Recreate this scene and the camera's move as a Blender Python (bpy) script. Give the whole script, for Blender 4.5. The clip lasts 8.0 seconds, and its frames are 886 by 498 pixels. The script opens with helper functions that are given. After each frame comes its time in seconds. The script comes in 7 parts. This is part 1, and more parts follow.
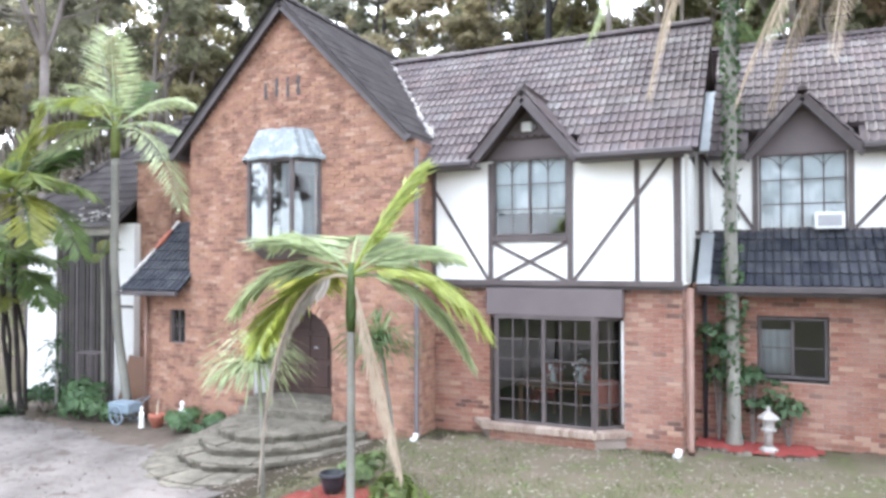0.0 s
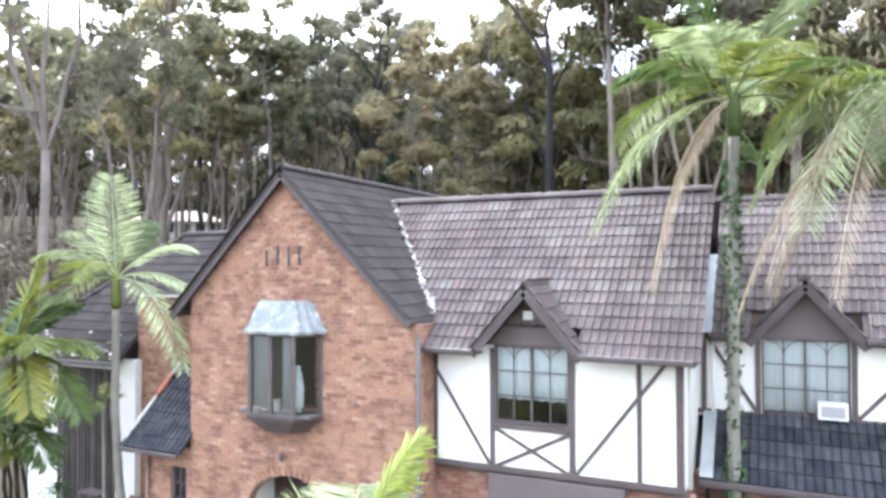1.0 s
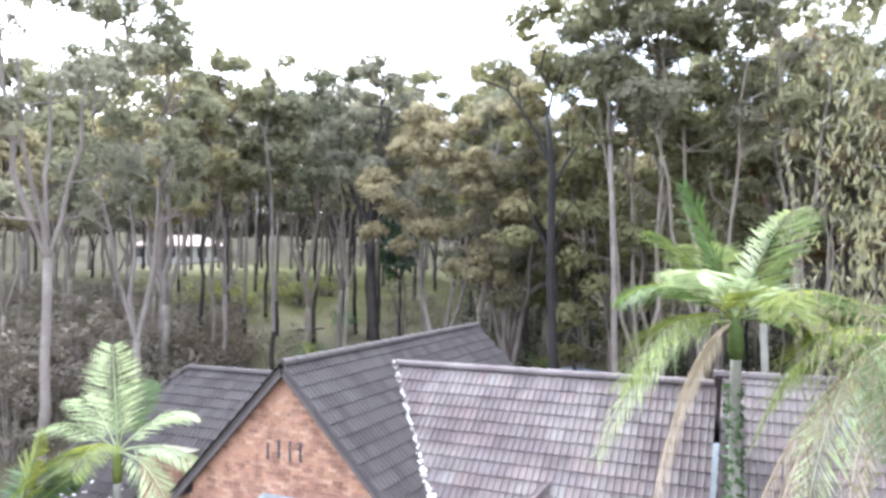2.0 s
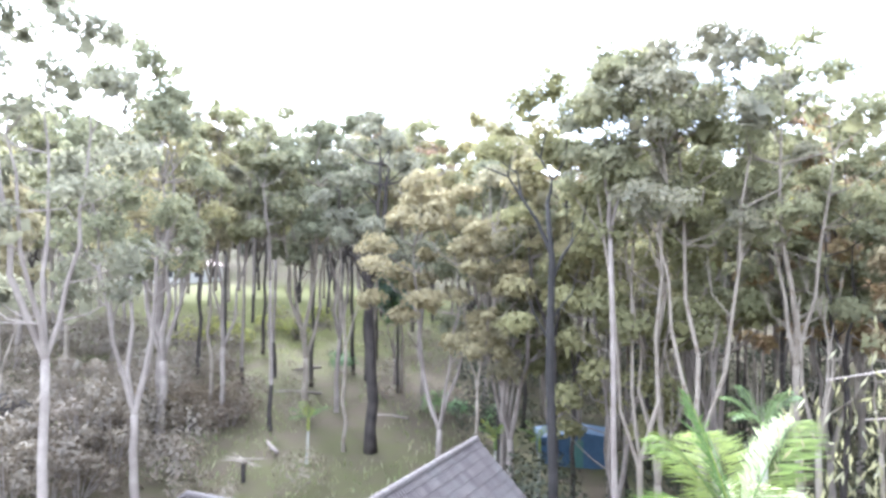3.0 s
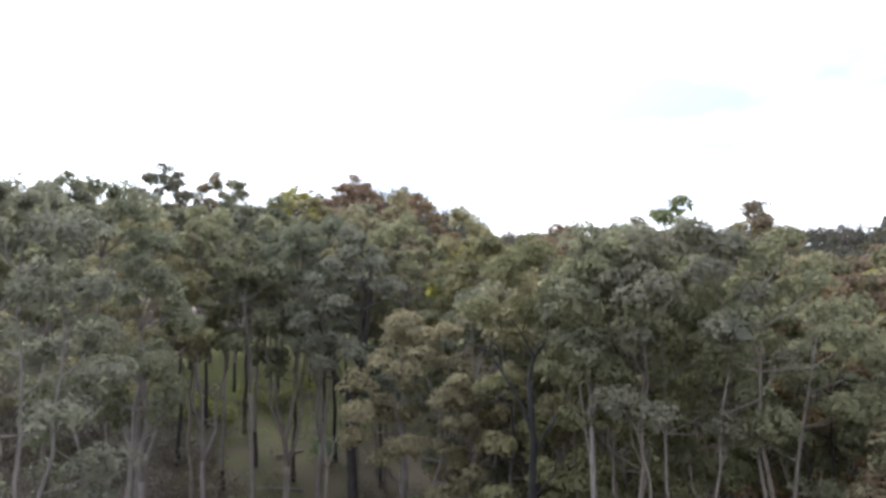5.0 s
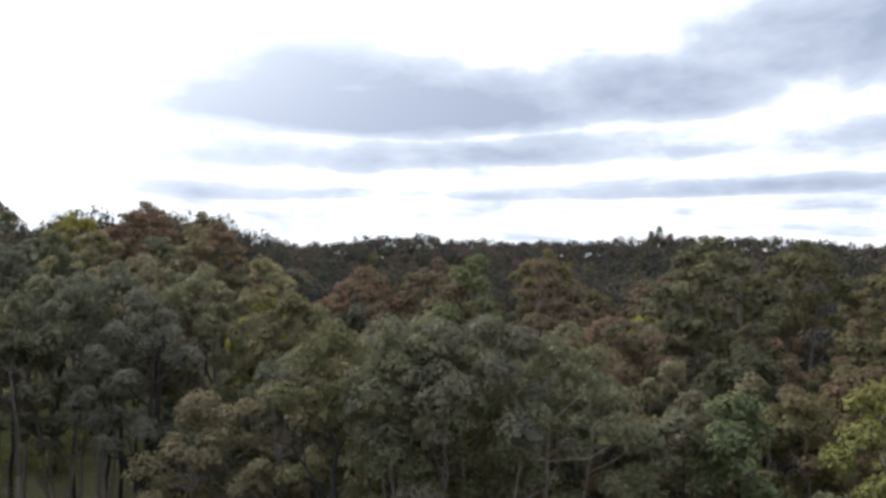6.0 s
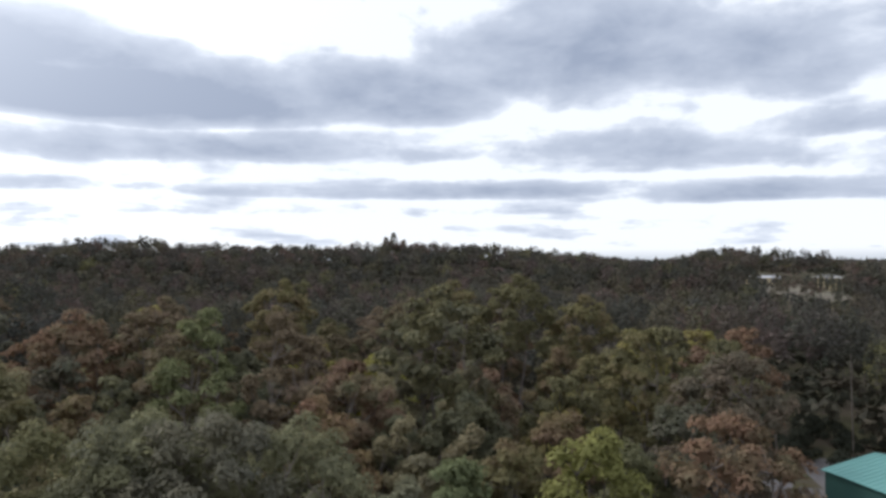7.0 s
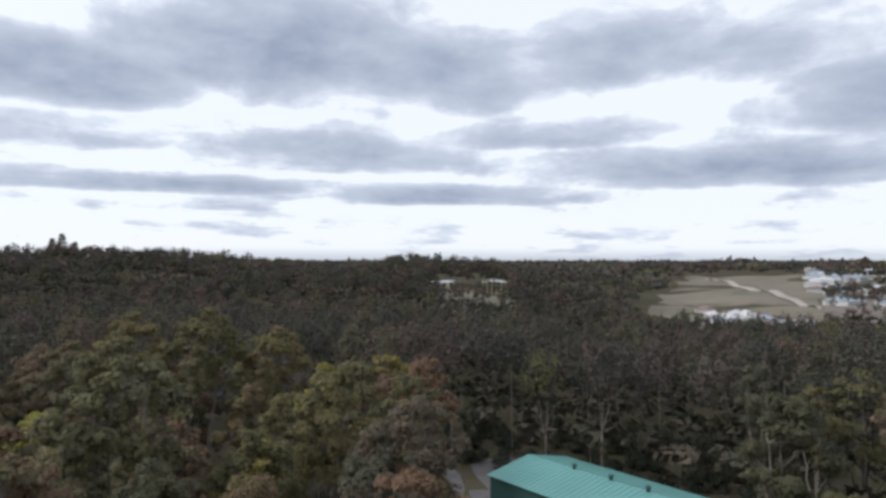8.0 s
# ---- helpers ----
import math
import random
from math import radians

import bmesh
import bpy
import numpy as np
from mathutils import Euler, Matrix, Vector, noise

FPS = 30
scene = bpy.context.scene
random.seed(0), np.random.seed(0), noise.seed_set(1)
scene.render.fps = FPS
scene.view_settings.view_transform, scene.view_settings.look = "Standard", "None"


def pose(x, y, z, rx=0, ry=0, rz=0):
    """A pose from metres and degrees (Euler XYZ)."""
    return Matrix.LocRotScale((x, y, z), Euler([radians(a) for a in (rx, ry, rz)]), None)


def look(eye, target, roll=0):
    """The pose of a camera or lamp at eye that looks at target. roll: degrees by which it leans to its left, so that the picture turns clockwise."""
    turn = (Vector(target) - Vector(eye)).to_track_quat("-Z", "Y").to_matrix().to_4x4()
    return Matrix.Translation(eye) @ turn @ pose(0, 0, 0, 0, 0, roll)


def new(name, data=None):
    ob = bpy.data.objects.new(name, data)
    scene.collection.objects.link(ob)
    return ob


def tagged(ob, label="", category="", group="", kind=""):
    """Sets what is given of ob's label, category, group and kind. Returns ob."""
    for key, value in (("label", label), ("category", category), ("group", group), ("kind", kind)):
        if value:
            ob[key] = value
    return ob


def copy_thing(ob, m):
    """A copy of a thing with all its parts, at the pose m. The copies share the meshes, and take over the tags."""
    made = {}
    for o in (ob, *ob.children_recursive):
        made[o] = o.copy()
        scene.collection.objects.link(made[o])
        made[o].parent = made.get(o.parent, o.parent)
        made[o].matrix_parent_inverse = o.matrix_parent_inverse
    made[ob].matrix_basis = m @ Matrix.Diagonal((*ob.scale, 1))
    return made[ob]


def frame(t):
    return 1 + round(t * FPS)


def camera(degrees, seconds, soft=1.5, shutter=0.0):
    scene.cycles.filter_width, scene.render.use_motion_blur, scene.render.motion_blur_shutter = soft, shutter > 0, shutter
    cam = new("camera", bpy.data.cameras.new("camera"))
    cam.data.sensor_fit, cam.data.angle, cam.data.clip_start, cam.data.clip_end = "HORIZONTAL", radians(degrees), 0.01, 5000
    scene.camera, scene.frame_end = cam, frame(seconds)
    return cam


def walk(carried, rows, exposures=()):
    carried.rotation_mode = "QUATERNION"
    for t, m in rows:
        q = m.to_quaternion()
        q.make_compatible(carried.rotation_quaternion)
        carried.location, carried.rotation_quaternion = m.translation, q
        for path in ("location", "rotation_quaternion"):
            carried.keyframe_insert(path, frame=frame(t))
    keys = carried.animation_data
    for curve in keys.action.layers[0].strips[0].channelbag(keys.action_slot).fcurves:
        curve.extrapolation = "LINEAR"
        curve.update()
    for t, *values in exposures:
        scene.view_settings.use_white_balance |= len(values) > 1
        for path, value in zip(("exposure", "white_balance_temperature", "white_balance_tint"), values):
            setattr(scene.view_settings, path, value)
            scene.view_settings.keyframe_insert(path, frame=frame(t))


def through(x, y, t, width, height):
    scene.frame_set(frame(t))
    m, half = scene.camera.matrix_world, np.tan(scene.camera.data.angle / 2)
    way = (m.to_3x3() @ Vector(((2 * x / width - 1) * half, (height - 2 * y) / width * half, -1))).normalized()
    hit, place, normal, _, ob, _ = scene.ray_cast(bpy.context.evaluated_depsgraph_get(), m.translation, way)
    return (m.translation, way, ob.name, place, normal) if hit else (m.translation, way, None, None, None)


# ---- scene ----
cam = camera(64.0, 8.0, soft=3.1)
PATH = [
    (0.0, pose(5.90, -12.60, 3.33, 91.20, 0.06, 24.88)),
    (0.5, pose(5.89, -12.60, 4.85, 91.19, 0.06, 24.88)),
    (1.0, pose(5.91, -12.63, 6.89, 91.26, 0.10, 24.97)),
    (1.5, pose(5.93, -12.67, 9.00, 91.19, 0.10, 24.98)),
    (1.7, pose(5.98, -12.67, 9.80, 91.31, 0.09, 25.17)),
    (2.8, pose(5.86, -12.79, 14.22, 91.21, -0.05, 24.79)),
    (3.0, pose(5.86, -12.74, 15.02, 91.09, -0.15, 24.87)),
    (3.5, pose(5.80, -12.66, 17.00, 90.88, 0.08, 24.85)),
    (4.0, pose(5.80, -12.71, 18.97, 90.88, -0.09, 24.86)),
    (4.2, pose(5.79, -12.72, 19.76, 91.03, 0.19, 24.64)),
    (4.8, pose(5.92, -12.66, 22.1, 91.1, 0.0, 24.2)),
    (5.3, pose(5.96, -12.61, 24.09, 91.10, -0.10, 21.40)),
    (5.5, pose(5.96, -12.63, 24.87, 91.11, -0.19, 18.67)),
    (6.0, pose(6.02, -12.68, 26.81, 91.36, 0.03, 8.00)),
    (6.5, pose(6.07, -12.70, 28.76, 91.32, 0.13, -2.32)),
    (7.0, pose(6.10, -12.60, 30.70, 91.19, 0.09, -12.97)),
    (7.5, pose(6.18, -12.61, 32.64, 91.07, -0.09, -23.90)),
    (8.0, pose(6.14, -12.65, 34.58, 91.07, -0.15, -37.25)),
]
EXPOSURES = [(t, s, k, 10.0) for t, s, k in ((0.0, 2.45, 5800.0), (1.7, 2.50, 5750.0), (2.8, 3.42, 5550.0), (3.5, 3.30, 5480.0), (4.2, 2.68, 5600.0), (5.3, 0.80, 5900.0), (6.0, 0.27, 6030.0), (6.5, 0.13, 6040.0), (8.0, -0.06, 6020.0))]
walk(cam, PATH, EXPOSURES)

# ---- sky and sun: broken cloud, the sun veiled behind the house to the left ----
SUN_AZ, SUN_EL = 48.0, 42.0          # degrees left of +y, degrees up
sun_dir = Vector((-math.sin(radians(SUN_AZ)) * math.cos(radians(SUN_EL)), math.cos(radians(SUN_AZ)) * math.cos(radians(SUN_EL)), math.sin(radians(SUN_EL))))


class Nodes:
    """A short way to write node trees."""

    def __init__(self, tree):
        self.t = tree
        tree.nodes.clear()

    def add(self, kind, inputs=(), **settings):
        n = self.t.nodes.new(kind)
        for k, v in settings.items():
            setattr(n, k, v)
        for k, v in (inputs.items() if isinstance(inputs, dict) else enumerate(inputs)):
            if v is None:
                continue
            if isinstance(v, bpy.types.NodeSocket):
                self.t.links.new(v, n.inputs[k])
            else:
                n.inputs[k].default_value = v
        return n

    def math(self, op, *v, clamp=False):
        return self.add("ShaderNodeMath", list(v), operation=op, use_clamp=clamp).outputs[0]

    def vec(self, op, *v):
        return self.add("ShaderNodeVectorMath", list(v), operation=op)

    def mix(self, fac, a, b):
        n = self.add("ShaderNodeMix", data_type="RGBA")
        for sock, v in ((n.inputs[0], fac), (n.inputs[6], a), (n.inputs[7], b)):
            if isinstance(v, bpy.types.NodeSocket):
                self.t.links.new(v, sock)
            else:
                sock.default_value = v if not isinstance(v, tuple) or len(v) == 4 else (*v, 1)
        return n.outputs[2]

    def ramp(self, fac, stops, mode="LINEAR"):
        n = self.add("ShaderNodeValToRGB", [fac])
        n.color_ramp.interpolation = mode
        els = n.color_ramp.elements
        while len(els) < len(stops):
            els.new(0.5)
        for e, (p, c) in zip(els, stops):
            e.position = p
            e.color = (c, c, c, 1) if isinstance(c, (int, float)) else (*c, 1)
        return n.outputs[0]

    def noise(self, vec, scale, detail=4, rough=0.55, dist=0.0):
        return self.add("ShaderNodeTexNoise", {"Vector": vec, "Scale": scale, "Detail": detail, "Roughness": rough, "Distortion": dist})


world = bpy.data.worlds.new("sky")
scene.world = world
world.use_nodes = True
W = Nodes(world.node_tree)
sky = W.add("ShaderNodeTexSky", sky_type="NISHITA", sun_disc=False, sun_elevation=radians(SUN_EL), sun_rotation=radians(-SUN_AZ))
coord = W.add("ShaderNodeTexCoord").outputs["Generated"]
sep = W.add("ShaderNodeSeparateXYZ", [coord])
up = W.math("MAXIMUM", sep.outputs[2], 0.0)
puff = W.vec("MULTIPLY", coord, (1.0, 1.0, 1.9)).outputs[0]
puff = W.vec("ADD", puff, (1.3, 7.7, 0.4)).outputs[0]
glow = W.math("MAXIMUM", W.vec("DOT_PRODUCT", coord, tuple(sun_dir)).outputs["Value"], 0.0)
glow = W.math("POWER", glow, 9.0)
az = W.math("MULTIPLY", W.math("ARCTAN2", W.math("MULTIPLY", sep.outputs[0], -1.0), sep.outputs[1]), 57.29578)
el = W.math("MULTIPLY", W.math("ARCSINE", sep.outputs[2]), 57.29578)
# banks of cloud: bearing left of +y, height, half-width, half-height (degrees), density
BANKS = [(13, 12.2, 19, 3.0, 1.9), (16, 14.6, 11, 2.6, 1.75), (-6, 12.6, 13, 2.6, 1.05), (-25, 15.5, 13, 5.2, 0.98), (18, 8.3, 11, 1.5, 0.8), (-4, 8.8, 12, 1.4, 0.8), (-27, 8.0, 11, 1.7, 0.8), (23, 5.6, 11, 0.8, 0.7), (-12, 5.7, 20, 0.9, 0.9),
         (-34, 14.5, 12, 4.4, 0.78), (-57, 16.0, 16, 4.2, 0.75), (-59, 6.8, 17, 1.9, 1.0), (-38, 5.2, 14, 1.0, 0.8), (-46, 9.8, 9, 1.3, 0.7), (-74, 11, 12, 3.5, 0.8)]
bank = None
for a0, e0, wa, we, k in BANKS:
    p = W.math("DIVIDE", W.math("SUBTRACT", az, float(a0)), float(wa))
    q = W.math("DIVIDE", W.math("SUBTRACT", el, float(e0)), float(we))
    q = W.math("MAXIMUM", W.math("MULTIPLY", q, -1.7), W.math("MULTIPLY", q, 0.85))
    d2 = W.math("ADD", W.math("MULTIPLY", p, p), W.math("MULTIPLY", q, q))
    one = W.math("MULTIPLY", W.math("SUBTRACT", 1.0, W.math("MULTIPLY", d2, 0.62)), float(k))
    bank = one if bank is None else W.math("MAXIMUM", bank, one)
bank = W.math("MAXIMUM", bank, W.ramp(sep.outputs[2], [(0.30, 0.0), (0.42, 0.45)]))
# the cloud deck lies flat overhead, so its lumps crowd together towards the horizon
over = W.math("ADD", W.math("MAXIMUM", sep.outputs[2], 0.0), 0.10)
deck = W.add("ShaderNodeCombineXYZ", [W.math("DIVIDE", sep.outputs[0], over), W.math("DIVIDE", sep.outputs[1], over), 3.7]).outputs[0]
lump = W.math("ADD", W.math("MULTIPLY", W.noise(deck, 1.15, 7, 0.56, 0.25).outputs[0], 0.6), W.math("MULTIPLY", W.noise(puff, 9.0, 6, 0.58, 0.2).outputs[0], 0.4))
mass = W.math("ADD", bank, W.math("MULTIPLY", W.math("SUBTRACT", lump, 0.5), 3.6))
cover = W.ramp(mass, [(0.14, 0.0), (0.26, 0.72), (0.5, 1.0)])
cover = W.math("MULTIPLY", cover, W.math("SUBTRACT", 1.0, W.math("MULTIPLY", glow, glow, clamp=True)))
bright = W.mix(0.10, (1.06, 1.06, 1.06), W.vec("SCALE", sky.outputs[0], None, None, 0.1).outputs[0])
depth = W.math("ADD", W.math("MULTIPLY", mass, 0.62), W.math("MULTIPLY", W.noise(puff, 8.0, 4, 0.5, 0.1).outputs[0], 0.35))
shade = W.mix(W.ramp(depth, [(0.20, 0.0), (0.48, 0.5), (0.95, 1.0)]), (0.86, 0.89, 0.95), (0.37, 0.415, 0.51))
clouds = W.mix(cover, bright, shade)
lit = W.vec("ADD", clouds, W.vec("SCALE", (1.0, 0.97, 0.92), None, None, W.math("MULTIPLY", glow, 1.6)).outputs[0]).outputs[0]
lit = W.vec("SCALE", lit, None, None, W.math("ADD", 1.0, W.math("MULTIPLY", W.math("MAXIMUM", W.math("SUBTRACT", sep.outputs[2], 0.36), 0.0), 1.3))).outputs[0]   # a cloudy sky is brightest overhead
low = W.ramp(sep.outputs[2], [(0.0, 0.0), (0.02, 1.0)])
lit = W.mix(low, (0.55, 0.58, 0.62), lit)
W.add("ShaderNodeOutputWorld", [W.add("ShaderNodeBackground", [lit, 1.0]).outputs[0]])

sun = new("sun", bpy.data.lights.new("sun", "SUN"))
sun.data.energy, sun.data.angle, sun.data.color = 2.2, radians(10), (1.0, 0.96, 0.90)
sun.matrix_world = look(sun_dir * 100, (0, 0, 0))

# ---- materials ----
def material(name, rough=0.7, metal=0.0, spec=0.4):
    m = bpy.data.materials.new(name)
    m.use_nodes = True
    n = Nodes(m.node_tree)
    bsdf = n.add("ShaderNodeBsdfPrincipled", {"Roughness": rough, "Metallic": metal, "Specular IOR Level": spec})
    n.add("ShaderNodeOutputMaterial", [bsdf.outputs[0]])
    return m, n, bsdf


def where(n, obj=False):
    if obj:
        return n.add("ShaderNodeTexCoord").outputs["Object"]
    return n.add("ShaderNodeNewGeometry").outputs["Position"]


def put(n, bsdf, col, bump=None, dist=0.01, strength=0.6):
    if isinstance(col, tuple):
        bsdf.inputs["Base Color"].default_value = (*col, 1)
    else:
        n.t.links.new(col, bsdf.inputs["Base Color"])
    if bump is not None:
        b = n.add("ShaderNodeBump", {"Height": bump, "Distance": dist, "Strength": strength})
        n.t.links.new(b.outputs[0], bsdf.inputs["Normal"])


def mottled(name, a, b, scale=3.0, fine=40.0, rough=0.75, bump=0.006, metal=0.0, spec=0.35, c=None):
    """A surface of two colours with large stains and a fine grain; c: a rarer third colour."""
    m, n, bsdf = material(name, rough, metal, spec)
    p = where(n)
    large, grain = n.noise(p, scale, 4).outputs[0], n.noise(p, fine, 3).outputs[0]
    f = n.math("ADD", n.math("MULTIPLY", large, 0.65), n.math("MULTIPLY", grain, 0.35))
    col = n.mix(n.ramp(f, [(0.36, 0.0), (0.64, 1.0)]), a, b)
    if c:
        col = n.mix(n.ramp(n.noise(p, scale * 2.3, 5, 0.65).outputs[0], [(0.56, 0.0), (0.66, 1.0)]), col, c)
    put(n, bsdf, col, grain, bump)
    return m


def pieces(name, stops, rough=0.8, stain=(0.5, 0.5, 0.5), amount=0.3, scale=1.2, per="object", fine=45.0, bump=0.004, spec=0.12):
    """Bricks, tiles and the like: every piece takes its own shade from a list."""
    m, n, bsdf = material(name, rough, spec=spec)
    p = where(n)
    if per == "object":
        pick = n.add("ShaderNodeObjectInfo").outputs["Random"]
    else:
        pick = n.add("ShaderNodeNewGeometry").outputs["Random Per Island"]
    col = n.ramp(pick, stops, "LINEAR")
    grain = n.noise(p, fine, 4, 0.6).outputs[0]
    col = n.mix(n.math("MULTIPLY", n.ramp(n.noise(p, scale, 5, 0.6).outputs[0], [(0.45, 0.0), (0.68, 1.0)]), amount), col, stain)
    dark = n.vec("MULTIPLY", col, n.ramp(grain, [(0.25, 0.72), (0.7, 1.12)])).outputs[0]
    put(n, bsdf, dark, grain, bump)
    return m


BRICK_STOPS = [(0.0, (0.216, 0.101, 0.072)), (0.25, (0.297, 0.144, 0.102)), (0.45, (0.234, 0.111, 0.080)), (0.62, (0.333, 0.181, 0.128)), (0.74, (0.113, 0.062, 0.050)), (0.80, (0.270, 0.130, 0.092)), (1.0, (0.396, 0.252, 0.180))]
M_brick = pieces("brick", BRICK_STOPS, 0.85, (0.42, 0.32, 0.27), 0.30, 0.9)
M_bricks = pieces("brick_joined", BRICK_STOPS, 0.85, (0.42, 0.32, 0.27), 0.30, 0.9, per="island")
CLINKER = [(0.0, (0.30, 0.17, 0.115)), (0.35, (0.35, 0.205, 0.14)), (0.62, (0.31, 0.17, 0.125)), (0.80, (0.20, 0.115, 0.085)), (0.9, (0.37, 0.23, 0.165)), (1.0, (0.40, 0.26, 0.19))]
M_gbrick = pieces("gable_brick", CLINKER, 0.88, (0.155, 0.085, 0.062), 0.85, 3.4)
M_gbricks = pieces("gable_brick_joined", CLINKER, 0.88, (0.155, 0.085, 0.062), 0.85, 3.4, per="island")
M_mortar = mottled("mortar", (0.26, 0.205, 0.175), (0.33, 0.265, 0.23), 2.0, 60)
M_gmortar = mottled("gable_mortar", (0.26, 0.165, 0.13), (0.31, 0.20, 0.16), 2.0, 60)
TILE_STOPS = [(0.0, (0.075, 0.060, 0.061)), (0.4, (0.099, 0.078, 0.076)), (0.7, (0.089, 0.073, 0.076)), (0.9, (0.118, 0.089, 0.086)), (1.0, (0.132, 0.121, 0.116))]
M_tile = pieces("roof_tile", TILE_STOPS, 0.8, (0.21, 0.19, 0.18), 0.4, 0.8)
M_tiles = pieces("roof_tile_joined", TILE_STOPS, 0.8, (0.21, 0.19, 0.18), 0.4, 0.8, per="island")
GREY_TILE = [(0.0, (0.043, 0.036, 0.036)), (0.5, (0.055, 0.047, 0.046)), (1.0, (0.066, 0.056, 0.054))]
M_greytile = pieces("grey_tile", GREY_TILE, 0.85, (0.08, 0.076, 0.073), 0.4, 1.0, per="island")
BLACK_TILE = [(0.0, (0.022, 0.024, 0.032)), (0.6, (0.035, 0.037, 0.046)), (1.0, (0.055, 0.056, 0.066))]
M_blacktile = pieces("black_tile", BLACK_TILE, 0.45, (0.12, 0.12, 0.12), 0.35, 3.5)
M_white = mottled("white_render", (0.80, 0.79, 0.76), (0.72, 0.71, 0.68), 1.3, 70, 0.8, 0.003)
M_timber = mottled("dark_timber", (0.075, 0.060, 0.058), (0.105, 0.085, 0.082), 2.5, 50, 0.6, 0.003)
M_fascia = mottled("fascia", (0.060, 0.050, 0.052), (0.09, 0.075, 0.075), 2.0, 40, 0.5, 0.002)
M_panel = mottled("panel_brown", (0.115, 0.092, 0.095), (0.14, 0.115, 0.115), 1.2, 60, 0.55, 0.002)
M_door = mottled("door_timber", (0.040, 0.022, 0.020), (0.065, 0.035, 0.028), 3.0, 40, 0.45, 0.003)
M_lead = mottled("oriel_metal", (0.15, 0.17, 0.175), (0.24, 0.26, 0.265), 2.2, 25, 0.5, 0.004, metal=0.2, c=(0.36, 0.38, 0.375))
M_flash = mottled("flashing", (0.40, 0.42, 0.44), (0.52, 0.54, 0.55), 2.0, 30, 0.4, 0.002, metal=0.5)
M_copper = mottled("brown_pipe", (0.16, 0.095, 0.07), (0.22, 0.13, 0.10), 2.0, 30, 0.5, 0.002)
M_debris = mottled("pointing_mortar", (0.50, 0.48, 0.45), (0.34, 0.31, 0.29), 5.0, 30, 0.9, 0.01)
M_net = mottled("grey_net", (0.36, 0.35, 0.35), (0.28, 0.27, 0.27), 2.0, 50, 0.9, 0.002)
M_curtain = mottled("curtain", (0.88, 0.88, 0.87), (0.80, 0.80, 0.80), 3.0, 50, 0.9, 0.002)
# surfaces of rooms and porch recess: their shade is put into this colour
M_roomshade = mottled("room_shade", (0.09, 0.085, 0.08), (0.12, 0.11, 0.105), 1.0, 20, 0.9, 0.002)
M_plastic = mottled("white_plastic", (0.75, 0.75, 0.74), (0.68, 0.68, 0.67), 2.0, 30, 0.4, 0.001)
M_grille = mottled("grey_grille", (0.28, 0.28, 0.29), (0.36, 0.36, 0.37), 3.0, 40, 0.5, 0.001)
M_sill = pieces("sill_brick", [(0.0, (0.26, 0.19, 0.15)), (1.0, (0.40, 0.32, 0.26))], 0.85, (0.2, 0.15, 0.12), 0.3, 2.0, per="island")
M_slat = mottled("door_slat", (0.030, 0.026, 0.024), (0.06, 0.05, 0.045), 2.0, 25, 0.6, 0.004)
M_stone = mottled("step_stone", (0.078, 0.068, 0.052), (0.172, 0.150, 0.117), 3.2, 26, 0.92, 0.02, c=(0.049, 0.049, 0.027))
M_statue = mottled("white_cement", (0.72, 0.71, 0.69), (0.60, 0.59, 0.56), 6.0, 60, 0.8, 0.004)
M_lantern = mottled("lantern_stone", (0.40, 0.37, 0.34), (0.29, 0.27, 0.25), 6.0, 50, 0.85, 0.008)
M_terra = mottled("terracotta", (0.36, 0.13, 0.08), (0.29, 0.10, 0.07), 4.0, 40, 0.8, 0.004)
M_blackpot = mottled("black_pot", (0.025, 0.027, 0.032), (0.04, 0.042, 0.05), 4.0, 40, 0.35, 0.002)
M_mulch = mottled("red_mulch", (0.30, 0.055, 0.045), (0.20, 0.04, 0.035), 5.0, 55, 0.95, 0.03, c=(0.36, 0.11, 0.08))
M_chair = mottled("red_fabric", (0.30, 0.085, 0.065), (0.38, 0.11, 0.085), 4.0, 60, 0.8, 0.002)
M_table = mottled("table_wood", (0.14, 0.075, 0.045), (0.19, 0.10, 0.06), 3.0, 40, 0.4, 0.002)
M_bluepaint = mottled("blue_paint", (0.022, 0.046, 0.085), (0.032, 0.064, 0.11), 2.0, 30, 0.55, 0.003)
M_palecart = mottled("pale_blue_paint", (0.22, 0.27, 0.31), (0.16, 0.20, 0.235), 5.0, 40, 0.6, 0.003)
M_bark_pale = mottled("pale_bark", (0.186, 0.160, 0.132), (0.116, 0.097, 0.080), 1.2, 14, 0.85, 0.02, c=(0.107, 0.086, 0.067), spec=0.1)
M_bark_dark = mottled("dark_bark", (0.020, 0.017, 0.017), (0.049, 0.042, 0.038), 1.5, 16, 0.95, 0.04, spec=0.1)
M_charred = mottled("charred_wood", (0.010, 0.009, 0.009), (0.024, 0.021, 0.020), 1.5, 16, 0.95, 0.04)
M_bark_mid = mottled("grey_bark", (0.12, 0.10, 0.09), (0.19, 0.165, 0.148), 1.3, 15, 0.9, 0.03, spec=0.1)
M_palmtrunk = mottled("palm_trunk", (0.17, 0.165, 0.14), (0.25, 0.24, 0.205), 2.0, 22, 0.85, 0.015)
M_deadfrond = mottled("dead_frond", (0.42, 0.34, 0.25), (0.33, 0.26, 0.19), 4.0, 40, 0.9, 0.004)
M_gravel = mottled("gravel", (0.085, 0.072, 0.064), (0.185, 0.160, 0.146), 0.9, 34, 0.95, 0.04, c=(0.078, 0.062, 0.050))
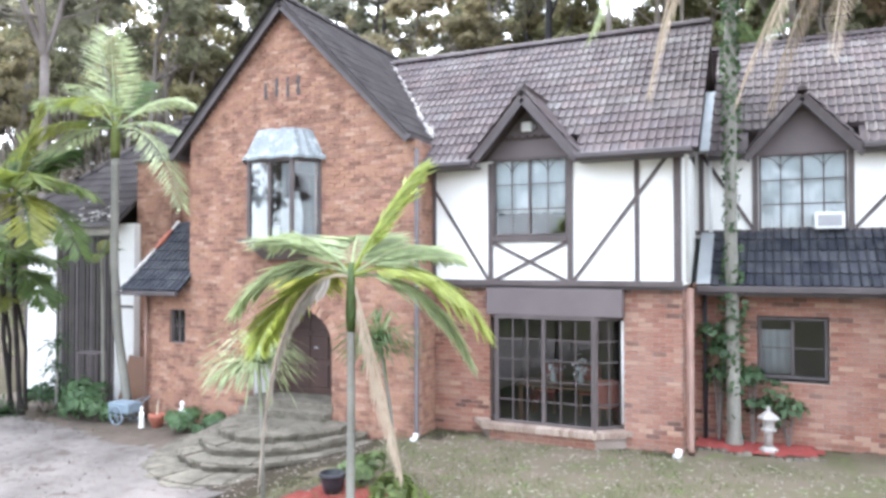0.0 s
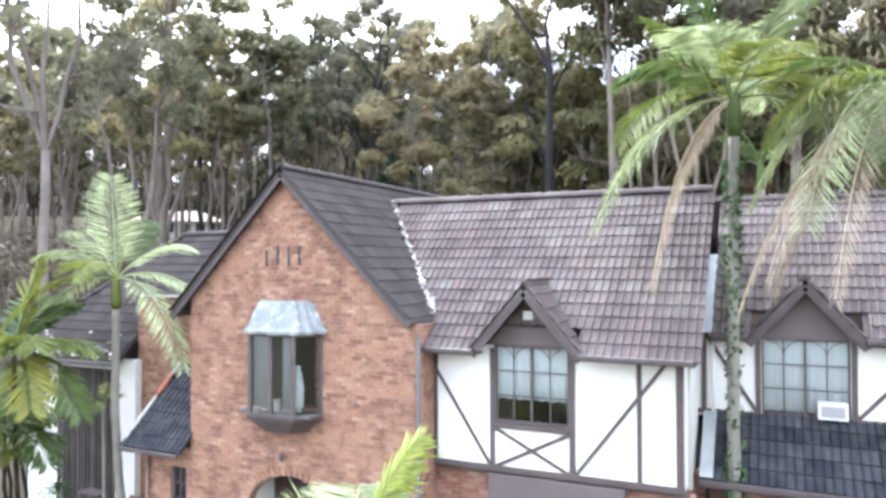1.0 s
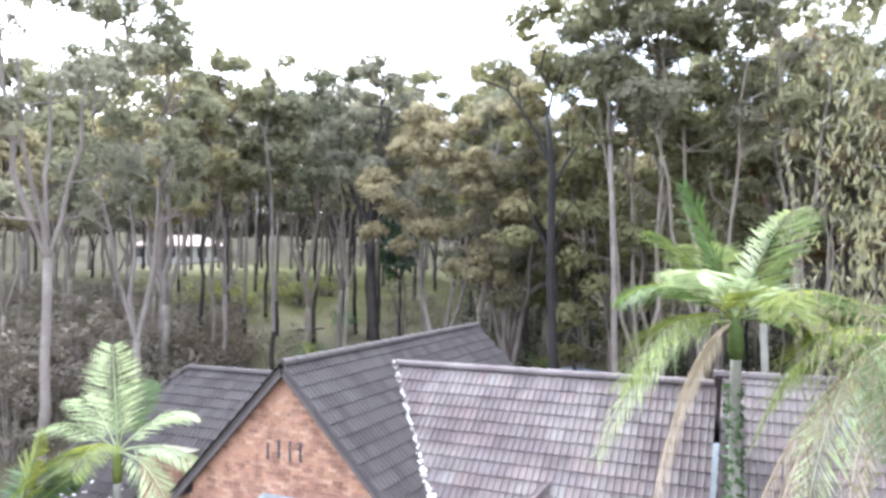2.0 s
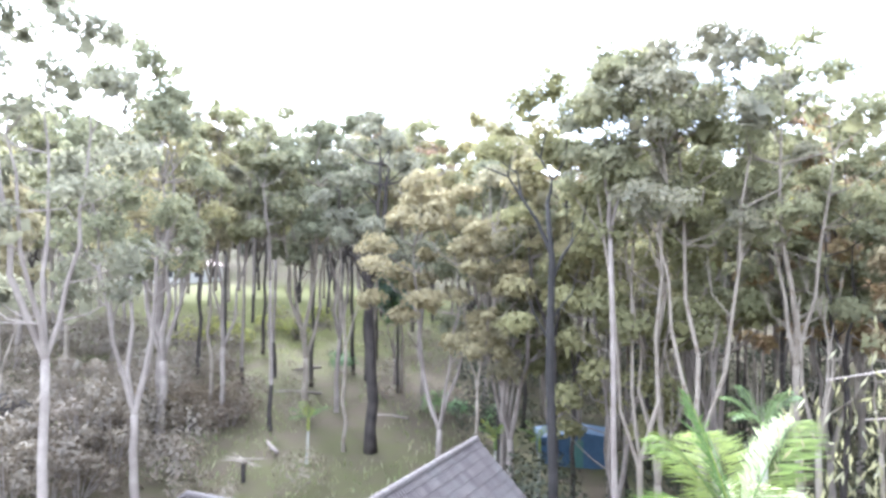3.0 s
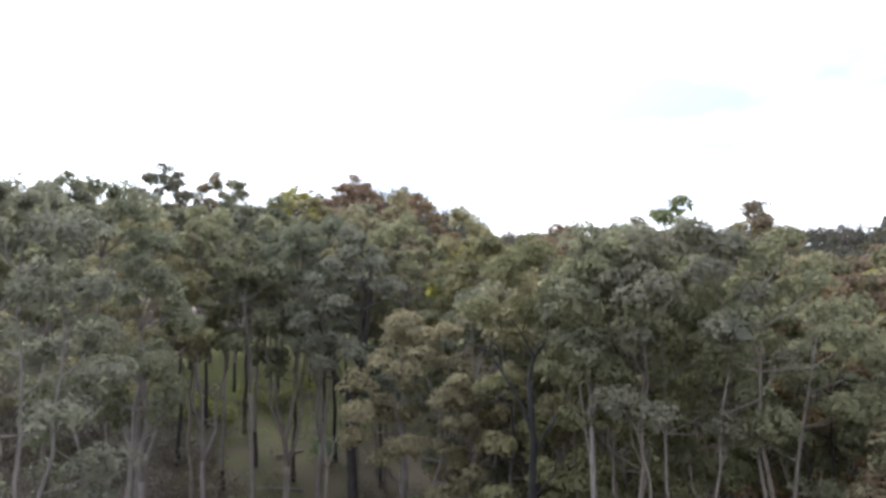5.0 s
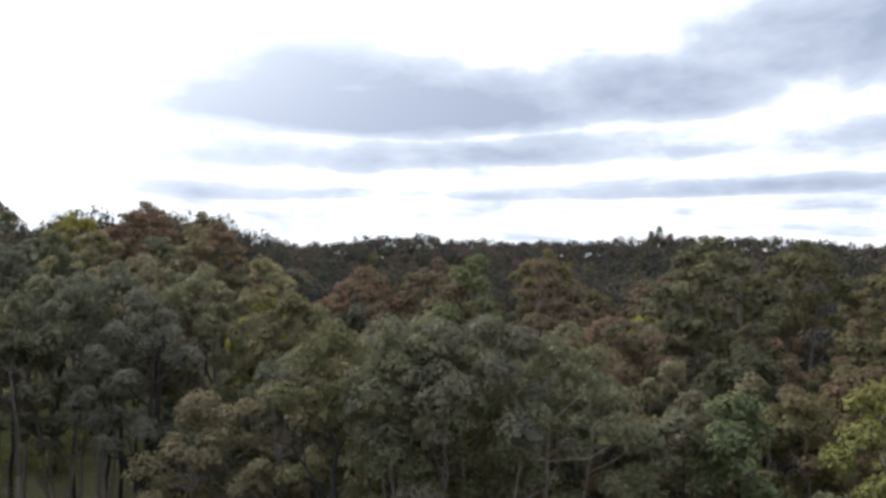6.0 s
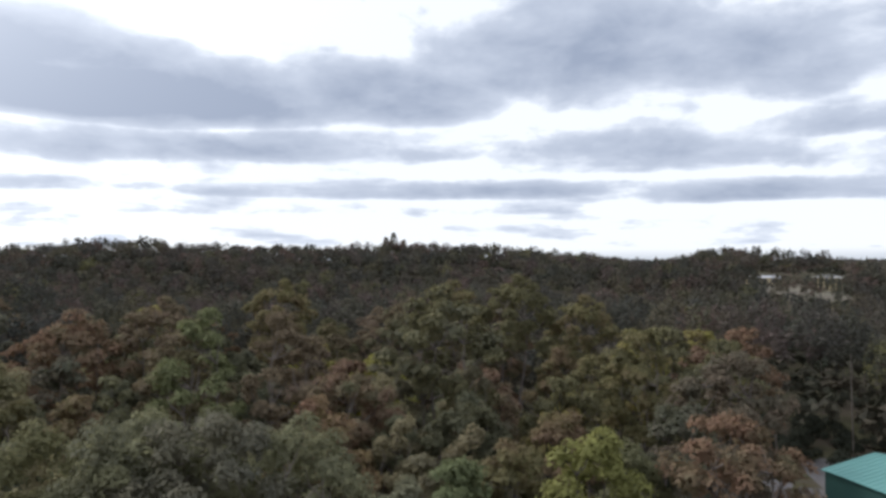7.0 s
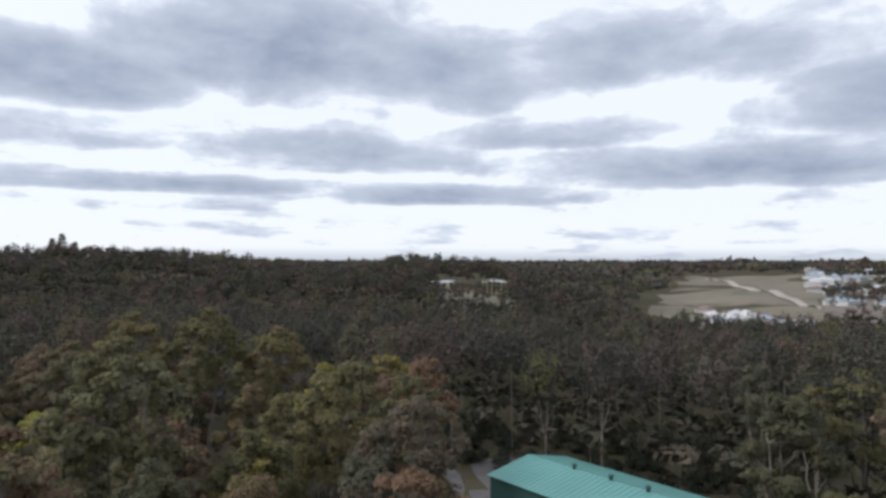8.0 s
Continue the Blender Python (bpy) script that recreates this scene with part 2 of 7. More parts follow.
M_yard = mottled("packed_gravel", (0.062, 0.056, 0.056), (0.10, 0.09, 0.088), 0.4, 24, 0.95, 0.03, c=(0.075, 0.064, 0.058))
M_green = mottled("shed_green_roof", (0.080, 0.195, 0.175), (0.095, 0.22, 0.20), 0.15, 3.0, 0.45, 0.002)
M_greenwall = mottled("shed_green_wall", (0.030, 0.075, 0.065), (0.04, 0.09, 0.08), 0.2, 4.0, 0.5, 0.002)
M_townland = mottled("town_ground", (0.105, 0.080, 0.070), (0.13, 0.105, 0.085), 0.012, 0.08, 0.95, 0.03, c=(0.055, 0.058, 0.036))
M_earth = mottled("bare_earth", (0.092, 0.077, 0.054), (0.124, 0.105, 0.076), 0.010, 0.08, 0.95, 0.03, c=(0.068, 0.067, 0.040))
M_roadpale = mottled("graded_road", (0.21, 0.18, 0.15), (0.27, 0.23, 0.195), 0.02, 0.2, 0.95, 0.01)
M_yellow = mottled("yellow_wall", (0.55, 0.45, 0.27), (0.48, 0.39, 0.24), 0.1, 2.0, 0.8, 0.003)
M_townwall = mottled("pale_wall", (0.48, 0.465, 0.44), (0.40, 0.385, 0.37), 0.1, 2.0, 0.8, 0.003)
M_townroof = mottled("grey_roof", (0.30, 0.30, 0.31), (0.40, 0.39, 0.39), 0.05, 2.0, 0.6, 0.003)


def leaves(name, stops, through=0.5, per="object", cell=0.14, rough=0.55, spread=0.25, grain=3.5, gum=False):
    """Foliage: a shade for each tree, a smaller change from leaf to leaf, and light that comes through."""
    m = bpy.data.materials.new(name)
    m.use_nodes = True
    n = Nodes(m.node_tree)
    if per == "object":
        pick = n.add("ShaderNodeObjectInfo").outputs["Random"]
    else:
        vor = n.add("ShaderNodeTexVoronoi", {"Vector": where(n), "Scale": cell}, voronoi_dimensions="2D")
        pick = n.add("ShaderNodeSeparateColor", [vor.outputs["Color"]]).outputs[0]
    if per == "tone":
        pick = n.add("ShaderNodeAttribute", attribute_name="tone").outputs["Fac"]
    leaf = n.add("ShaderNodeNewGeometry").outputs["Random Per Island"]
    patch = n.noise(where(n), 0.5, 2).outputs[0]
    f = n.math("ADD", pick, n.math("MULTIPLY", n.math("SUBTRACT", patch, 0.5), 0.6 if not gum else 0.22), clamp=True)
    col = n.ramp(f, stops)
    col = n.vec("MULTIPLY", col, n.ramp(leaf, [(0.0, 1.0 - spread), (1.0, 1.0 + spread)])).outputs[0]
    fine = n.noise(where(n), grain, 4, 0.7).outputs[0]
    col = n.vec("MULTIPLY", col, n.ramp(fine, [(0.30, 0.75), (0.50, 1.0), (0.70, 1.25)])).outputs[0]
    relief = n.add("ShaderNodeBump", {"Strength": 0.4, "Distance": 0.6 / grain, "Height": fine}).outputs[0]
    d = n.add("ShaderNodeBsdfDiffuse", {"Color": col, "Normal": relief})
    t = n.add("ShaderNodeBsdfTranslucent", {"Color": n.vec("SCALE", col, None, None, through).outputs[0] if gum else col, "Normal": relief})
    g = n.add("ShaderNodeBsdfGlossy", {"Color": (0.8, 0.8, 0.8, 1), "Roughness": rough})
    body = n.add("ShaderNodeAddShader", [d.outputs[0], t.outputs[0]]) if gum else n.add("ShaderNodeMixShader", [through, d.outputs[0], t.outputs[0]])
    out = n.add("ShaderNodeMixShader", [0.008 if gum else 0.03, body.outputs[0], g.outputs[0]])
    n.add("ShaderNodeOutputMaterial", [out.outputs[0]])
    return m


GUM = [(0.0, (0.046, 0.045, 0.026)), (0.16, (0.076, 0.068, 0.032)), (0.30, (0.093, 0.067, 0.047)), (0.42, (0.054, 0.054, 0.037)), (0.54, (0.086, 0.076, 0.034)), (0.66, (0.108, 0.069, 0.047)), (0.76, (0.066, 0.065, 0.035)), (0.86, (0.114, 0.069, 0.045)), (0.93, (0.111, 0.088, 0.041)), (1.0, (0.151, 0.142, 0.033))]
M_gum = leaves("gum_leaves", GUM, 0.75, gum=True)
M_gumgrey = leaves("grey_gum_leaves", through=1.3, gum=True, stops=[(0.0, (0.050, 0.051, 0.034)), (0.25, (0.084, 0.081, 0.045)), (0.5, (0.061, 0.059, 0.045)), (0.7, (0.098, 0.085, 0.049)), (0.85, (0.092, 0.078, 0.046)), (1.0, (0.118, 0.108, 0.054))])
# greyed, muted greens and browns: distance haze is put into the leaf colours
HAZED_WOODS = [(0.0, (0.038, 0.038, 0.031)), (0.18, (0.053, 0.050, 0.036)), (0.34, (0.061, 0.050, 0.042)), (0.50, (0.040, 0.041, 0.035)), (0.66, (0.068, 0.061, 0.036)), (0.80, (0.064, 0.050, 0.045)), (0.90, (0.081, 0.055, 0.045)), (0.96, (0.051, 0.051, 0.034)), (1.0, (0.089, 0.083, 0.036))]
M_olive = leaves("olive_gum_leaves", [(0.0, (0.062, 0.062, 0.032)), (1.0, (0.092, 0.086, 0.042))], 0.7, gum=True)
M_rust = leaves("rust_gum_leaves", [(0.0, (0.082, 0.064, 0.043)), (1.0, (0.104, 0.078, 0.047))], 0.5, gum=True)
M_lime = leaves("yellow_green_gum_leaves", [(0.0, (0.104, 0.106, 0.034)), (1.0, (0.130, 0.124, 0.040))], 0.6, gum=True)
M_fresh = leaves("fresh_green_gum_leaves", [(0.0, (0.070, 0.080, 0.038)), (1.0, (0.092, 0.096, 0.044))], 0.6, gum=True)
M_hazedwoods = leaves("hazed_woods_leaves", HAZED_WOODS, 0.35, per="tone", grain=1.3, gum=True)
# shade below the crowns is put into these darker leaf colours
M_undershade = leaves("undershade_leaves", [(0.0, (0.028, 0.030, 0.020)), (0.6, (0.042, 0.038, 0.026)), (1.0, (0.054, 0.044, 0.032))], 0.2, gum=True, per="tone", grain=1.3)
M_palm = leaves("palm_leaves", [(0.0, (0.062, 0.105, 0.028)), (0.45, (0.100, 0.144, 0.035)), (0.8, (0.162, 0.190, 0.039)), (1.0, (0.225, 0.229, 0.035))], 0.5)
M_weep = leaves("weeping_leaves", [(0.0, (0.088, 0.088, 0.048)), (1.0, (0.133, 0.122, 0.062))], 0.5)
M_arching = leaves("arching_palm_leaves", [(0.0, (0.075, 0.115, 0.045)), (1.0, (0.125, 0.165, 0.060))], 0.4)
M_frondpale = leaves("palm_leaves_pale", [(0.0, (0.28, 0.33, 0.17)), (1.0, (0.36, 0.40, 0.22))], 0.4)
M_frondyellow = leaves("palm_leaves_yellow", [(0.0, (0.27, 0.32, 0.075)), (1.0, (0.37, 0.40, 0.09))], 0.6)
M_frondwhite = leaves("palm_leaves_bleached", [(0.0, (0.36, 0.31, 0.26)), (1.0, (0.44, 0.39, 0.34))], 0.3)
M_shrub = leaves("shrub_leaves", [(0.0, (0.06, 0.11, 0.045)), (0.5, (0.09, 0.15, 0.06)), (1.0, (0.14, 0.19, 0.07))], 0.3)
M_ivy = leaves("ivy_leaves", [(0.0, (0.035, 0.07, 0.03)), (1.0, (0.06, 0.10, 0.04))], 0.25)
M_thicket = leaves("thicket_leaves", [(0.0, (0.052, 0.044, 0.033)), (0.6, (0.072, 0.056, 0.042)), (1.0, (0.088, 0.072, 0.042))], 0.4, gum=True)
M_bluepine = leaves("blue_green_needles", [(0.0, (0.040, 0.062, 0.048)), (1.0, (0.055, 0.080, 0.060))], 0.5, gum=True)
M_drybush = leaves("dry_bush_leaves", [(0.0, (0.084, 0.066, 0.050)), (1.0, (0.120, 0.098, 0.068))], 0.3)
M_grass = leaves("grass_blades", [(0.0, (0.12, 0.15, 0.055)), (0.5, (0.17, 0.175, 0.085)), (1.0, (0.23, 0.21, 0.135))], 0.3, per="cell", cell=0.8)


def ground_material():
    """Thin grass, dry litter and bare patches."""
    m, n, bsdf = material("ground", 0.95, spec=0.06)
    p = where(n)
    a, b, c = n.noise(p, 0.06, 4).outputs[0], n.noise(p, 0.6, 5, 0.6).outputs[0], n.noise(p, 14.0, 4, 0.65).outputs[0]
    green = n.mix(c, (0.036, 0.036, 0.018), (0.062, 0.058, 0.029))
    litter = n.mix(c, (0.038, 0.031, 0.023), (0.076, 0.060, 0.044))
    f = n.math("ADD", n.math("MULTIPLY", a, 0.5), n.math("MULTIPLY", b, 0.5))
    col = n.mix(n.ramp(f, [(0.42, 0.0), (0.58, 1.0)]), green, litter)
    flat = n.vec("MULTIPLY", n.vec("SUBTRACT", p, (-53.0, 68.0, 0.0)).outputs[0], (1, 1, 0)).outputs[0]
    far = n.math("ADD", n.vec("LENGTH", flat).outputs["Value"], n.math("MULTIPLY", b, 26.0))
    col = n.mix(n.ramp(n.math("DIVIDE", far, 60.0), [(0.45, 0.0), (0.75, 1.0)]), n.mix(c, (0.058, 0.062, 0.022), (0.092, 0.090, 0.034)), col)
    put(n, bsdf, col, c, 0.05)
    return m


M_ground = ground_material()
M_lawn = mottled("lawn", (0.071, 0.071, 0.030), (0.143, 0.108, 0.081), 1.1, 34.0, 0.95, 0.03, c=(0.095, 0.109, 0.036))


def glass_material(name, tint):
    m = bpy.data.materials.new(name)
    m.use_nodes = True
    n = Nodes(m.node_tree)
    clear = n.add("ShaderNodeBsdfTransparent", [(*tint, 1)])
    gloss = n.add("ShaderNodeBsdfGlossy", {"Color": (1, 1, 1, 1), "Roughness": 0.03})
    f = n.add("ShaderNodeFresnel", [1.5])
    s = n.add("ShaderNodeMixShader", [f.outputs[0], clear.outputs[0], gloss.outputs[0]])
    n.add("ShaderNodeOutputMaterial", [s.outputs[0]])
    return m


M_glass = glass_material("window_glass", (0.86, 0.89, 0.90))
M_litter = mottled("leaf_litter_bed", (0.075, 0.055, 0.042), (0.12, 0.092, 0.07), 1.5, 30, 0.95, 0.04, c=(0.05, 0.055, 0.03))
M_brownroof = mottled("brown_roof", (0.13, 0.085, 0.075), (0.17, 0.115, 0.10), 0.2, 4, 0.8, 0.004)

# ---- building tools ----
I4 = Matrix.Identity(4)


class Geo:
    """Vertices and faces of one mesh."""

    def __init__(self):
        self.v, self.f = [], []

    def add(self, verts, faces, m=None):
        o = len(self.v)
        self.v += [tuple(m @ Vector(p)) for p in verts] if m else [tuple(p) for p in verts]
        self.f += [tuple(i + o for i in f) for f in faces]
        return self

    def box(self, a, b, m=None):
        (x0, y0, z0), (x1, y1, z1) = a, b
        vs = [(x0, y0, z0), (x1, y0, z0), (x1, y1, z0), (x0, y1, z0), (x0, y0, z1), (x1, y0, z1), (x1, y1, z1), (x0, y1, z1)]
        return self.add(vs, [(0, 3, 2, 1), (4, 5, 6, 7), (0, 1, 5, 4), (1, 2, 6, 5), (2, 3, 7, 6), (3, 0, 4, 7)], m)

    def prism(self, poly, y0, y1, m=None):
        """A polygon in x and z, from y0 to y1."""
        n = len(poly)
        vs = [(x, y0, z) for x, z in poly] + [(x, y1, z) for x, z in poly]
        fs = [tuple(range(n)), tuple(range(2 * n - 1, n - 1, -1))] + [(i, n + i, n + (i + 1) % n, (i + 1) % n) for i in range(n)]
        return self.add(vs, fs, m)

    def tube(self, pts, radii, n=8, cap=True):
        pts = [Vector(p) for p in pts]
        rings, o = [], len(self.v)
        for i, p in enumerate(pts):
            d = (pts[min(i + 1, len(pts) - 1)] - pts[max(i - 1, 0)]).normalized()
            a = d.cross(Vector((0.31, 0.94, 0.12))).normalized()
            b = d.cross(a)
            r = radii[i] if not isinstance(radii, (int, float)) else radii
            self.v += [tuple(p + r * (math.cos(t) * a + math.sin(t) * b)) for t in (2 * math.pi * k / n for k in range(n))]
        for i in range(len(pts) - 1):
            for k in range(n):
                k2 = (k + 1) % n
                self.f.append((o + i * n + k, o + i * n + k2, o + (i + 1) * n + k2, o + (i + 1) * n + k))
        if cap:
            self.f.append(tuple(o + k for k in range(n))[::-1])
            self.f.append(tuple(o + (len(pts) - 1) * n + k for k in range(n)))
        return self

    def lathe(self, profile, n=16, at=(0, 0, 0)):
        """A turned shape from (radius, height) pairs."""
        o = len(self.v)
        for r, z in profile:
            self.v += [(at[0] + r * math.cos(2 * math.pi * k / n), at[1] + r * math.sin(2 * math.pi * k / n), at[2] + z) for k in range(n)]
        for i in range(len(profile) - 1):
            for k in range(n):
                k2 = (k + 1) % n
                self.f.append((o + i * n + k, o + i * n + k2, o + (i + 1) * n + k2, o + (i + 1) * n + k))
        self.f += [tuple(o + k for k in range(n))[::-1], tuple(o + (len(profile) - 1) * n + k for k in range(n))]
        return self

    def mesh(self, name):
        me = bpy.data.meshes.new(name)
        me.from_pydata(self.v, [], self.f)
        me.validate()
        return me


def part(name, geo, mat, parent=None, label="", bevel=0.0, smooth=False):
    """One mesh object, under a thing or a part when a parent is given."""
    me = geo.mesh(name) if isinstance(geo, Geo) else geo
    if mat and not me.materials:
        me.materials.append(mat)
    if smooth:
        me.shade_smooth()
    ob = new(name, me)
    if parent:
        ob.parent = parent
    if label:
        ob["label"] = label
    if bevel:
        b = ob.modifiers.new("edge", "BEVEL")
        b.width, b.segments, b.limit_method, b.angle_limit = bevel, 2, "ANGLE", radians(50)
    return ob


def thing(name, label, category, at=None, group="", kind=""):
    ob = new(name)
    ob.empty_display_size = 0.3
    if at:
        ob.location = at
    return tagged(ob, label, category, group, kind)


def quads(name, centres, across, along, mat, parent=None, blunt=False):
    """Many small leaf faces at once, from arrays of centres and half-axes."""
    c, a, b = (np.asarray(k, dtype=np.float32) for k in (centres, across, along))
    n = len(c)
    e = 3 if blunt else 4
    v = np.stack((c - b, c + 0.6 * b + 1.2 * a, c + 0.6 * b - 1.2 * a) if blunt else (c - b, c + a, c + b, c - a), 1).reshape(-1, 3)
    loops, starts = np.arange(e * n, dtype=np.int32), np.arange(0, e * n, e, dtype=np.int32)
    me = bpy.data.meshes.new(name)
    me.vertices.add(len(v))
    me.vertices.foreach_set("co", v.ravel())
    me.loops.add(len(loops))
    me.loops.foreach_set("vertex_index", loops)
    me.polygons.add(len(starts))
    me.polygons.foreach_set("loop_start", starts)
    me.update(calc_edges=True)
    me.materials.append(mat)
    return part(name, me, None, parent) if parent is not False else me


def unit(v):
    return v / np.maximum(np.linalg.norm(v, axis=1, keepdims=True), 1e-6)


# ---- ground ----
EYE_X, EYE_Y = 6.0, -12.6


def height(x, y):
    """The ground's height: level round the house, a rising wooded slope behind it, a valley and a far ridge to the side."""
    x, y = np.asarray(x, float), np.asarray(y, float)
    dx, dy = x - EYE_X, y - EYE_Y
    d, az = np.hypot(dx, dy), np.degrees(np.arctan2(-dx, dy))
    left = np.interp(d, [0, 24, 46, 70, 94, 140, 250, 4500], [0, 0, 2.6, 5.0, 9.4, 12.8, 21, 27])
    ridge = np.interp(az, [-75, -53, -45, -42, -37, -34, -31, -27, -24, -9, 10], [4, 4, 16, 18, 22, 20.5, 16, 18, 21, 25, 25])
    k = np.clip((d - 245) / 150, 0, 1)
    k = k * k * (3 - 2 * k)
    dip = np.clip((-30 - az) / 20, 0, 1)
    right = np.interp(d, [0, 25, 50, 95, 200], [0, 0, 1.4, 2.8, 3.0]) - dip * np.interp(d, [95, 200, 300, 400], [0, 5, 8, 5])
    right = right * (1 - k) + k * (ridge - 14 * np.clip((-47 - az) / 6, 0, 1) * np.clip((440 - d) / 60, 0, 1))
    far = np.clip((d - 440) / 420, 0, 1)
    right = right * (1 - far) + far * (np.interp(az, [-60, -45], [19, 16]) + 5 * np.clip((d - 1000) / 3000, 0, 1))
    w = np.clip((az - 11) / 18, 0, 1)
    w = w * w * (3 - 2 * w)
    front = np.clip((np.abs(az) - 85) / 40, 0, 1)
    z = (left * w + right * (1 - w)) * (1 - front)
    z = z + (2.6 * np.sin(x / 27 + 1.0) * np.sin(y / 34) + 1.7 * np.sin(x / 12.0) * np.cos(y / 15.0 + 2.0)) * np.clip((d - 100) / 140, 0, 1)
    return z - 0.33 * np.clip((-x - 0.4) / 2.2, 0, 1) * np.clip((14 - np.abs(y)) / 8, 0, 1)


def build_ground():
    rings = np.r_[np.linspace(0.6, 40, 60), np.geomspace(41, 4800, 70)]
    n = 220
    th = np.linspace(0, 2 * np.pi, n, endpoint=False)
    x = EYE_X + rings[:, None] * np.cos(th)
    y = EYE_Y + rings[:, None] * np.sin(th)
    z = height(x, y)
    wob = np.array([[noise.noise((a * 0.45, b * 0.45, 0)) for a, b in zip(r, s)] for r, s in zip(x, y)])
    z = z + wob * np.clip((rings[:, None] - 30) / 60, 0.0, 0.5)
    g = Geo()
    g.v = [(float(a), float(b), float(c)) for a, b, c in zip(x.ravel(), y.ravel(), z.ravel())] + [(EYE_X, EYE_Y, 0.0)]
    m = len(rings)
    for i in range(m - 1):
        for k in range(n):
            k2 = (k + 1) % n
            g.f.append((i * n + k, i * n + k2, (i + 1) * n + k2, (i + 1) * n + k))
    g.f += [(m * n, k, (k + 1) % n) for k in range(n)]
    ob = part("ground", g, M_ground, smooth=True)
    return tagged(ob, "thin patchy grass with dry leaf litter and bare earth", "ground", kind="structure")


def sheet(name, outline, lift, mat, label, category, step=0.22):
    """A thin layer on the ground inside an outline, with an uneven edge."""
    xs, ys = [p[0] for p in outline], [p[1] for p in outline]
    nx, ny = int((max(xs) - min(xs)) / step) + 2, int((max(ys) - min(ys)) / step) + 2
    g, index = Geo(), {}

    def vert(i, k):
        if (i, k) not in index:
            x, y = min(xs) + i * step, min(ys) + k * step
            x, y = x + 0.4 * step * noise.noise((x * 3.1, y * 3.1, 1.0)), y + 0.4 * step * noise.noise((x * 3.1, y * 3.1, 8.0))
            index[i, k] = len(g.v)
            g.v.append((x, y, float(height(x, y)) + lift + 0.15 * lift * noise.noise((x * 2, y * 2, 5.0))))
        return index[i, k]

    for i in range(nx):
        for k in range(ny):
            x, y = min(xs) + (i + 0.5) * step, min(ys) + (k + 0.5) * step
            s = 0.16 * noise.noise((x * 1.7, y * 1.7, 3.0))
            if inside((x + s, y + s), outline):
                g.f.append((vert(i, k), vert(i + 1, k), vert(i + 1, k + 1), vert(i, k + 1)))
    return tagged(part(name, g, mat, smooth=True), label, category, kind="structure")


def inside(p, poly):
    x, y = p
    c = False
    for i in range(len(poly)):
        (x0, y0), (x1, y1) = poly[i - 1], poly[i]
        if (y0 > y) != (y1 > y) and x < (x1 - x0) * (y - y0) / (y1 - y0) + x0:
            c = not c
    return c


build_ground()

# ---- the house ----
house = thing("house", "two-storey brick and half-timbered house with dark tiled roofs", "house")
COURSE, PITCH = 0.086, 0.24


def brick_mesh(w, mat, name):
    g = Geo()
    e = 0.006
    vs = [(e, 0, e), (w - e, 0, e), (w - e, 0, 0.076 - e), (e, 0, 0.076 - e), (0, e, 0), (w, e, 0), (w, e, 0.076), (0, e, 0.076), (0, 0.05, 0), (w, 0.05, 0), (w, 0.05, 0.076), (0, 0.05, 0.076)]
    fs = [(0, 1, 2, 3), (0, 4, 5, 1), (1, 5, 6, 2), (2, 6, 7, 3), (3, 7, 4, 0), (4, 8, 9, 5), (5, 9, 10, 6), (6, 10, 11, 7), (7, 11, 8, 4)]
    me = g.add(vs, fs).mesh(name)
    me.materials.append(mat)
    return me


late = []          # brick and tile work that is laid last


def masonry(label, m, outline, holes, z0, z1, thick, mats, zone=None, rough=0.004):
    """A brick wall in courses. Its own plane is x and z with the face towards -y; m puts it in place."""
    brick, joined, mortar = mats
    wall = Geo()
    rest, single = Geo(), []
    r = random.Random(label)
    k = 0
    z = z0
    while z < z1 - 0.02:
        zm = z + COURSE / 2
        spans = [outline(zm)]
        for hole in holes:
            h = hole(zm)
            if h:
                spans = [s for a, b in spans for s in ((a, min(b, h[0])), (max(a, h[1]), b)) if s[1] - s[0] > 0.02]
        for a, b in spans:
            wall.box((a, 0.012, z), (b, thick, z + COURSE), m)
            u = math.floor(a / PITCH) * PITCH + (PITCH / 2 if k % 2 else 0) - PITCH
            while u < b:
                p, q = max(u, a), min(u + PITCH - 0.010, b)
                if q - p > 0.03:
                    out = r.uniform(-rough, rough)
                    if zone and q - p > PITCH - 0.012 and len(single) < 290 and zone(p, z):
                        single.append(m @ Matrix.Translation((p, out, z)))
                    else:
                        e = 0.005
                        vs = [(p + e, out, z + e), (q - e, out, z + e), (q - e, out, z + 0.076 - e), (p + e, out, z + 0.076 - e), (p, out + e, z), (q, out + e, z), (q, out + e, z + 0.076), (p, out + e, z + 0.076), (p, 0.03, z), (q, 0.03, z), (q, 0.03, z + 0.076), (p, 0.03, z + 0.076)]
                        rest.add(vs, [(0, 1, 2, 3), (0, 4, 5, 1), (1, 5, 6, 2), (2, 6, 7, 3), (3, 7, 4, 0), (4, 8, 9, 5), (5, 9, 10, 6), (6, 10, 11, 7), (7, 11, 8, 4)], m)
                u += PITCH
        z += COURSE
        k += 1
    base = part("brick_wall", wall, mortar, house, label)
    if rest.v:
        late.append(lambda: tagged(part("brickwork", rest, joined, base), kind="stuff"))
    if single:
        def lay():
            me = brick_mesh(PITCH - 0.010, brick, "brick")
            for w in single:
                part("brick", me, None, base).matrix_local = w
        late.append(lay)
    return base


def frame_of(o, u, v):
    u, v = Vector(u).normalized(), Vector(v).normalized()
    n = u.cross(v)
    return Matrix(((u.x, v.x, n.x, o[0]), (u.y, v.y, n.y, o[1]), (u.z, v.z, n.z, o[2]), (0, 0, 0, 1)))


TILE_W, TILE_L = 0.30, 0.335


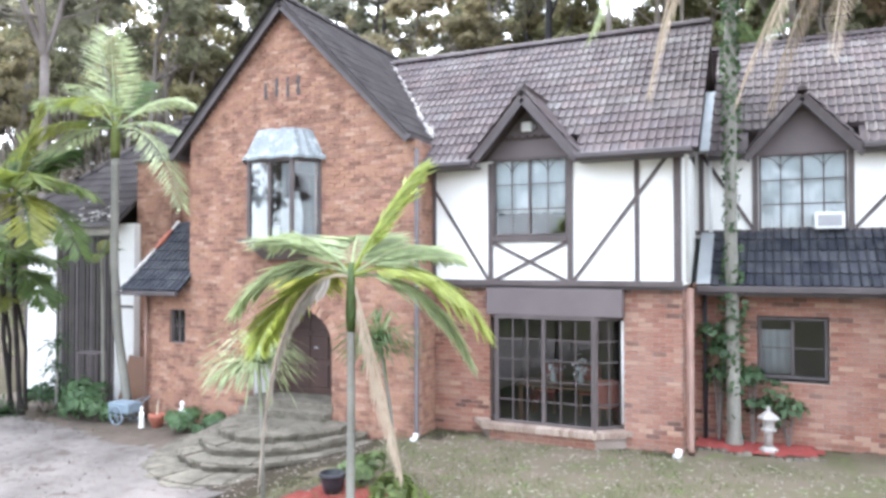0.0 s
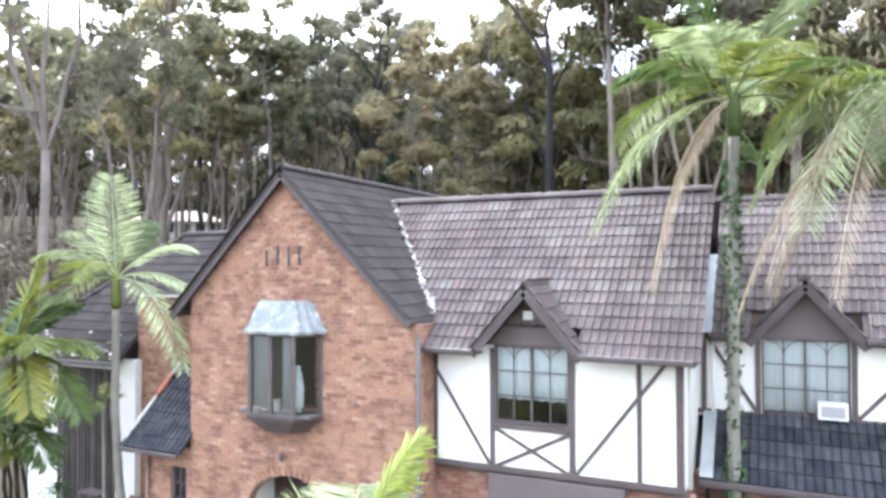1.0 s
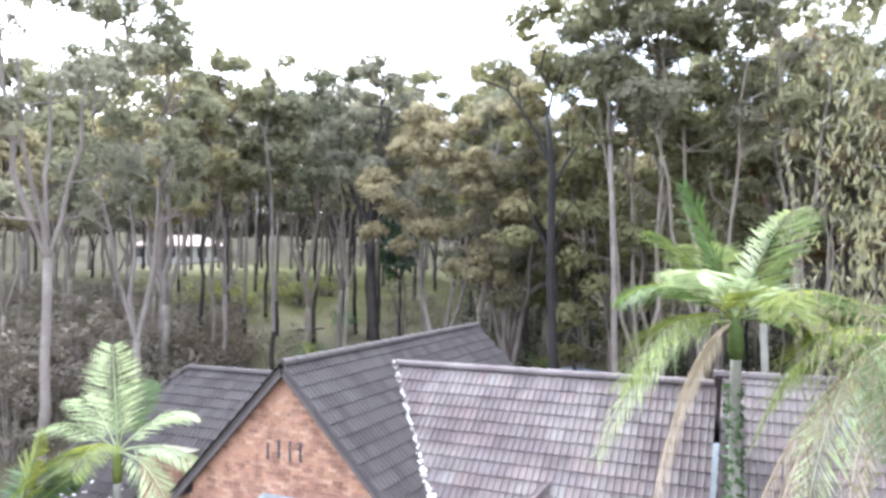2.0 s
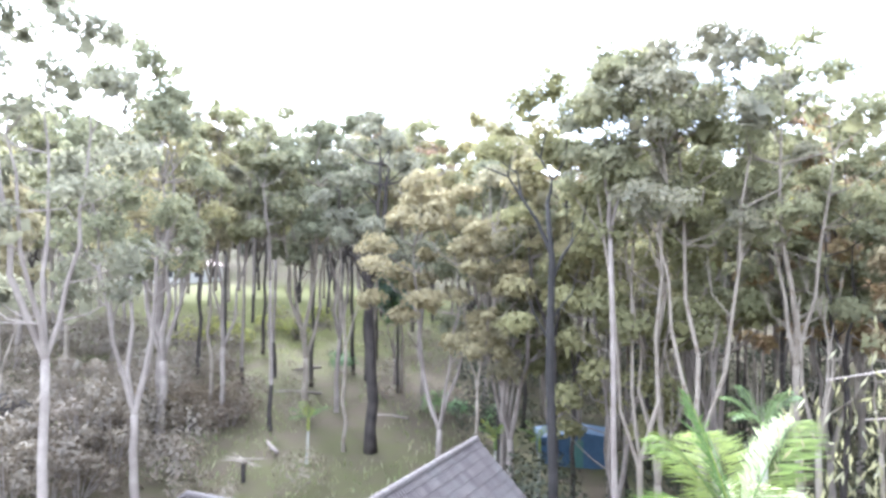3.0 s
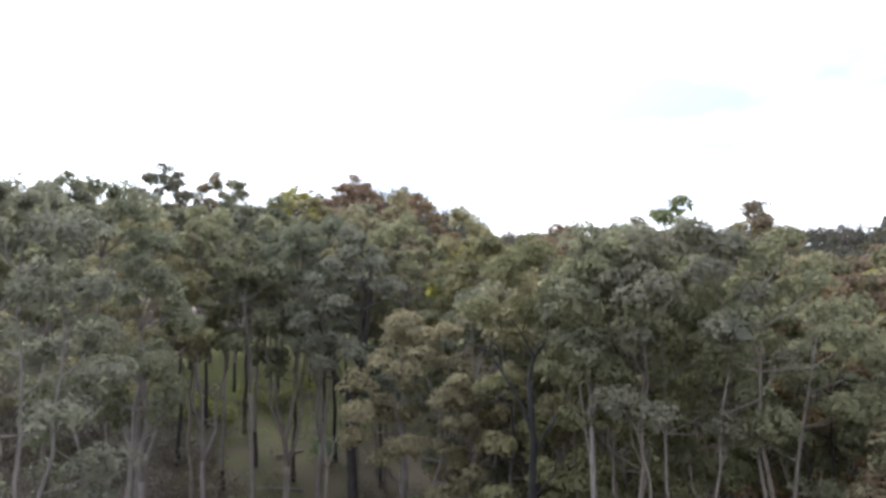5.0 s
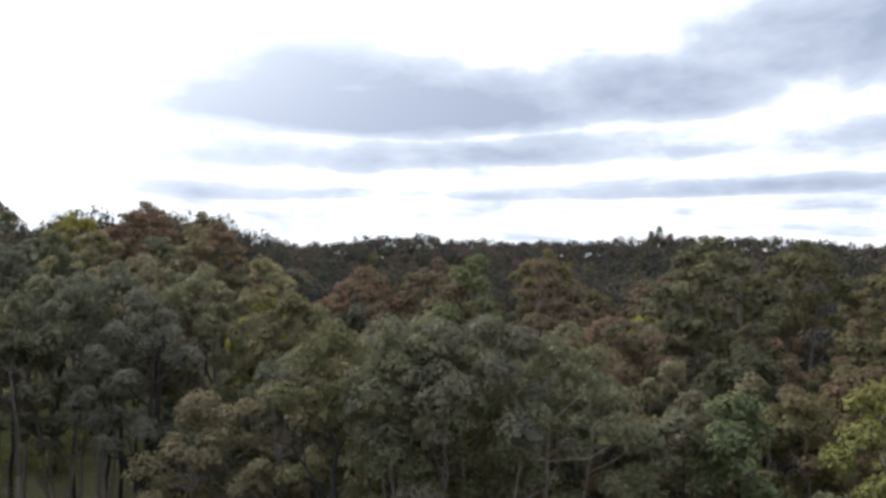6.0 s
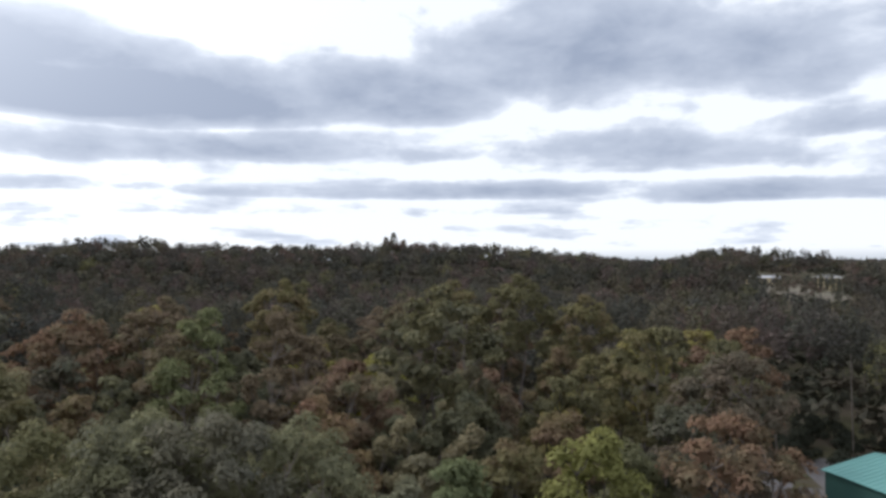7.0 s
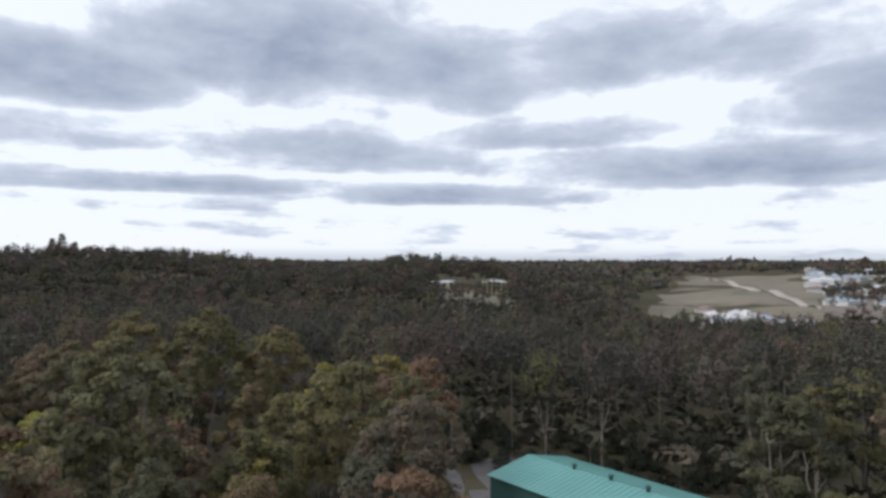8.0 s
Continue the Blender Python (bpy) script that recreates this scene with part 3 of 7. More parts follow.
def tile_shape():
    us = [0, 0.10, 0.20, 0.50, 0.60, 0.70, 1.0]
    hs = [0.006, 0.042, 0.006, 0.004, 0.042, 0.006, 0.006]
    vs = []
    for v, lift in ((-0.03, 0.042), (TILE_L + 0.03, 0.012)):
        vs += [(u * TILE_W, v, h + lift) for u, h in zip(us, hs)]
    vs += [(u * TILE_W, -0.03, h + 0.016) for u, h in zip(us, hs)]
    fs = [(i, i + 1, 8 + i, 7 + i) for i in range(6)] + [(14 + i, 15 + i, i + 1, i) for i in range(6)]
    return vs, fs


def tile_roof(label, o, u, v, poly, mats, zone=None, rough=0.006, thick=0.07):
    """A roof slope: a deck and its tiles. poly is in metres along the eave and up the slope."""
    single_mat, joined_mat = mats
    m = frame_of(o, u, v)
    n = len(poly)
    deck = Geo().add([(a, b, 0) for a, b in poly] + [(a, b, -thick) for a, b in poly],
                     [tuple(range(n)), tuple(range(2 * n - 1, n - 1, -1))] + [(i, n + i, n + (i + 1) % n, (i + 1) % n) for i in range(n)], m)
    roof = part("roof", deck, joined_mat, house, label)
    vs, fs = tile_shape()
    r = random.Random(label)
    rest, single = Geo(), []
    a0, a1 = min(p[0] for p in poly), max(p[0] for p in poly)
    b1 = max(p[1] for p in poly)
    k = 0
    b = 0.0
    while b < b1 - 0.02:
        a = a0
        while a < a1 - 0.02:
            if inside((a + TILE_W / 2, b + TILE_L * 0.45), poly):
                w = m @ Matrix.Translation((a, b, r.uniform(0, rough))) @ Matrix.Rotation(r.uniform(-0.012, 0.012), 4, "Z")
                if zone and len(single) < 290 and zone(a, b):
                    single.append(w)
                else:
                    rest.add(vs, fs, w)
            a += TILE_W
        b += TILE_L
        k += 1
    if rest.v:
        late.append(lambda: tagged(part("tiling", rest, joined_mat, roof), kind="stuff"))
    if single:
        def lay():
            me = Geo().add(vs, fs).mesh("tile")
            me.materials.append(single_mat)
            for w in single:
                part("tile", me, None, roof).matrix_local = w
        late.append(lay)
    return roof


def ridge(p, q, mat, r=0.11):
    """A row of half-round ridge caps with mortar under them."""
    p, q = Vector(p), Vector(q)
    d = q - p
    n = max(1, int(d.length / 0.40))
    side = d.normalized().cross(Vector((0, 0, 1))).normalized()
    up = side.cross(d.normalized())
    for i in range(n):
        a, b = p + d * (i / n), p + d * ((i + 1) / n) + d.normalized() * 0.03
        vs = []
        for c, k in ((a, 1.12), (b, 0.98)):
            vs += [tuple(c + k * r * (math.cos(t) * side + math.sin(t) * up)) for t in (math.pi * j / 6 for j in range(7))]
        part("ridge_cap", Geo().add(vs, [(j, j + 1, 8 + j, 7 + j) for j in range(6)] + [tuple(range(7))]), mat, house)


def board(p, q, w, t, mat, label="", name="board"):
    """A plank between two points on a front: w high, t deep, centred on the line."""
    p, q = Vector(p), Vector(q)
    d = (q - p).normalized()
    n = Vector((0, -1, 0))
    s = n.cross(d).normalized()
    vs = []
    for c in (p, q):
        vs += [tuple(c + s * w / 2), tuple(c - s * w / 2), tuple(c - s * w / 2 + n * t), tuple(c + s * w / 2 + n * t)]
    g = Geo().add(vs, [(0, 1, 2, 3), (7, 6, 5, 4), (0, 4, 5, 1), (1, 5, 6, 2), (2, 6, 7, 3), (3, 7, 4, 0)])
    return part(name, g, mat, house, label, bevel=0.008)


def window(x0, x1, z0, z1, y, lights, grid, mat, arched=False, depth=0.08, m=None, bar=0.022, rail=0.055):
    """A framed window with its panes and glazing bars, in x and z at y."""
    m = m or I4
    win = part("window", Geo().box((x0, y, z0), (x1, y + depth, z0 + rail), m).box((x0, y, z1 - rail), (x1, y + depth, z1), m)
               .box((x0, y, z0 + rail), (x0 + rail, y + depth, z1 - rail), m).box((x1 - rail, y, z0 + rail), (x1, y + depth, z1 - rail), m), mat, house, bevel=0.006)
    w = (x1 - x0 - rail) / lights
    for i in range(lights):
        a = x0 + rail + i * w
        b = a + w - rail
        if i:
            part("mullion", Geo().box((a - rail, y - 0.004, z0 + rail), (a, y + depth, z1 - rail), m), mat, win, bevel=0.005)
        pane = part("pane", Geo().box((a, y + 0.045, z0 + rail), (b, y + 0.051, z1 - rail), m), M_glass, win)
        pane.visible_shadow = False
        cols, rows = grid
        for c in range(1, cols):
            u = a + (b - a) * c / cols
            part("glazing_bar", Geo().box((u - bar / 2, y + 0.025, z0 + rail), (u + bar / 2, y + 0.044, z1 - rail), m), mat, win)
        for k in range(1, rows):
            v = z0 + rail + (z1 - z0 - 2 * rail) * k / rows
            part("glazing_bar", Geo().box((a, y + 0.028, v - bar / 2), (b, y + 0.043, v + bar / 2), m), mat, win)
        if arched:
            g = Geo()
            top = z1 - rail
            rr = (b - a) / 2
            for ca in (a, b):
                pts = [(ca + (1 if ca == a else -1) * rr * 1.0 * math.cos(t), y + 0.036, top - 0.30 + 0.30 * math.sin(t)) for t in (math.pi / 2 * j / 6 for j in range(7))]
                g.tube([tuple(m @ Vector(p)) for p in pts], bar / 2.4, 5)
            part("tracery", g, mat, win)
    return win


def curtain(x0, x1, z0, z1, y, label, scallop=0.0, mat=None):
    n = int((x1 - x0) / 0.03) + 2
    g = Geo()
    for i in range(n):
        x = x0 + (x1 - x0) * i / (n - 1)
        yy = y + 0.009 * math.sin(i * 1.25)
        low = z0 + scallop * abs(math.sin(i * 0.42))
        g.v += [(x, yy, z1), (x, yy, low), (x, yy + 0.006, z1), (x, yy + 0.006, low)]
    for i in range(n - 1):
        a, b = 4 * i, 4 * i + 4
        g.f += [(a, a + 1, b + 1, b), (b + 2, b + 3, a + 3, a + 2), (a + 1, a + 3, b + 3, b + 1)]
    return tagged(part("curtain", g, mat or M_curtain, smooth=True), label, "curtain", group="window curtains")


def place(x, y, z=0.0, turn=0.0):
    return Matrix.Translation((x, y, z)) @ Matrix.Rotation(radians(turn), 4, "Z")


WALLS = (M_brick, M_bricks, M_mortar)
GABLE = (M_gbrick, M_gbricks, M_gmortar)
TILES, GREYS, BLACKS = (M_tile, M_tiles), (M_greytile, M_greytile), (M_blacktile, M_blacktile)

# central block: white upper storey over brick
for a, b in (((-0.6, 0.3, 2.95), (1.0, 0.5, 5.32)), ((2.45, 0.3, 2.95), (4.5, 0.5, 5.32)), ((1.0, 0.3, 2.95), (2.45, 0.5, 3.84))):
    part("rendered_wall", Geo().box(a, b), M_white, house, "white painted render between dark timbers")
part("rendered_wall", Geo().box((4.3, 0.502, 2.95), (4.5, 6.5, 5.32)), M_white, house)
part("overhang_soffit", Geo().box((-0.6, 0.302, 2.86), (4.5, 0.9, 2.948)), M_fascia, house)
masonry("red-brown face brick below the overhang", place(0, 0.45), lambda z: (-0.42, 4.48), [lambda z: (0.87, 3.45) if 0.22 < z < 2.9 else None], -0.3, 2.86, 0.22, WALLS, zone=lambda u, z: u > 3.4)
masonry("brick return wall", place(4.48, 0.47, 0, 90), lambda z: (0.0, 5.9), [], -0.3, 2.95, 0.2, WALLS)
masonry("rear brick wall", place(4.48, 6.5, 0, 180), lambda z: (0.0, 4.9), [], -0.3, 5.3, 0.2, WALLS)
part("end_gable", Geo().prism([(0.3, 5.32), (6.5, 5.32), (3.4, 8.2)], -0.06, 0.06, place(4.42, 0, 0, 90)), M_fascia, house, "dark boarded gable end")

# timbers of the upper storey
for x, w in ((-0.55, 0.09), (-0.26, 0.075), (0.95, 0.10), (2.52, 0.11), (3.73, 0.085), (4.42, 0.13)):
    part("post", Geo().box((x - w / 2, 0.262, 2.95), (x + w / 2, 0.298, 5.28)), M_timber, house, bevel=0.006)
board((-0.6, 0.296, 2.97), (4.5, 0.296, 2.97), 0.11, 0.05, M_timber, name="bottom_rail")
board((1.0, 0.296, 3.80), (2.47, 0.296, 3.80), 0.10, 0.06, M_timber, name="window_rail")
for p, q in (((-0.50, 5.18), (0.92, 2.99)), ((2.57, 3.0), (4.34, 5.34)), ((1.0, 3.74), (2.47, 3.0)), ((1.0, 3.0), (2.47, 3.74))):
    board((p[0], 0.294, p[1]), (q[0], 0.294, q[1]), 0.068, 0.024 if p[1] > q[1] else 0.028, M_timber, name="brace")
window(1.0, 2.47, 3.86, 5.36, 0.285, 2, (2, 3), M_timber, arched=True, rail=0.042)
curtain(1.03, 2.44, 4.28, 5.33, 0.395, "white lace half curtain with a scalloped hem", 0.03)
part("dormer_gable", Geo().prism([(0.86, 5.34), (2.64, 5.34), (1.75, 6.34)], 0.29, 0.4), M_panel, house, "brown painted dormer gable")
part("dormer_head", Geo().box((0.98, 0.292, 5.30), (2.5, 0.33, 5.36)), M_timber, house)

# roof of the central block
ES, EV = (0.0, -0.2, 5.25), (0, 3.6, 3.2)
NOTCH = [(0.80, 0.0), (0.80, 0.75), (2.70, 0.75), (2.70, 0.0)]
tile_roof("red-brown concrete tiles with pale lichen", ES, (1, 0, 0), EV, [(-0.5, 0), *NOTCH, (4.74, 0), (4.74, 4.817), (-2.99, 4.817), (-0.42, 0.90), (-0.5, 0.80)], TILES, zone=lambda a, b: a > 1.2)
tile_roof("rear slope of brown tiles", (0, 7.0, 5.25), (-1, 0, 0), (0, -3.6, 3.2), [(-4.74, 0), (0.42, 0.9), (2.99, 4.817), (-4.74, 4.817)], TILES)
ridge((-2.9, 3.4, 8.46), (4.74, 3.4, 8.46), M_tiles)


def dormer(cx, y0, zt, half, zb, back, mats):
    """A small gabled roof over a window, with bargeboards."""
    s = (zt - zb) / half
    for sgn in (1, -1):
        u = (0, 1, 0) if sgn > 0 else (0, -1, 0)
        v = (-sgn * half, 0, zt - zb)
        ln = math.hypot(half, zt - zb)
        o = (cx + sgn * half, 0, zb)
        poly = [(y0, 0), (y0 + 0.35, 0), (back, ln), (y0, ln)]
        if sgn < 0:
            poly = [(-a, b) for a, b in poly]
        tile_roof("dormer slope", o, u, v, poly, mats)
        p, q = (cx + sgn * (half + 0.03), y0 + 0.04, zb - 0.14), (cx, y0 + 0.04, zt - 0.11)
        board(p, q, 0.17, 0.035, M_fascia, name="bargeboard")
    ridge((cx, y0, zt + 0.01), (cx, back, zt + 0.01), mats[1], 0.08)


dormer(1.75, -0.22, 6.50, 1.02, 5.32, 1.25, TILES)
box = thing("security_light", "square white security light under the dormer ridge", "lamp")
part("housing", Geo().box((1.60, 0.20, 5.84), (1.80, 0.285, 6.02)), M_plastic, box, bevel=0.015)
part("sensor", Geo().box((1.82, 0.22, 5.87), (1.87, 0.288, 5.97)), M_grille, box, bevel=0.01)
for a, b in ((-0.5, 0.76), (2.74, 4.72)):
    part("gutter", Geo().box((a, -0.30, 5.19), (b, -0.18, 5.29)), M_fascia, house, bevel=0.02)
    part("fascia", Geo().box((a, -0.175, 5.17), (b, 0.26, 5.21)), M_fascia, house)
valley = Geo()
rv = random.Random(4)
for i in range(70):
    t = i / 69
    c = Vector((-0.42, 0.475, 5.87)).lerp(Vector((-2.99, 3.4, 8.46)), t) + Vector((rv.uniform(-0.06, 0.06), rv.uniform(-0.05, 0.05), 0.03))
    s = rv.uniform(0.03, 0.07) * (1.4 if t < 0.3 else 0.8)
    valley.box((-s, -s, -0.03), (s, s, 0.03), Matrix.Translation(c) @ Euler((rv.random() * 3, rv.random() * 3, rv.random() * 3)).to_matrix().to_4x4())
part("valley_pointing", valley, M_debris, house, "crumbling pale mortar along the roof valley")

# bay window of the ground floor
part("window_head", Geo().box((0.87, 0.24, 2.36), (3.47, 0.66, 2.862)), M_panel, house, "plain brown panel above the bay window", bevel=0.01)
BAY = [(0.80, 0.62), (1.06, 0.20), (2.98, 0.20), (3.44, 0.62)]
for (xa, ya), (xb, yb), n, g in ((BAY[0], BAY[1], 1, (1, 5)), (BAY[1], BAY[2], 2, (3, 5)), (BAY[2], BAY[3], 1, (2, 5))):
    ln = math.hypot(xb - xa, yb - ya)
    window(0.0, ln, 0.30, 2.358, 0.0, n, g, M_timber, m=place(xa, ya, 0, math.degrees(math.atan2(yb - ya, xb - xa))), rail=0.07, bar=0.02)
sill = Geo()
for (xa, ya), (xb, yb) in (((0.52, 0.44), (0.90, -0.04)), ((0.90, -0.04), (3.06, -0.04)), ((3.06, -0.04), (3.60, 0.44))):
    ln = math.hypot(xb - xa, yb - ya)
    n = max(1, round(ln / 0.086))
    mm = place(xa, ya, 0, math.degrees(math.atan2(yb - ya, xb - xa)))
    for i in range(n):
        sill.box((i * ln / n + 0.005, 0, 0.21 + 0.003 * (i % 3)), ((i + 1) * ln / n - 0.005, 0.24, 0.318 + 0.004 * (i % 2)), mm)
tagged(part("sill", sill, M_sill, house, "brick-on-edge sill of the bay"), kind="stuff")
part("bay_base", Geo().add([(0.70, 0.46, -0.3), (1.0, 0.06, -0.3), (3.02, 0.06, -0.3), (3.5, 0.46, -0.3), (0.70, 0.46, 0.2), (1.0, 0.06, 0.2), (3.02, 0.06, 0.2), (3.5, 0.46, 0.2)],
     [(0, 1, 5, 4), (1, 2, 6, 5), (2, 3, 7, 6), (4, 5, 6, 7)]), M_mortar, house)
for a, b, y in ((1.0, 3.02, 0.05),):
    masonry("brick base of the bay", place(0, y), lambda z: (1.0, 3.02), [], -0.3, 0.19, 0.1, WALLS)

for x, y in ((0.80, 0.60), (3.47, 0.60)):
    part("white_jamb", Geo().box((x - 0.035, y - 0.04, 0.32), (x + 0.035, y + 0.02, 2.35)), M_plastic, house, "white painted jamb", bevel=0.006)
# rooms behind the glass; the linings' dark colour carries the rooms' shade
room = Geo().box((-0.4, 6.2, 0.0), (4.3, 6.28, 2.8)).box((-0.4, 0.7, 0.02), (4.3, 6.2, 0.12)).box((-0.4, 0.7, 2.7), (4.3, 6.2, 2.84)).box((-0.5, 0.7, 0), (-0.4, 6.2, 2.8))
part("room_lining", room, M_roomshade, house)
part("room_lining", Geo().box((-0.5, 2.6, 2.9), (4.3, 2.7, 5.6)).box((-0.5, 0.5, 5.7), (4.3, 6.2, 5.76)).box((-0.5, 0.5, 2.96), (4.3, 6.2, 3.0)), M_roomshade, house)

# brick gable block with the arched porch
AX, AW, SPRING, CROWN = -3.32, 1.09, 1.70, 2.47


def gable_outline(z):
    if z < 2.72:
        return (-7.34, -0.3)
    if z < 5.72:
        return (-6.06, -0.3)
    k = (8.76 - z) / 1.01
    return (max(-3.44 - k, -6.06), min(-3.44 + k, -0.3)) if k > 0.03 else (-3.46, -3.42)


def arch_hole(z):
    if z < 0.44:
        return None
    if z < SPRING:
        return (AX - AW, AX + AW)
    if z < CROWN:
        k = AW * math.sqrt(max(0.0, 1 - ((z - SPRING) / (CROWN - SPRING)) ** 2))
        return (AX - k, AX + k)
    return None


masonry("rough red clinker brick gable", place(0, -0.45), gable_outline,
        [arch_hole, lambda z: (-4.16, -2.66) if 3.92 < z < 5.45 else None, lambda z: (-6.66, -6.18) if 1.5 < z < 2.33 else None], -0.45, 8.72, 0.24, GABLE, zone=lambda u, z: u > -2.2 and z < 3.6, rough=0.009)
masonry("brick return of the gable block", place(-0.3, -0.44, 0, 90), lambda z: (0.0, 0.85), [], -0.3, 5.7, 0.2, GABLE)
part("side_wall", Geo().box((-6.06, -0.2, 2.7), (-5.86, 9.8, 5.8)).box((-0.5, 6.6, 0), (-0.3, 9.8, 5.8)).box((-6.06, 9.6, 0), (-0.3, 9.8, 5.8)), M_gmortar, house)
part("rear_gable", Geo().prism([(-6.06, 5.8), (-0.3, 5.8), (-3.44, 8.7)], 9.6, 9.8), M_gmortar, house)
ring = Geo()
for i in range(25):
    t = math.pi * (i + 0.5) / 25
    c, s = math.cos(t), math.sin(t)
    mm = Matrix.Translation((AX + (AW + 0.10) * c, -0.462 - 0.004 * (i % 2), SPRING + (CROWN - SPRING + 0.10) * s)) @ Matrix.Rotation(-math.atan2(s * AW, c * (CROWN - SPRING)) + math.pi / 2, 4, "Y")
    ring.box((-0.055, 0, -0.10), (0.055, 0.25, 0.11), mm)
tagged(part("arch_ring", ring, M_gbricks, house, "ring of bricks round the porch arch"), kind="stuff")
# solid black blocks stand for the shade inside four narrow slits
for i, x in enumerate((-3.93, -3.64, -3.35, -3.08)):
    part("slit_shade", Geo().box((x - 0.028, -0.458, 6.86 + 0.02 * (i % 2)), (x + 0.034, -0.42, 7.29)), M_blackpot, house)
GL = math.hypot(3.02, 3.05)
tile_roof("grey weathered tiles of the gable roof", (-0.42, 0, 5.85), (0, 1, 0), (-3.02, 0, 3.05), [(-0.64, 0), (0.45, 0), (3.4, 3.66), (6.35, 0), (10.1, 0), (10.1, GL), (-0.64, GL)], GREYS, rough=0.003)
tile_roof("grey tiles, far slope", (-6.46, 0, 5.85), (0, -1, 0), (3.02, 0, 3.05), [(0.64, 0), (0.64, GL), (-10.1, GL), (-10.1, 0)], GREYS)
ridge((-3.44, -0.64, 8.92), (-3.44, 10.1, 8.92), M_greytile)
for sgn in (1, -1):
    board((-3.44 + sgn * 3.05, -0.60, 5.72), (-3.44, -0.60, 8.80), 0.17, 0.035, M_fascia, name="bargeboard")
    part("soffit", Geo().add([(-3.44 + sgn * 3.0, -0.6, 5.76), (-3.44, -0.6, 8.79), (-3.44, -0.44, 8.79), (-3.44 + sgn * 3.0, -0.44, 5.76)], [(0, 1, 2, 3)]), M_fascia, house)
    part("eave_gutter", Geo().box((-3.44 + sgn * 3.02 - 0.08, -0.6, 5.72), (-3.44 + sgn * 3.02 + 0.08, 0.35, 5.84)), M_fascia, house, bevel=0.02)

# porch
YP = 0.45
part("porch_wall", Geo().box((-4.52, -0.2, 0.3), (-4.42, YP, 2.75)), M_white, house, "white porch side wall")
part("porch_wall", Geo().box((-2.22, -0.2, 0.3), (-2.1, YP, 2.75)), M_gmortar, house)
# back and ceiling painted dark to stand for shade in the porch
part("porch_back", Geo().box((-4.52, YP, 0.3), (-4.36, YP + 0.1, 2.75)).box((-4.36, YP, 2.5), (-2.1, YP + 0.1, 2.75)).box((-2.3, YP, 0.3), (-2.1, YP + 0.1, 2.5)), M_roomshade, house)
part("porch_ceiling", Geo().box((-4.52, -0.2, 2.75), (-2.1, YP + 0.1, 2.85)), M_roomshade, house)
front_door = part("door", Geo().box((-4.34, YP - 0.02, 0.48), (-2.32, YP + 0.05, 2.49)), M_door, house, "dark stained double timber front door", bevel=0.01)
for i in range(4):
    for k in range(3):
        x, z = -4.26 + 0.49 * i, 0.62 + 0.62 * k
        part("door_panel", Geo().box((x, YP - 0.045, z), (x + 0.40, YP - 0.015, z + 0.5)), M_door, front_door, bevel=0.02)
part("door_handle", Geo().tube([(-3.2, YP - 0.03, 1.5), (-3.2, YP - 0.10, 1.5), (-3.12, YP - 0.10, 1.5)], 0.014, 8), M_flash, front_door, "metal handle")
lamp = thing("wall_lamp", "small dark wall lamp above the porch arch", "lamp")
part("bracket", Geo().tube([(-3.42, -0.45, 2.92), (-3.42, -0.54, 2.96), (-3.42, -0.58, 2.92)], 0.012, 6), M_fascia, lamp)
part("shade", Geo().lathe([(0.02, 0.08), (0.05, 0.05), (0.055, -0.04), (0.03, -0.08)], 10, (-3.42, -0.58, 2.88)), M_fascia, lamp, smooth=True)

# oriel window of the gable
OB, OF, OY = (-4.34, -2.48), (-3.98, -2.84), -0.98
ORI = [(OB[0], -0.46), (OF[0], OY), (OF[1], OY), (OB[1], -0.46)]
for (xa, ya), (xb, yb), n in ((ORI[0], ORI[1], 1), (ORI[1], ORI[2], 2), (ORI[2], ORI[3], 1)):
    ln = math.hypot(xb - xa, yb - ya)
    window(0.0, ln, 3.78, 5.48, 0.0, n, (1, 1), M_timber, m=place(xa, ya, 0, math.degrees(math.atan2(yb - ya, xb - xa))), rail=0.06)


def ring_of(z, grow, ow=ORI):
    cx = sum(p[0] for p in ow) / 4
    return [(cx + (x - cx) * grow, y if y > -0.6 else -0.45 + (y + 0.45) * grow, z) for x, y in ow]


def loft(rings, mat, name, label):
    g = Geo()
    for r in rings:
        g.v += r
    for i in range(len(rings) - 1):
        for k in range(3):
            g.f.append((4 * i + k, 4 * i + k + 1, 4 * i + 5 + k, 4 * i + 4 + k))
    g.f += [(3, 2, 1, 0), tuple(4 * (len(rings) - 1) + k for k in range(4))]
    return part(name, g, mat, house, label)


loft([ring_of(3.42, 0.55), ring_of(3.50, 0.66), ring_of(3.70, 0.97), ring_of(3.78, 1.03)], M_timber, "oriel_base", "dark tapered base of the oriel")
hood = Geo()
N = 26
for z, gr in ((5.48, 1.12), (5.54, 1.12), (5.60, 1.04), (5.88, 0.88), (6.08, 0.76), (6.13, 0.66)):
    ringp = ring_of(z, gr)
    for i in range(N + 1):
        t = i / N * 3
        k = min(int(t), 2)
        p = Vector(ringp[k]).lerp(Vector(ringp[k + 1]), t - k)
        ripple = 0.022 * math.sin(i * 2.1) + 0.015 * math.sin(i * 0.9 + z * 5)
        hood.v.append((p.x, p.y - (ripple if 0 < i < N else 0), p.z + 0.012 * math.sin(i * 1.7)))
for i in range(5):
    for k in range(N):
        a = i * (N + 1) + k
        hood.f.append((a, a + 1, a + N + 2, a + N + 1))
hood.f.append(tuple(range(5 * (N + 1), 6 * (N + 1))))
part("oriel_roof", hood, M_lead, house, "dented grey sheet metal hood", smooth=False)
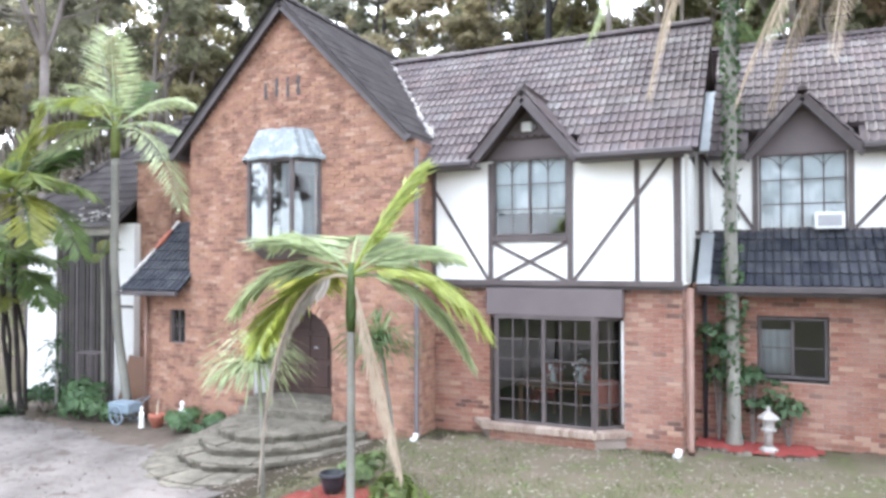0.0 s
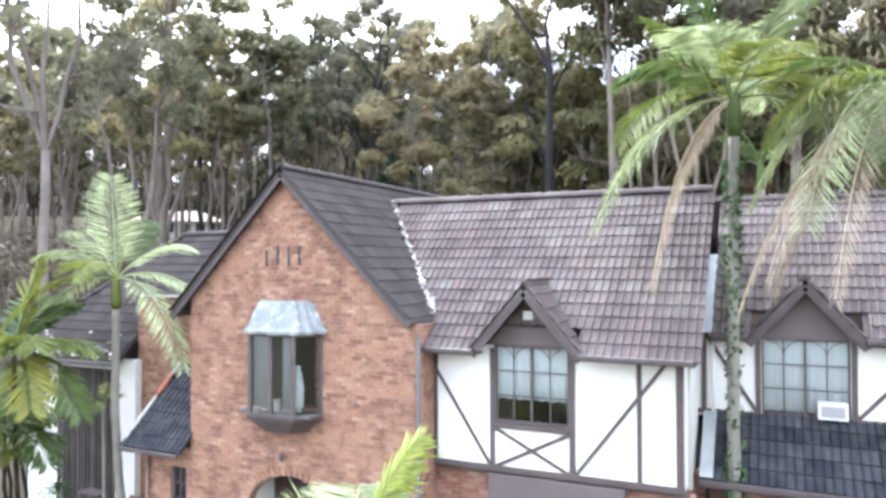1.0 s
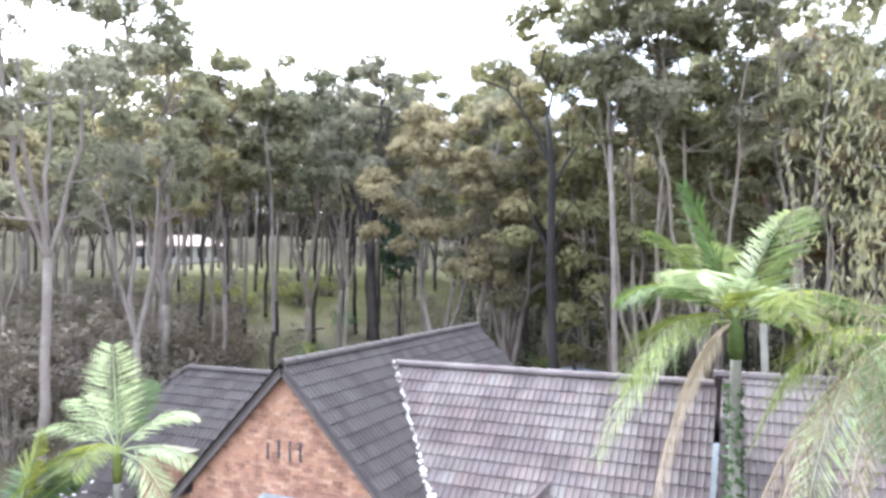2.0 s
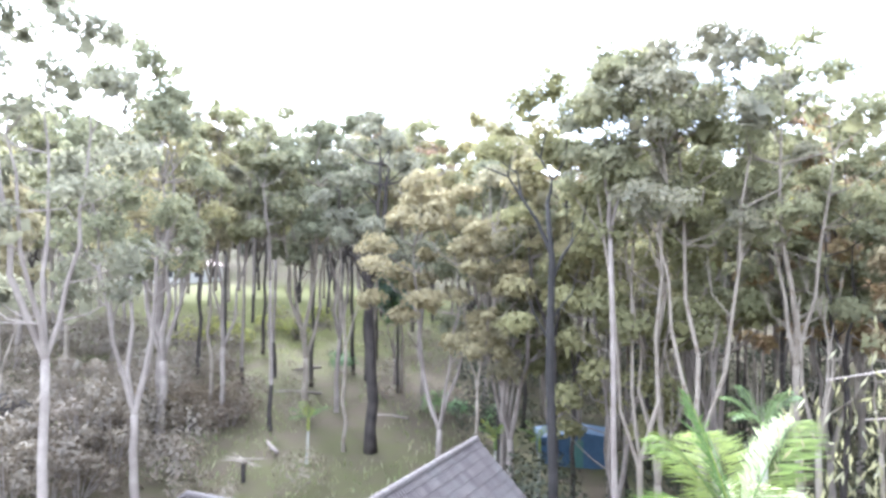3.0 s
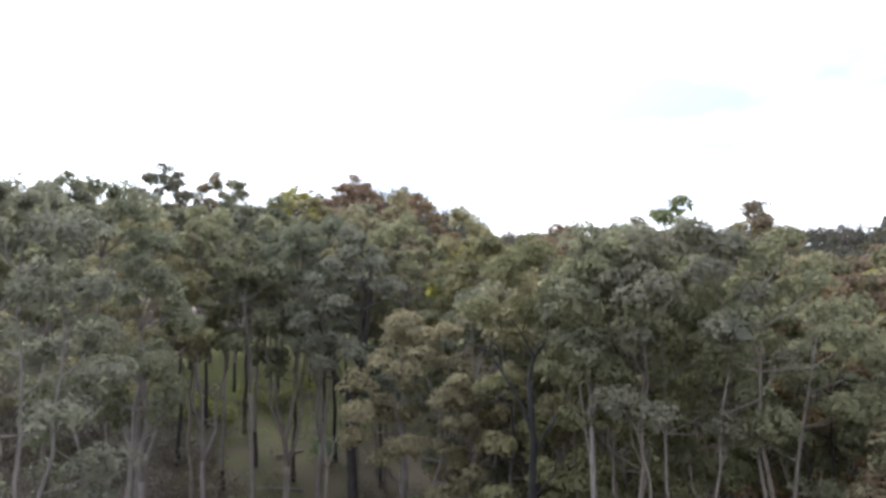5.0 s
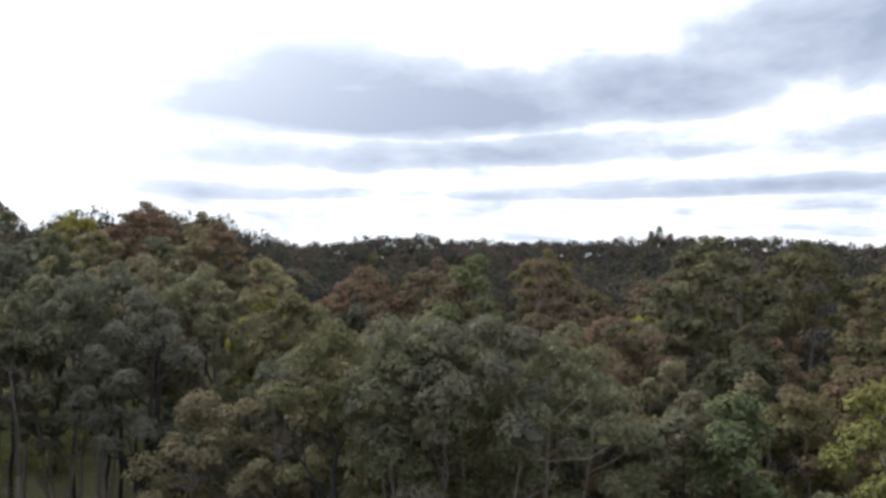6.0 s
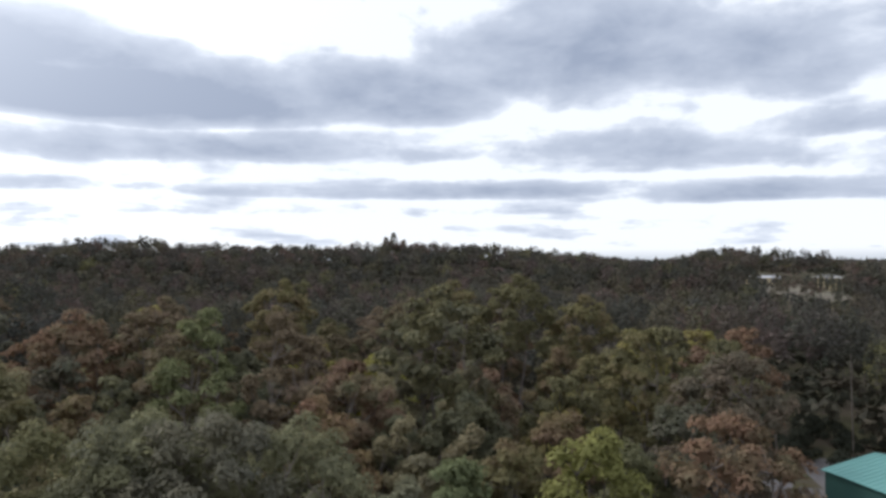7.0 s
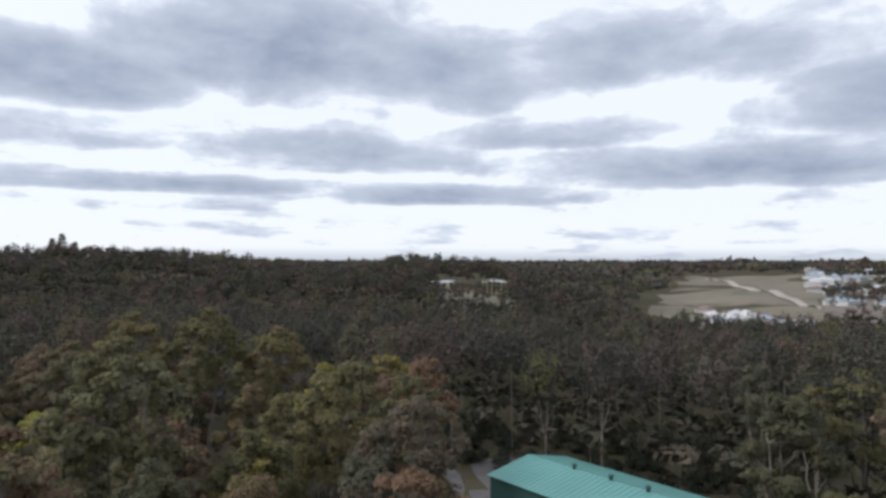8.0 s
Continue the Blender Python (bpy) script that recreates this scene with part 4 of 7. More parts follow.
part("oriel_room", Geo().box((-4.2, 1.6, 3.8), (-2.6, 1.7, 5.6)).box((-4.3, -0.2, 3.8), (-4.2, 1.7, 5.6)).box((-2.6, -0.2, 3.8), (-2.5, 1.7, 5.6)).box((-4.3, -0.2, 5.5), (-2.5, 1.7, 5.6)).box((-4.3, -0.9, 3.80), (-2.5, 1.7, 3.85)), M_roomshade, house)
vase = thing("tall_vase", "tall pale vase on the oriel sill", "vase")
part("body", Geo().lathe([(0.07, 0), (0.12, 0.15), (0.13, 0.5), (0.08, 0.8), (0.05, 0.9), (0.07, 0.95)], 14, (-2.98, -0.62, 3.86)), M_statue, vase, smooth=True)
for x in (-3.75, -3.45):
    pot = thing("sill_pot", "small pale pot on the oriel sill", "pot", group="pots on the oriel sill")
    part("body", Geo().lathe([(0.06, 0), (0.09, 0.12), (0.08, 0.22), (0.10, 0.25)], 12, (x, -0.72, 3.86)), M_statue, pot, smooth=True)

for a, b in ((-3.93, -3.56), (-3.20, -2.90)):
    curtain(a, b, 3.92, 5.40, -0.84, "grey-white net curtain in the oriel", 0.0, M_net)
for a, b in ((0.62, 0.72), (3.40, 3.50)):
    curtain(a, b, 0.42, 2.28, 0.50, "narrow white curtain drawn back in the bay", 0.0)
# lean-to at the gable's foot, chimney and link wall
tile_roof("dark tiles of the lean-to", (-7.78, -0.82, 2.74), (1, 0, 0), (0, 1.8, 1.66), [(0, 0), (1.74, 0), (1.74, 2.45), (0, 2.45)], BLACKS)
part("gutter", Geo().box((-7.84, -0.92, 2.62), (-6.02, -0.82, 2.72)), M_fascia, house, bevel=0.02)
part("side_wall", Geo().box((-7.34, -0.2, -0.45), (-7.14, 1.2, 2.7)), M_gmortar, house)
part("verge_pointing", Geo().tube([(-7.76, -0.80, 2.82), (-7.76, -0.2, 3.38), (-7.75, 0.35, 3.88), (-7.76, 0.9, 4.40)], [0.03, 0.05, 0.04, 0.05], 6), M_debris, house)
part("verge_flashing", Geo().tube([(-7.72, 0.12, 3.72), (-7.70, 0.35, 3.94), (-7.70, 0.62, 4.20)], [0.03, 0.075, 0.03], 6), M_terra, house, "lifted red flashing at the lean-to's verge")
window(-6.66, -6.18, 1.5, 2.33, -0.40, 1, (2, 2), M_timber)
masonry("brick chimney", place(0, 1.0), lambda z: (-9.33, -8.12), [], -0.45, 6.0, 0.3, GABLE)
masonry("chimney side", place(-8.12, 1.01, 0, 90), lambda z: (0.0, 0.8), [], -0.45, 6.0, 0.3, GABLE)
part("chimney_core", Geo().box((-9.3, 1.2, -0.4), (-8.4, 1.8, 5.98)), M_gmortar, house)
part("chimney_cap", Geo().box((-9.39, 0.94, 6.0), (-8.06, 1.88, 6.07)), M_stone, house, bevel=0.015)
masonry("pale link wall beside the chimney", place(0, 1.35), lambda z: (-8.2, -6.06), [], -0.2, 5.8, 0.2, GABLE)

# left wing with tall dark doors
for a, b in (((-13.45, 0.8, -0.45), (-12.1, 1.0, 4.4)), ((-9.95, 0.8, -0.45), (-9.2, 1.0, 4.4)), ((-12.1, 0.8, 4.12), (-9.95, 1.0, 4.4)), ((-13.45, 1.0, -0.45), (-13.25, 7.4, 4.4)), ((-13.25, 7.2, -0.45), (-6.1, 7.4, 4.4))):
    part("rendered_wall", Geo().box(a, b), M_white, house, "white rendered wing wall")
for a, b in ((-13.45, -12.12), (-9.93, -9.22)):
    board((a, 0.797, 2.22), (b, 0.797, 2.22), 0.06, 0.02, M_timber, name="band")
for x in (-13.42, -12.1, -9.95):
    part("post", Geo().box((x - 0.04, 0.76, -0.3), (x + 0.04, 0.797, 4.36)), M_timber, house, bevel=0.006)
doors = part("wing_door", Geo().box((-12.06, 0.90, -0.3), (-9.99, 0.96, 4.1)), M_blackpot, house, "tall dark slatted doors")
for i in range(15):
    x = -12.03 + i * 0.136
    part("slat", Geo().box((x, 0.85 + 0.008 * (i % 3), -0.28), (x + 0.105, 0.90, 4.08)), M_slat if i % 4 else M_fascia, doors, bevel=0.006)
tile_roof("grey-brown tiles of the side wing", (0, 0.35, 4.4), (1, 0, 0), (0, 3.65, 3.4), [(-13.9, 0), (-9.36, 0), (-9.36, 1.7), (-6.4, 1.7), (-6.4, 4.988), (-10.6, 4.988)], GREYS)
tile_roof("hip end of the side wing", (-13.9, 0, 4.4), (0, -1, 0), (3.3, 0, 3.4), [(-0.35, 0), (-7.65, 0), (-4.0, 4.74)], GREYS)
tile_roof("rear slope of the side wing", (0, 7.65, 4.4), (-1, 0, 0), (0, -3.65, 3.4), [(13.9, 0), (6.4, 0), (6.4, 4.988), (10.6, 4.988)], GREYS)
ridge((-10.6, 4.0, 7.82), (-6.4, 4.0, 7.82), M_greytile)
ridge((-13.9, 0.35, 4.44), (-10.6, 4.0, 7.84), M_greytile, 0.09)
part("gutter", Geo().box((-13.95, 0.22, 4.28), (-9.36, 0.34, 4.39)), M_fascia, house, bevel=0.02)
mess = Geo()
for i in range(90):
    c = Vector((rv.uniform(-13.6, -9.5), 0.36 + abs(rv.gauss(0, 0.22)), 0))
    c.z = 4.46 + (c.y - 0.35) * 0.93
    mess.box((-0.09, -0.03, -0.012), (0.09, 0.03, 0.012), Matrix.Translation(c) @ Euler((rv.uniform(-.4, .4), rv.uniform(-.3, .3), rv.random() * 3)).to_matrix().to_4x4())
tagged(part("roof_litter", mess, M_debris), "pale dead leaves and bark caught above the gutter", "leaf litter", kind="stuff")

# right wing
masonry("red-brown brick of the recessed wing", place(0, 1.8), lambda z: (4.5, 11.0), [lambda z: (5.64, 6.82) if 1.2 < z < 2.36 else None], -0.3, 2.95, 0.22, WALLS, zone=lambda u, z: 6.6 < u < 9)
for a, b in (((4.5, 2.6, 3.85), (5.68, 2.8, 5.6)), ((7.2, 2.6, 3.85), (11.0, 2.8, 5.6)), ((5.68, 2.6, 3.85), (7.2, 2.8, 3.97))):
    part("rendered_wall", Geo().box(a, b), M_white, house, "white painted render, recessed wing")
for a, b in (((10.8, 1.8, -0.3), (11.0, 8.2, 5.6)), ((4.5, 8.0, -0.3), (11.0, 8.2, 5.6))):
    part("side_wall", Geo().box(a, b), M_mortar, house)
for x in (4.62, 5.62, 7.26, 8.6):
    part("post", Geo().box((x - 0.05, 2.562, 3.92), (x + 0.05, 2.598, 5.55)), M_timber, house, bevel=0.006)
for a, b in ((4.5, 5.6), (7.3, 11.0)):
    board((a, 2.596, 3.95), (b, 2.596, 3.95), 0.09, 0.035, M_timber, name="bottom_rail")
board((4.66, 2.595, 5.50), (5.58, 2.595, 4.0), 0.07, 0.025, M_timber, name="brace")
board((7.32, 2.595, 4.0), (8.55, 2.595, 5.4), 0.07, 0.025, M_timber, name="brace")
window(5.68, 7.2, 3.97, 5.46, 2.60, 2, (2, 3), M_timber, arched=True, rail=0.042)
curtain(5.72, 7.16, 4.02, 5.43, 2.70, "white lace curtain over the full window", 0.02)
part("dormer_gable", Geo().prism([(5.56, 5.45), (7.34, 5.45), (6.45, 6.42)], 2.59, 2.7), M_panel, house, "brown painted dormer gable")
tile_roof("brown tiles of the recessed wing", (0, 2.25, 5.52), (1, 0, 0), (0, 3.15, 2.85), [(4.80, 0), (5.50, 0), (5.50, 0.65), (7.40, 0.65), (7.40, 0), (11.2, 0), (11.2, 4.248), (4.80, 4.248)], TILES, zone=lambda a, b: a < 8.2)
tile_roof("rear slope of the recessed wing", (0, 8.55, 5.52), (-1, 0, 0), (0, -3.15, 2.85), [(-4.6, 0), (-11.2, 0), (-11.2, 4.248), (-4.6, 4.248)], TILES)
ridge((4.6, 5.4, 8.38), (11.2, 5.4, 8.38), M_tiles)
dormer(6.45, 2.24, 6.58, 0.98, 5.48, 3.45, TILES)
for a, b in ((4.78, 5.46), (7.42, 11.2)):
    part("gutter", Geo().box((a, 2.14, 5.42), (b, 2.25, 5.52)), M_fascia, house, bevel=0.02)
    part("fascia", Geo().box((a, 2.26, 5.38), (b, 2.58, 5.44)), M_fascia, house)
tile_roof("glossy black tiles of the skirt roof", (0, 1.38, 2.92), (1, 0, 0), (0, 1.2, 1.0), [(4.86, 0), (11.2, 0), (11.2, 1.56), (4.86, 1.56)], BLACKS, zone=lambda a, b: True)
part("gutter", Geo().box((4.62, 1.26, 2.80), (11.2, 1.38, 2.92)), M_fascia, house, bevel=0.02)
part("fascia", Geo().box((4.62, 1.385, 2.74), (11.2, 1.79, 2.80)), M_fascia, house)
part("flashing", Geo().box((0, 0, 0.0), (0.24, 1.60, 0.025), frame_of((4.62, 1.38, 2.94), (1, 0, 0), (0, 1.2, 1.0))), M_flash, house, "grey metal flashing")
part("flashing", Geo().box((0, 0, 0.0), (0.20, 2.3, 0.03), frame_of((4.62, 2.25, 5.54), (1, 0, 0), (0, 3.15, 2.85))), M_flash, house, "grey metal flashing")
part("end_bargeboard", Geo().prism([(0.0, 5.36), (3.42, 8.42), (3.42, 8.12), (0.2, 5.26)], -0.02, 0.03, place(4.73, 0, 0, 90)), M_fascia, house)
window(5.66, 6.80, 1.22, 2.34, 1.86, 2, (1, 2), M_fascia, rail=0.05)
curtain(5.70, 6.25, 1.28, 2.1, 2.02, "grey net curtain in the lower window", 0.0, M_net)
part("room_lining", Geo().box((4.6, 3.6, 0.0), (10.8, 3.7, 5.4)).box((4.6, 1.9, 0.0), (10.8, 3.6, 0.1)).box((4.6, 2.0, 2.85), (10.8, 3.6, 2.9)).box((4.6, 2.8, 5.56), (10.8, 3.7, 5.62)), M_roomshade, house)

# pipes
for pts, r, mat in (([(-0.26, -0.52, 5.55), (-0.26, -0.52, 0.1), (-0.22, -0.62, 0.03)], 0.042, M_fascia), ([(4.60, 0.42, 2.9), (4.60, 0.42, 0.15), (4.62, 0.34, 0.06)], 0.065, M_copper),
                    ([(4.62, -0.1, 5.22), (4.60, 0.12, 5.1), (4.58, 0.30, 5.0), (4.58, 0.34, 3.0)], 0.04, M_plastic), ([(4.74, 1.7, 2.8), (4.74, 1.7, 0.05)], 0.04, M_blackpot),
                    ([(-7.28, -0.54, 2.64), (-7.28, -0.54, -0.15)], 0.045, M_copper), ([(4.80, 2.5, 5.4), (4.80, 2.5, 3.95)], 0.035, M_plastic)):
    part("downpipe", Geo().tube(pts, r, 10), mat, house, smooth=True)
aircon = thing("air_conditioner", "white box air conditioner set in the window", "air conditioner")
part("case", Geo().box((6.64, 2.40, 3.98), (7.14, 2.66, 4.29)), M_plastic, aircon, bevel=0.015)
part("grille", Geo().box((6.69, 2.392, 4.03), (7.09, 2.40, 4.24)), M_grille, aircon)

# ---- plants ----
def wander(p, q, n, amount, r):
    """A slightly crooked line from p to q."""
    p, q = Vector(p), Vector(q)
    out = []
    for i in range(n + 1):
        t = i / n
        k = amount * math.sin(math.pi * t) if i < n else 0.0
        out.append(p.lerp(q, t) + Vector((r.uniform(-k, k), r.uniform(-k, k), 0)))
    return out


def leaf_cloud(clumps, count, size, g, slim=0.32, flat=0.80, hang=0.75, dome=True):
    """Leaf faces round flattened clumps: arrays of centres and half-axes."""
    c = np.array([p[:3] for p in clumps])
    rad = np.array([p[3] for p in clumps])
    share = rad ** 2 / (rad ** 2).sum()
    idx = g.choice(len(c), count, p=share)
    d = unit(g.normal(size=(count, 3)))
    d[:, 2] = np.where(g.random(count) < 0.82, np.abs(d[:, 2]), d[:, 2])
    rr = 0.56 + 0.54 * g.random(count) ** 0.6
    pos = c[idx] + d * (rr * rad[idx])[:, None] * np.array([1, 1, flat])
    pos[:, 2] -= 0.14 * rad[idx] * (d[:, 0] ** 2 + d[:, 1] ** 2) * rr
    # none inside a neighbouring clump
    deep = np.ones(count)
    for q, r in zip(c, rad):
        deep = np.minimum(deep, np.linalg.norm((pos - q) / np.array([1, 1, flat]), axis=1) / r)
    keep = deep > 0.46
    pos, d, idx = pos[keep], d[keep], idx[keep]
    n = len(pos)
    mid = (c * (rad ** 2)[:, None]).sum(0) / (rad ** 2).sum()
    mid[2] -= 0.35 * (c[:, 2].max() - c[:, 2].min())
    out = unit(pos - mid) * (0.45 if dome else 0.0)
    face = unit(d + out + np.array([0, 0, 0.15]) + g.normal(scale=0.2, size=(n, 3)))
    along = unit(np.cross(face, g.normal(size=(n, 3)) + np.array([0.0, 0.0, 0.01])) + np.array([0, 0, -0.35 * hang]))
    across = np.cross(face, along)
    s = size * g.uniform(0.5, 1.35, n)[:, None]
    return pos, across * s * slim, along * s


def crown_heads(r, base, tall, radius, heads, head):
    """The foliage heads of a crown, (x, y, z, radius) each: two thirds on a lopsided dome, the rest lower down and further in."""
    out, a0, squash = [], r.random() * 6.28, r.uniform(0.78, 1.0)
    high = tall - base - head
    upper = int(heads * 0.66)
    for i in range(heads):
        a = a0 + i * 2.4 + r.uniform(-0.4, 0.4)
        if i < upper:
            k = math.sqrt((i + 0.4) / upper) * r.uniform(0.9, 1.05)
            z = base + 0.4 * head + high * (1.0 - 0.62 * k * k) * r.uniform(0.86, 1.04)
        else:
            k = r.uniform(0.35, 0.95)
            z = base + 0.4 * head + high * r.uniform(0.0, 0.45) * (1.2 - 0.5 * k)
        rho = k * max(0.1, radius - 0.6 * head)
        out.append((math.cos(a) * rho, math.sin(a) * rho * squash, z, head * r.uniform(0.75, 1.2)))
    return out


def tufts(heads, g, n=5):
    """Smaller clumps on the upper side of each head."""
    out = []
    for x, y, z, q in heads:
        d = unit(g.normal(size=(n, 3)) + np.array([0, 0, 0.55]))
        d[:, 2] = np.abs(d[:, 2]) * 0.8 - 0.12
        k = q * g.uniform(0.4, 0.72, n)
        out += [(x + d[i, 0] * k[i], y + d[i, 1] * k[i], z + d[i, 2] * k[i], q * g.uniform(0.42, 0.66)) for i in range(n)]
    return out


def crown_leaves(heads, count, size, g, slim, n=5, deep=9, hang=0.75):
    """Leaves on the tufts of each head, and larger sprays at all angles within it."""
    pos, across, along = leaf_cloud(tufts(heads, g, n), count, size, g, slim, hang=hang)
    h = np.repeat(np.array(heads), deep, axis=0)
    m = len(h)
    p = h[:, :3] + unit(g.normal(size=(m, 3))) * (h[:, 3] * 0.62 * g.random(m) ** 0.5)[:, None] * np.array([1, 1, 0.7])
    d = unit(g.normal(size=(m, 3)))
    e = unit(np.cross(d, g.normal(size=(m, 3))))
    s = (h[:, 3] * g.uniform(0.22, 0.42, m))[:, None]
    return np.concatenate([pos, p]), np.concatenate([across, d * s * 0.6]), np.concatenate([along, e * s])


def gum_tree(seed, tall, base, radius, girth, bark, count, size, heads=24, head=1.15, fork=0.45, mains=3, leaf=None, label="", slim=0.5, blunt=True, lean=0.0, char=0.0, snag=0):
    """A gum tree: a crooked tapering trunk, main limbs from the fork, boughs to each head of foliage, and leaves on the heads.
    base: the height at which the crown begins; fork: the fork's height as a share of base; char: height of a fire-blackened foot; snag: bare dead boughs."""
    r, g = random.Random(seed), np.random.default_rng(seed)
    top = thing("gum_tree", label or "tall gum tree with a thin grey-green crown", "tree", group="gum trees of the wood")
    wood, crown = Geo(), crown_heads(r, base, tall, radius, heads, head)
    zf = base * fork
    tip = Vector((lean * zf, r.uniform(-0.3, 0.3), zf))
    spine = wander((0, 0, -0.6), tip, 6, 0.05 + 0.011 * zf, r)
    rr = [girth * (1.3 if i == 0 else 1.0 - 0.30 * i / 6) for i in range(7)]
    wood.tube(spine, rr, 9)
    limbs, a0 = [], r.random() * 6.28
    for i in range(mains):
        a = a0 + i * 6.28 / mains + r.uniform(-0.5, 0.5)
        reach = radius * r.uniform(0.22, 0.5)
        end = Vector((tip.x + lean * 2 + math.cos(a) * reach, tip.y + math.sin(a) * reach, base + (tall - base) * r.uniform(0.45, 0.75)))
        pts = []
        for k in range(8):
            t = k / 7
            p = tip.lerp(end, t) + Vector((math.cos(a), math.sin(a), 0)) * reach * 0.30 * math.sin(math.pi * t)
            w = 0.0 if k in (0, 7) else 0.019 * (end - tip).length
            pts.append(p + Vector((r.uniform(-w, w), r.uniform(-w, w), 0)))
        q = girth * (0.66 if i == 0 else 0.52)
        wood.tube(pts, [q * (1 - 0.11 * k) for k in range(8)], 7, cap=False)
        limbs.append((pts, q))
    for i, (x, y, z, q) in enumerate(crown):
        e = Vector((x + lean * zf, y, z))
        pts, w = min(limbs, key=lambda l: (l[0][5] - e).length)
        low_ = [p for p in pts[1:] if p.z < e.z - 0.25 * (e - p).length]
        s = min(low_, key=lambda p: (p - e).length) if low_ else pts[1]
        m = s.lerp(e, 0.5) + Vector((r.uniform(-.3, .3), r.uniform(-.3, .3), -0.10 * (e - s).length))
        wood.tube([s, m, e], [w * 0.36, w * 0.26, 0.02], 5, cap=False)
    for i in range(snag):
        pts, w = limbs[i % mains]
        s, a = pts[r.randint(1, 4)], r.random() * 6.28
        e = s + Vector((math.cos(a), math.sin(a), r.uniform(0.5, 1.5))) * r.uniform(0.8, 0.35 * radius + 1.0)
        m = s.lerp(e, 0.55) + Vector((math.cos(a) * 0.35, math.sin(a) * 0.35, r.uniform(-0.5, -0.1)))
        wood.tube([s, m, e], [w * 0.30, w * 0.20, 0.012], 5, cap=False)
        wood.tube([m, m.lerp(e, 0.6) + Vector((r.uniform(-.5, .5), r.uniform(-.5, .5), 0.6))], [w * 0.2, 0.012], 5, cap=False)
    part("trunk", wood, bark, top, smooth=True)
    if char:
        k = [i for i, p in enumerate(spine) if p.z < char]
        if len(k) > 1:
            part("charred_foot", Geo().tube([spine[i] for i in k], [rr[i] * 1.06 for i in k], 9, cap=False), M_bark_dark, top, "bark blackened by fire", smooth=True)
    if count:
        crown = [(x + lean * zf, y, z, q) for x, y, z, q in crown]
        quads("crown", *crown_leaves(crown, count, size, g, slim), leaf or M_gum, top, blunt)
    return top


def stand(ob, x, y, turn=0.0, k=1.0, z=None):
    m = Matrix.Translation((x, y, float(height(x, y)) if z is None else z)) @ Matrix.Rotation(turn, 4, "Z") @ Matrix.Scale(k, 4)
    ob.matrix_basis = m
    return ob


def leaflets(path, width, n, g, hang, broad=1.0):
    """Leaflets on both sides of a frond's stalk."""
    pts = np.array([tuple(p) for p in path])
    s = np.linspace(0, 1, len(pts))
    t = np.linspace(0.14, 1.0, n)
    pos = np.stack([np.interp(t, s, pts[:, i]) for i in range(3)], 1)
    tan = unit(np.gradient(pos, axis=0))
    side = unit(np.cross(tan, np.array([0, 0, 1.0]) + 0.001))
    ln = width * (np.sin(np.clip(t * 2.6 + 0.35, 0, np.pi)) * 0.75 + 0.25)[:, None]
    C, A, B = [], [], []
    for sg in (1, -1):
        d = unit(side * sg + tan * 0.75 + np.array([0, 0, -hang]) + g.normal(scale=0.10, size=(n, 3)))
        b = d * ln * 0.5 * g.uniform(0.85, 1.1, (n, 1))
        a = unit(np.cross(d, tan) * 0.35 + tan) * 0.013 * broad * (width / 0.5) ** 0.5
        C.append(pos + b)
        A.append(a)
        B.append(b)
    return np.concatenate(C), np.concatenate(A), np.concatenate(B)


def frond(parent, base, turn, rise, length, sag, mat, g, width=0.5, n=46, hang=0.35, dead=False, broad=1.0):
    """One palm leaf: an arching stalk with leaflets."""
    a, e = radians(turn), radians(rise)
    path = []
    for i in range(11):
        t = i / 10
        out = length * t * math.cos(e) * (1 - 0.18 * sag * t)
        up_ = length * (t * math.sin(e) - sag * t * t * 0.62)
        path.append(Vector(base) + Vector((math.cos(a) * out, math.sin(a) * out, up_)))
    f = quads("frond", *leaflets(path, width, n, g, hang, broad), mat, parent)
    part("stalk", Geo().tube(path, [0.022 * (1 - 0.8 * i / 10) + 0.003 for i in range(11)], 5), M_deadfrond if dead else mat, f)
    return f


def palm(trunk, radius, fronds, label, seed, mat=None, width=0.5, n=46, shaft=True, bark=None, broad=1.0):
    g = np.random.default_rng(seed)
    top = thing("palm_tree", label, "palm tree", at=trunk[0], group="palms round the house")
    o = Vector(trunk[0])
    pts = [Vector(p) - o for p in trunk]
    fine = [pts[0] + Vector((0, 0, -0.3))]
    for p, q in zip(pts, pts[1:]):
        k = max(1, int((q - p).length / 0.28))
        fine += [p.lerp(q, i / k) for i in range(k)]
    fine.append(pts[-1])
    rr = [radius * (1.35 if i < 2 else 1.0) * (1.0 - 0.22 * i / len(fine)) * (1.06 if i % 2 else 0.98) for i in range(len(fine))]
    part("trunk", Geo().tube(fine, rr, 10), bark or M_palmtrunk, top, smooth=True)
    head = pts[-1]
    if shaft:
        part("crownshaft", Geo().lathe([(radius * 0.9, -0.1), (radius * 1.15, 0.1), (radius * 0.95, 0.5), (radius * 0.5, 0.8)], 10, tuple(head)), M_palm, top, smooth=True)
        head = head + Vector((0, 0, 0.62))
    for spec in fronds:
        turn, rise, length, sag, kind = spec
        frond(top, head, turn, rise, length, sag, {"g": mat or M_palm, "p": M_frondpale, "y": M_frondyellow, "w": M_frondwhite, "d": M_deadfrond}[kind], g, width * (0.6 if kind == "d" else 0.5 if kind == "w" else 1.0), n, 1.2 if kind in "dw" else 0.35, kind in "dw", broad * (2.2 if kind == "w" else 1.0))
    return top


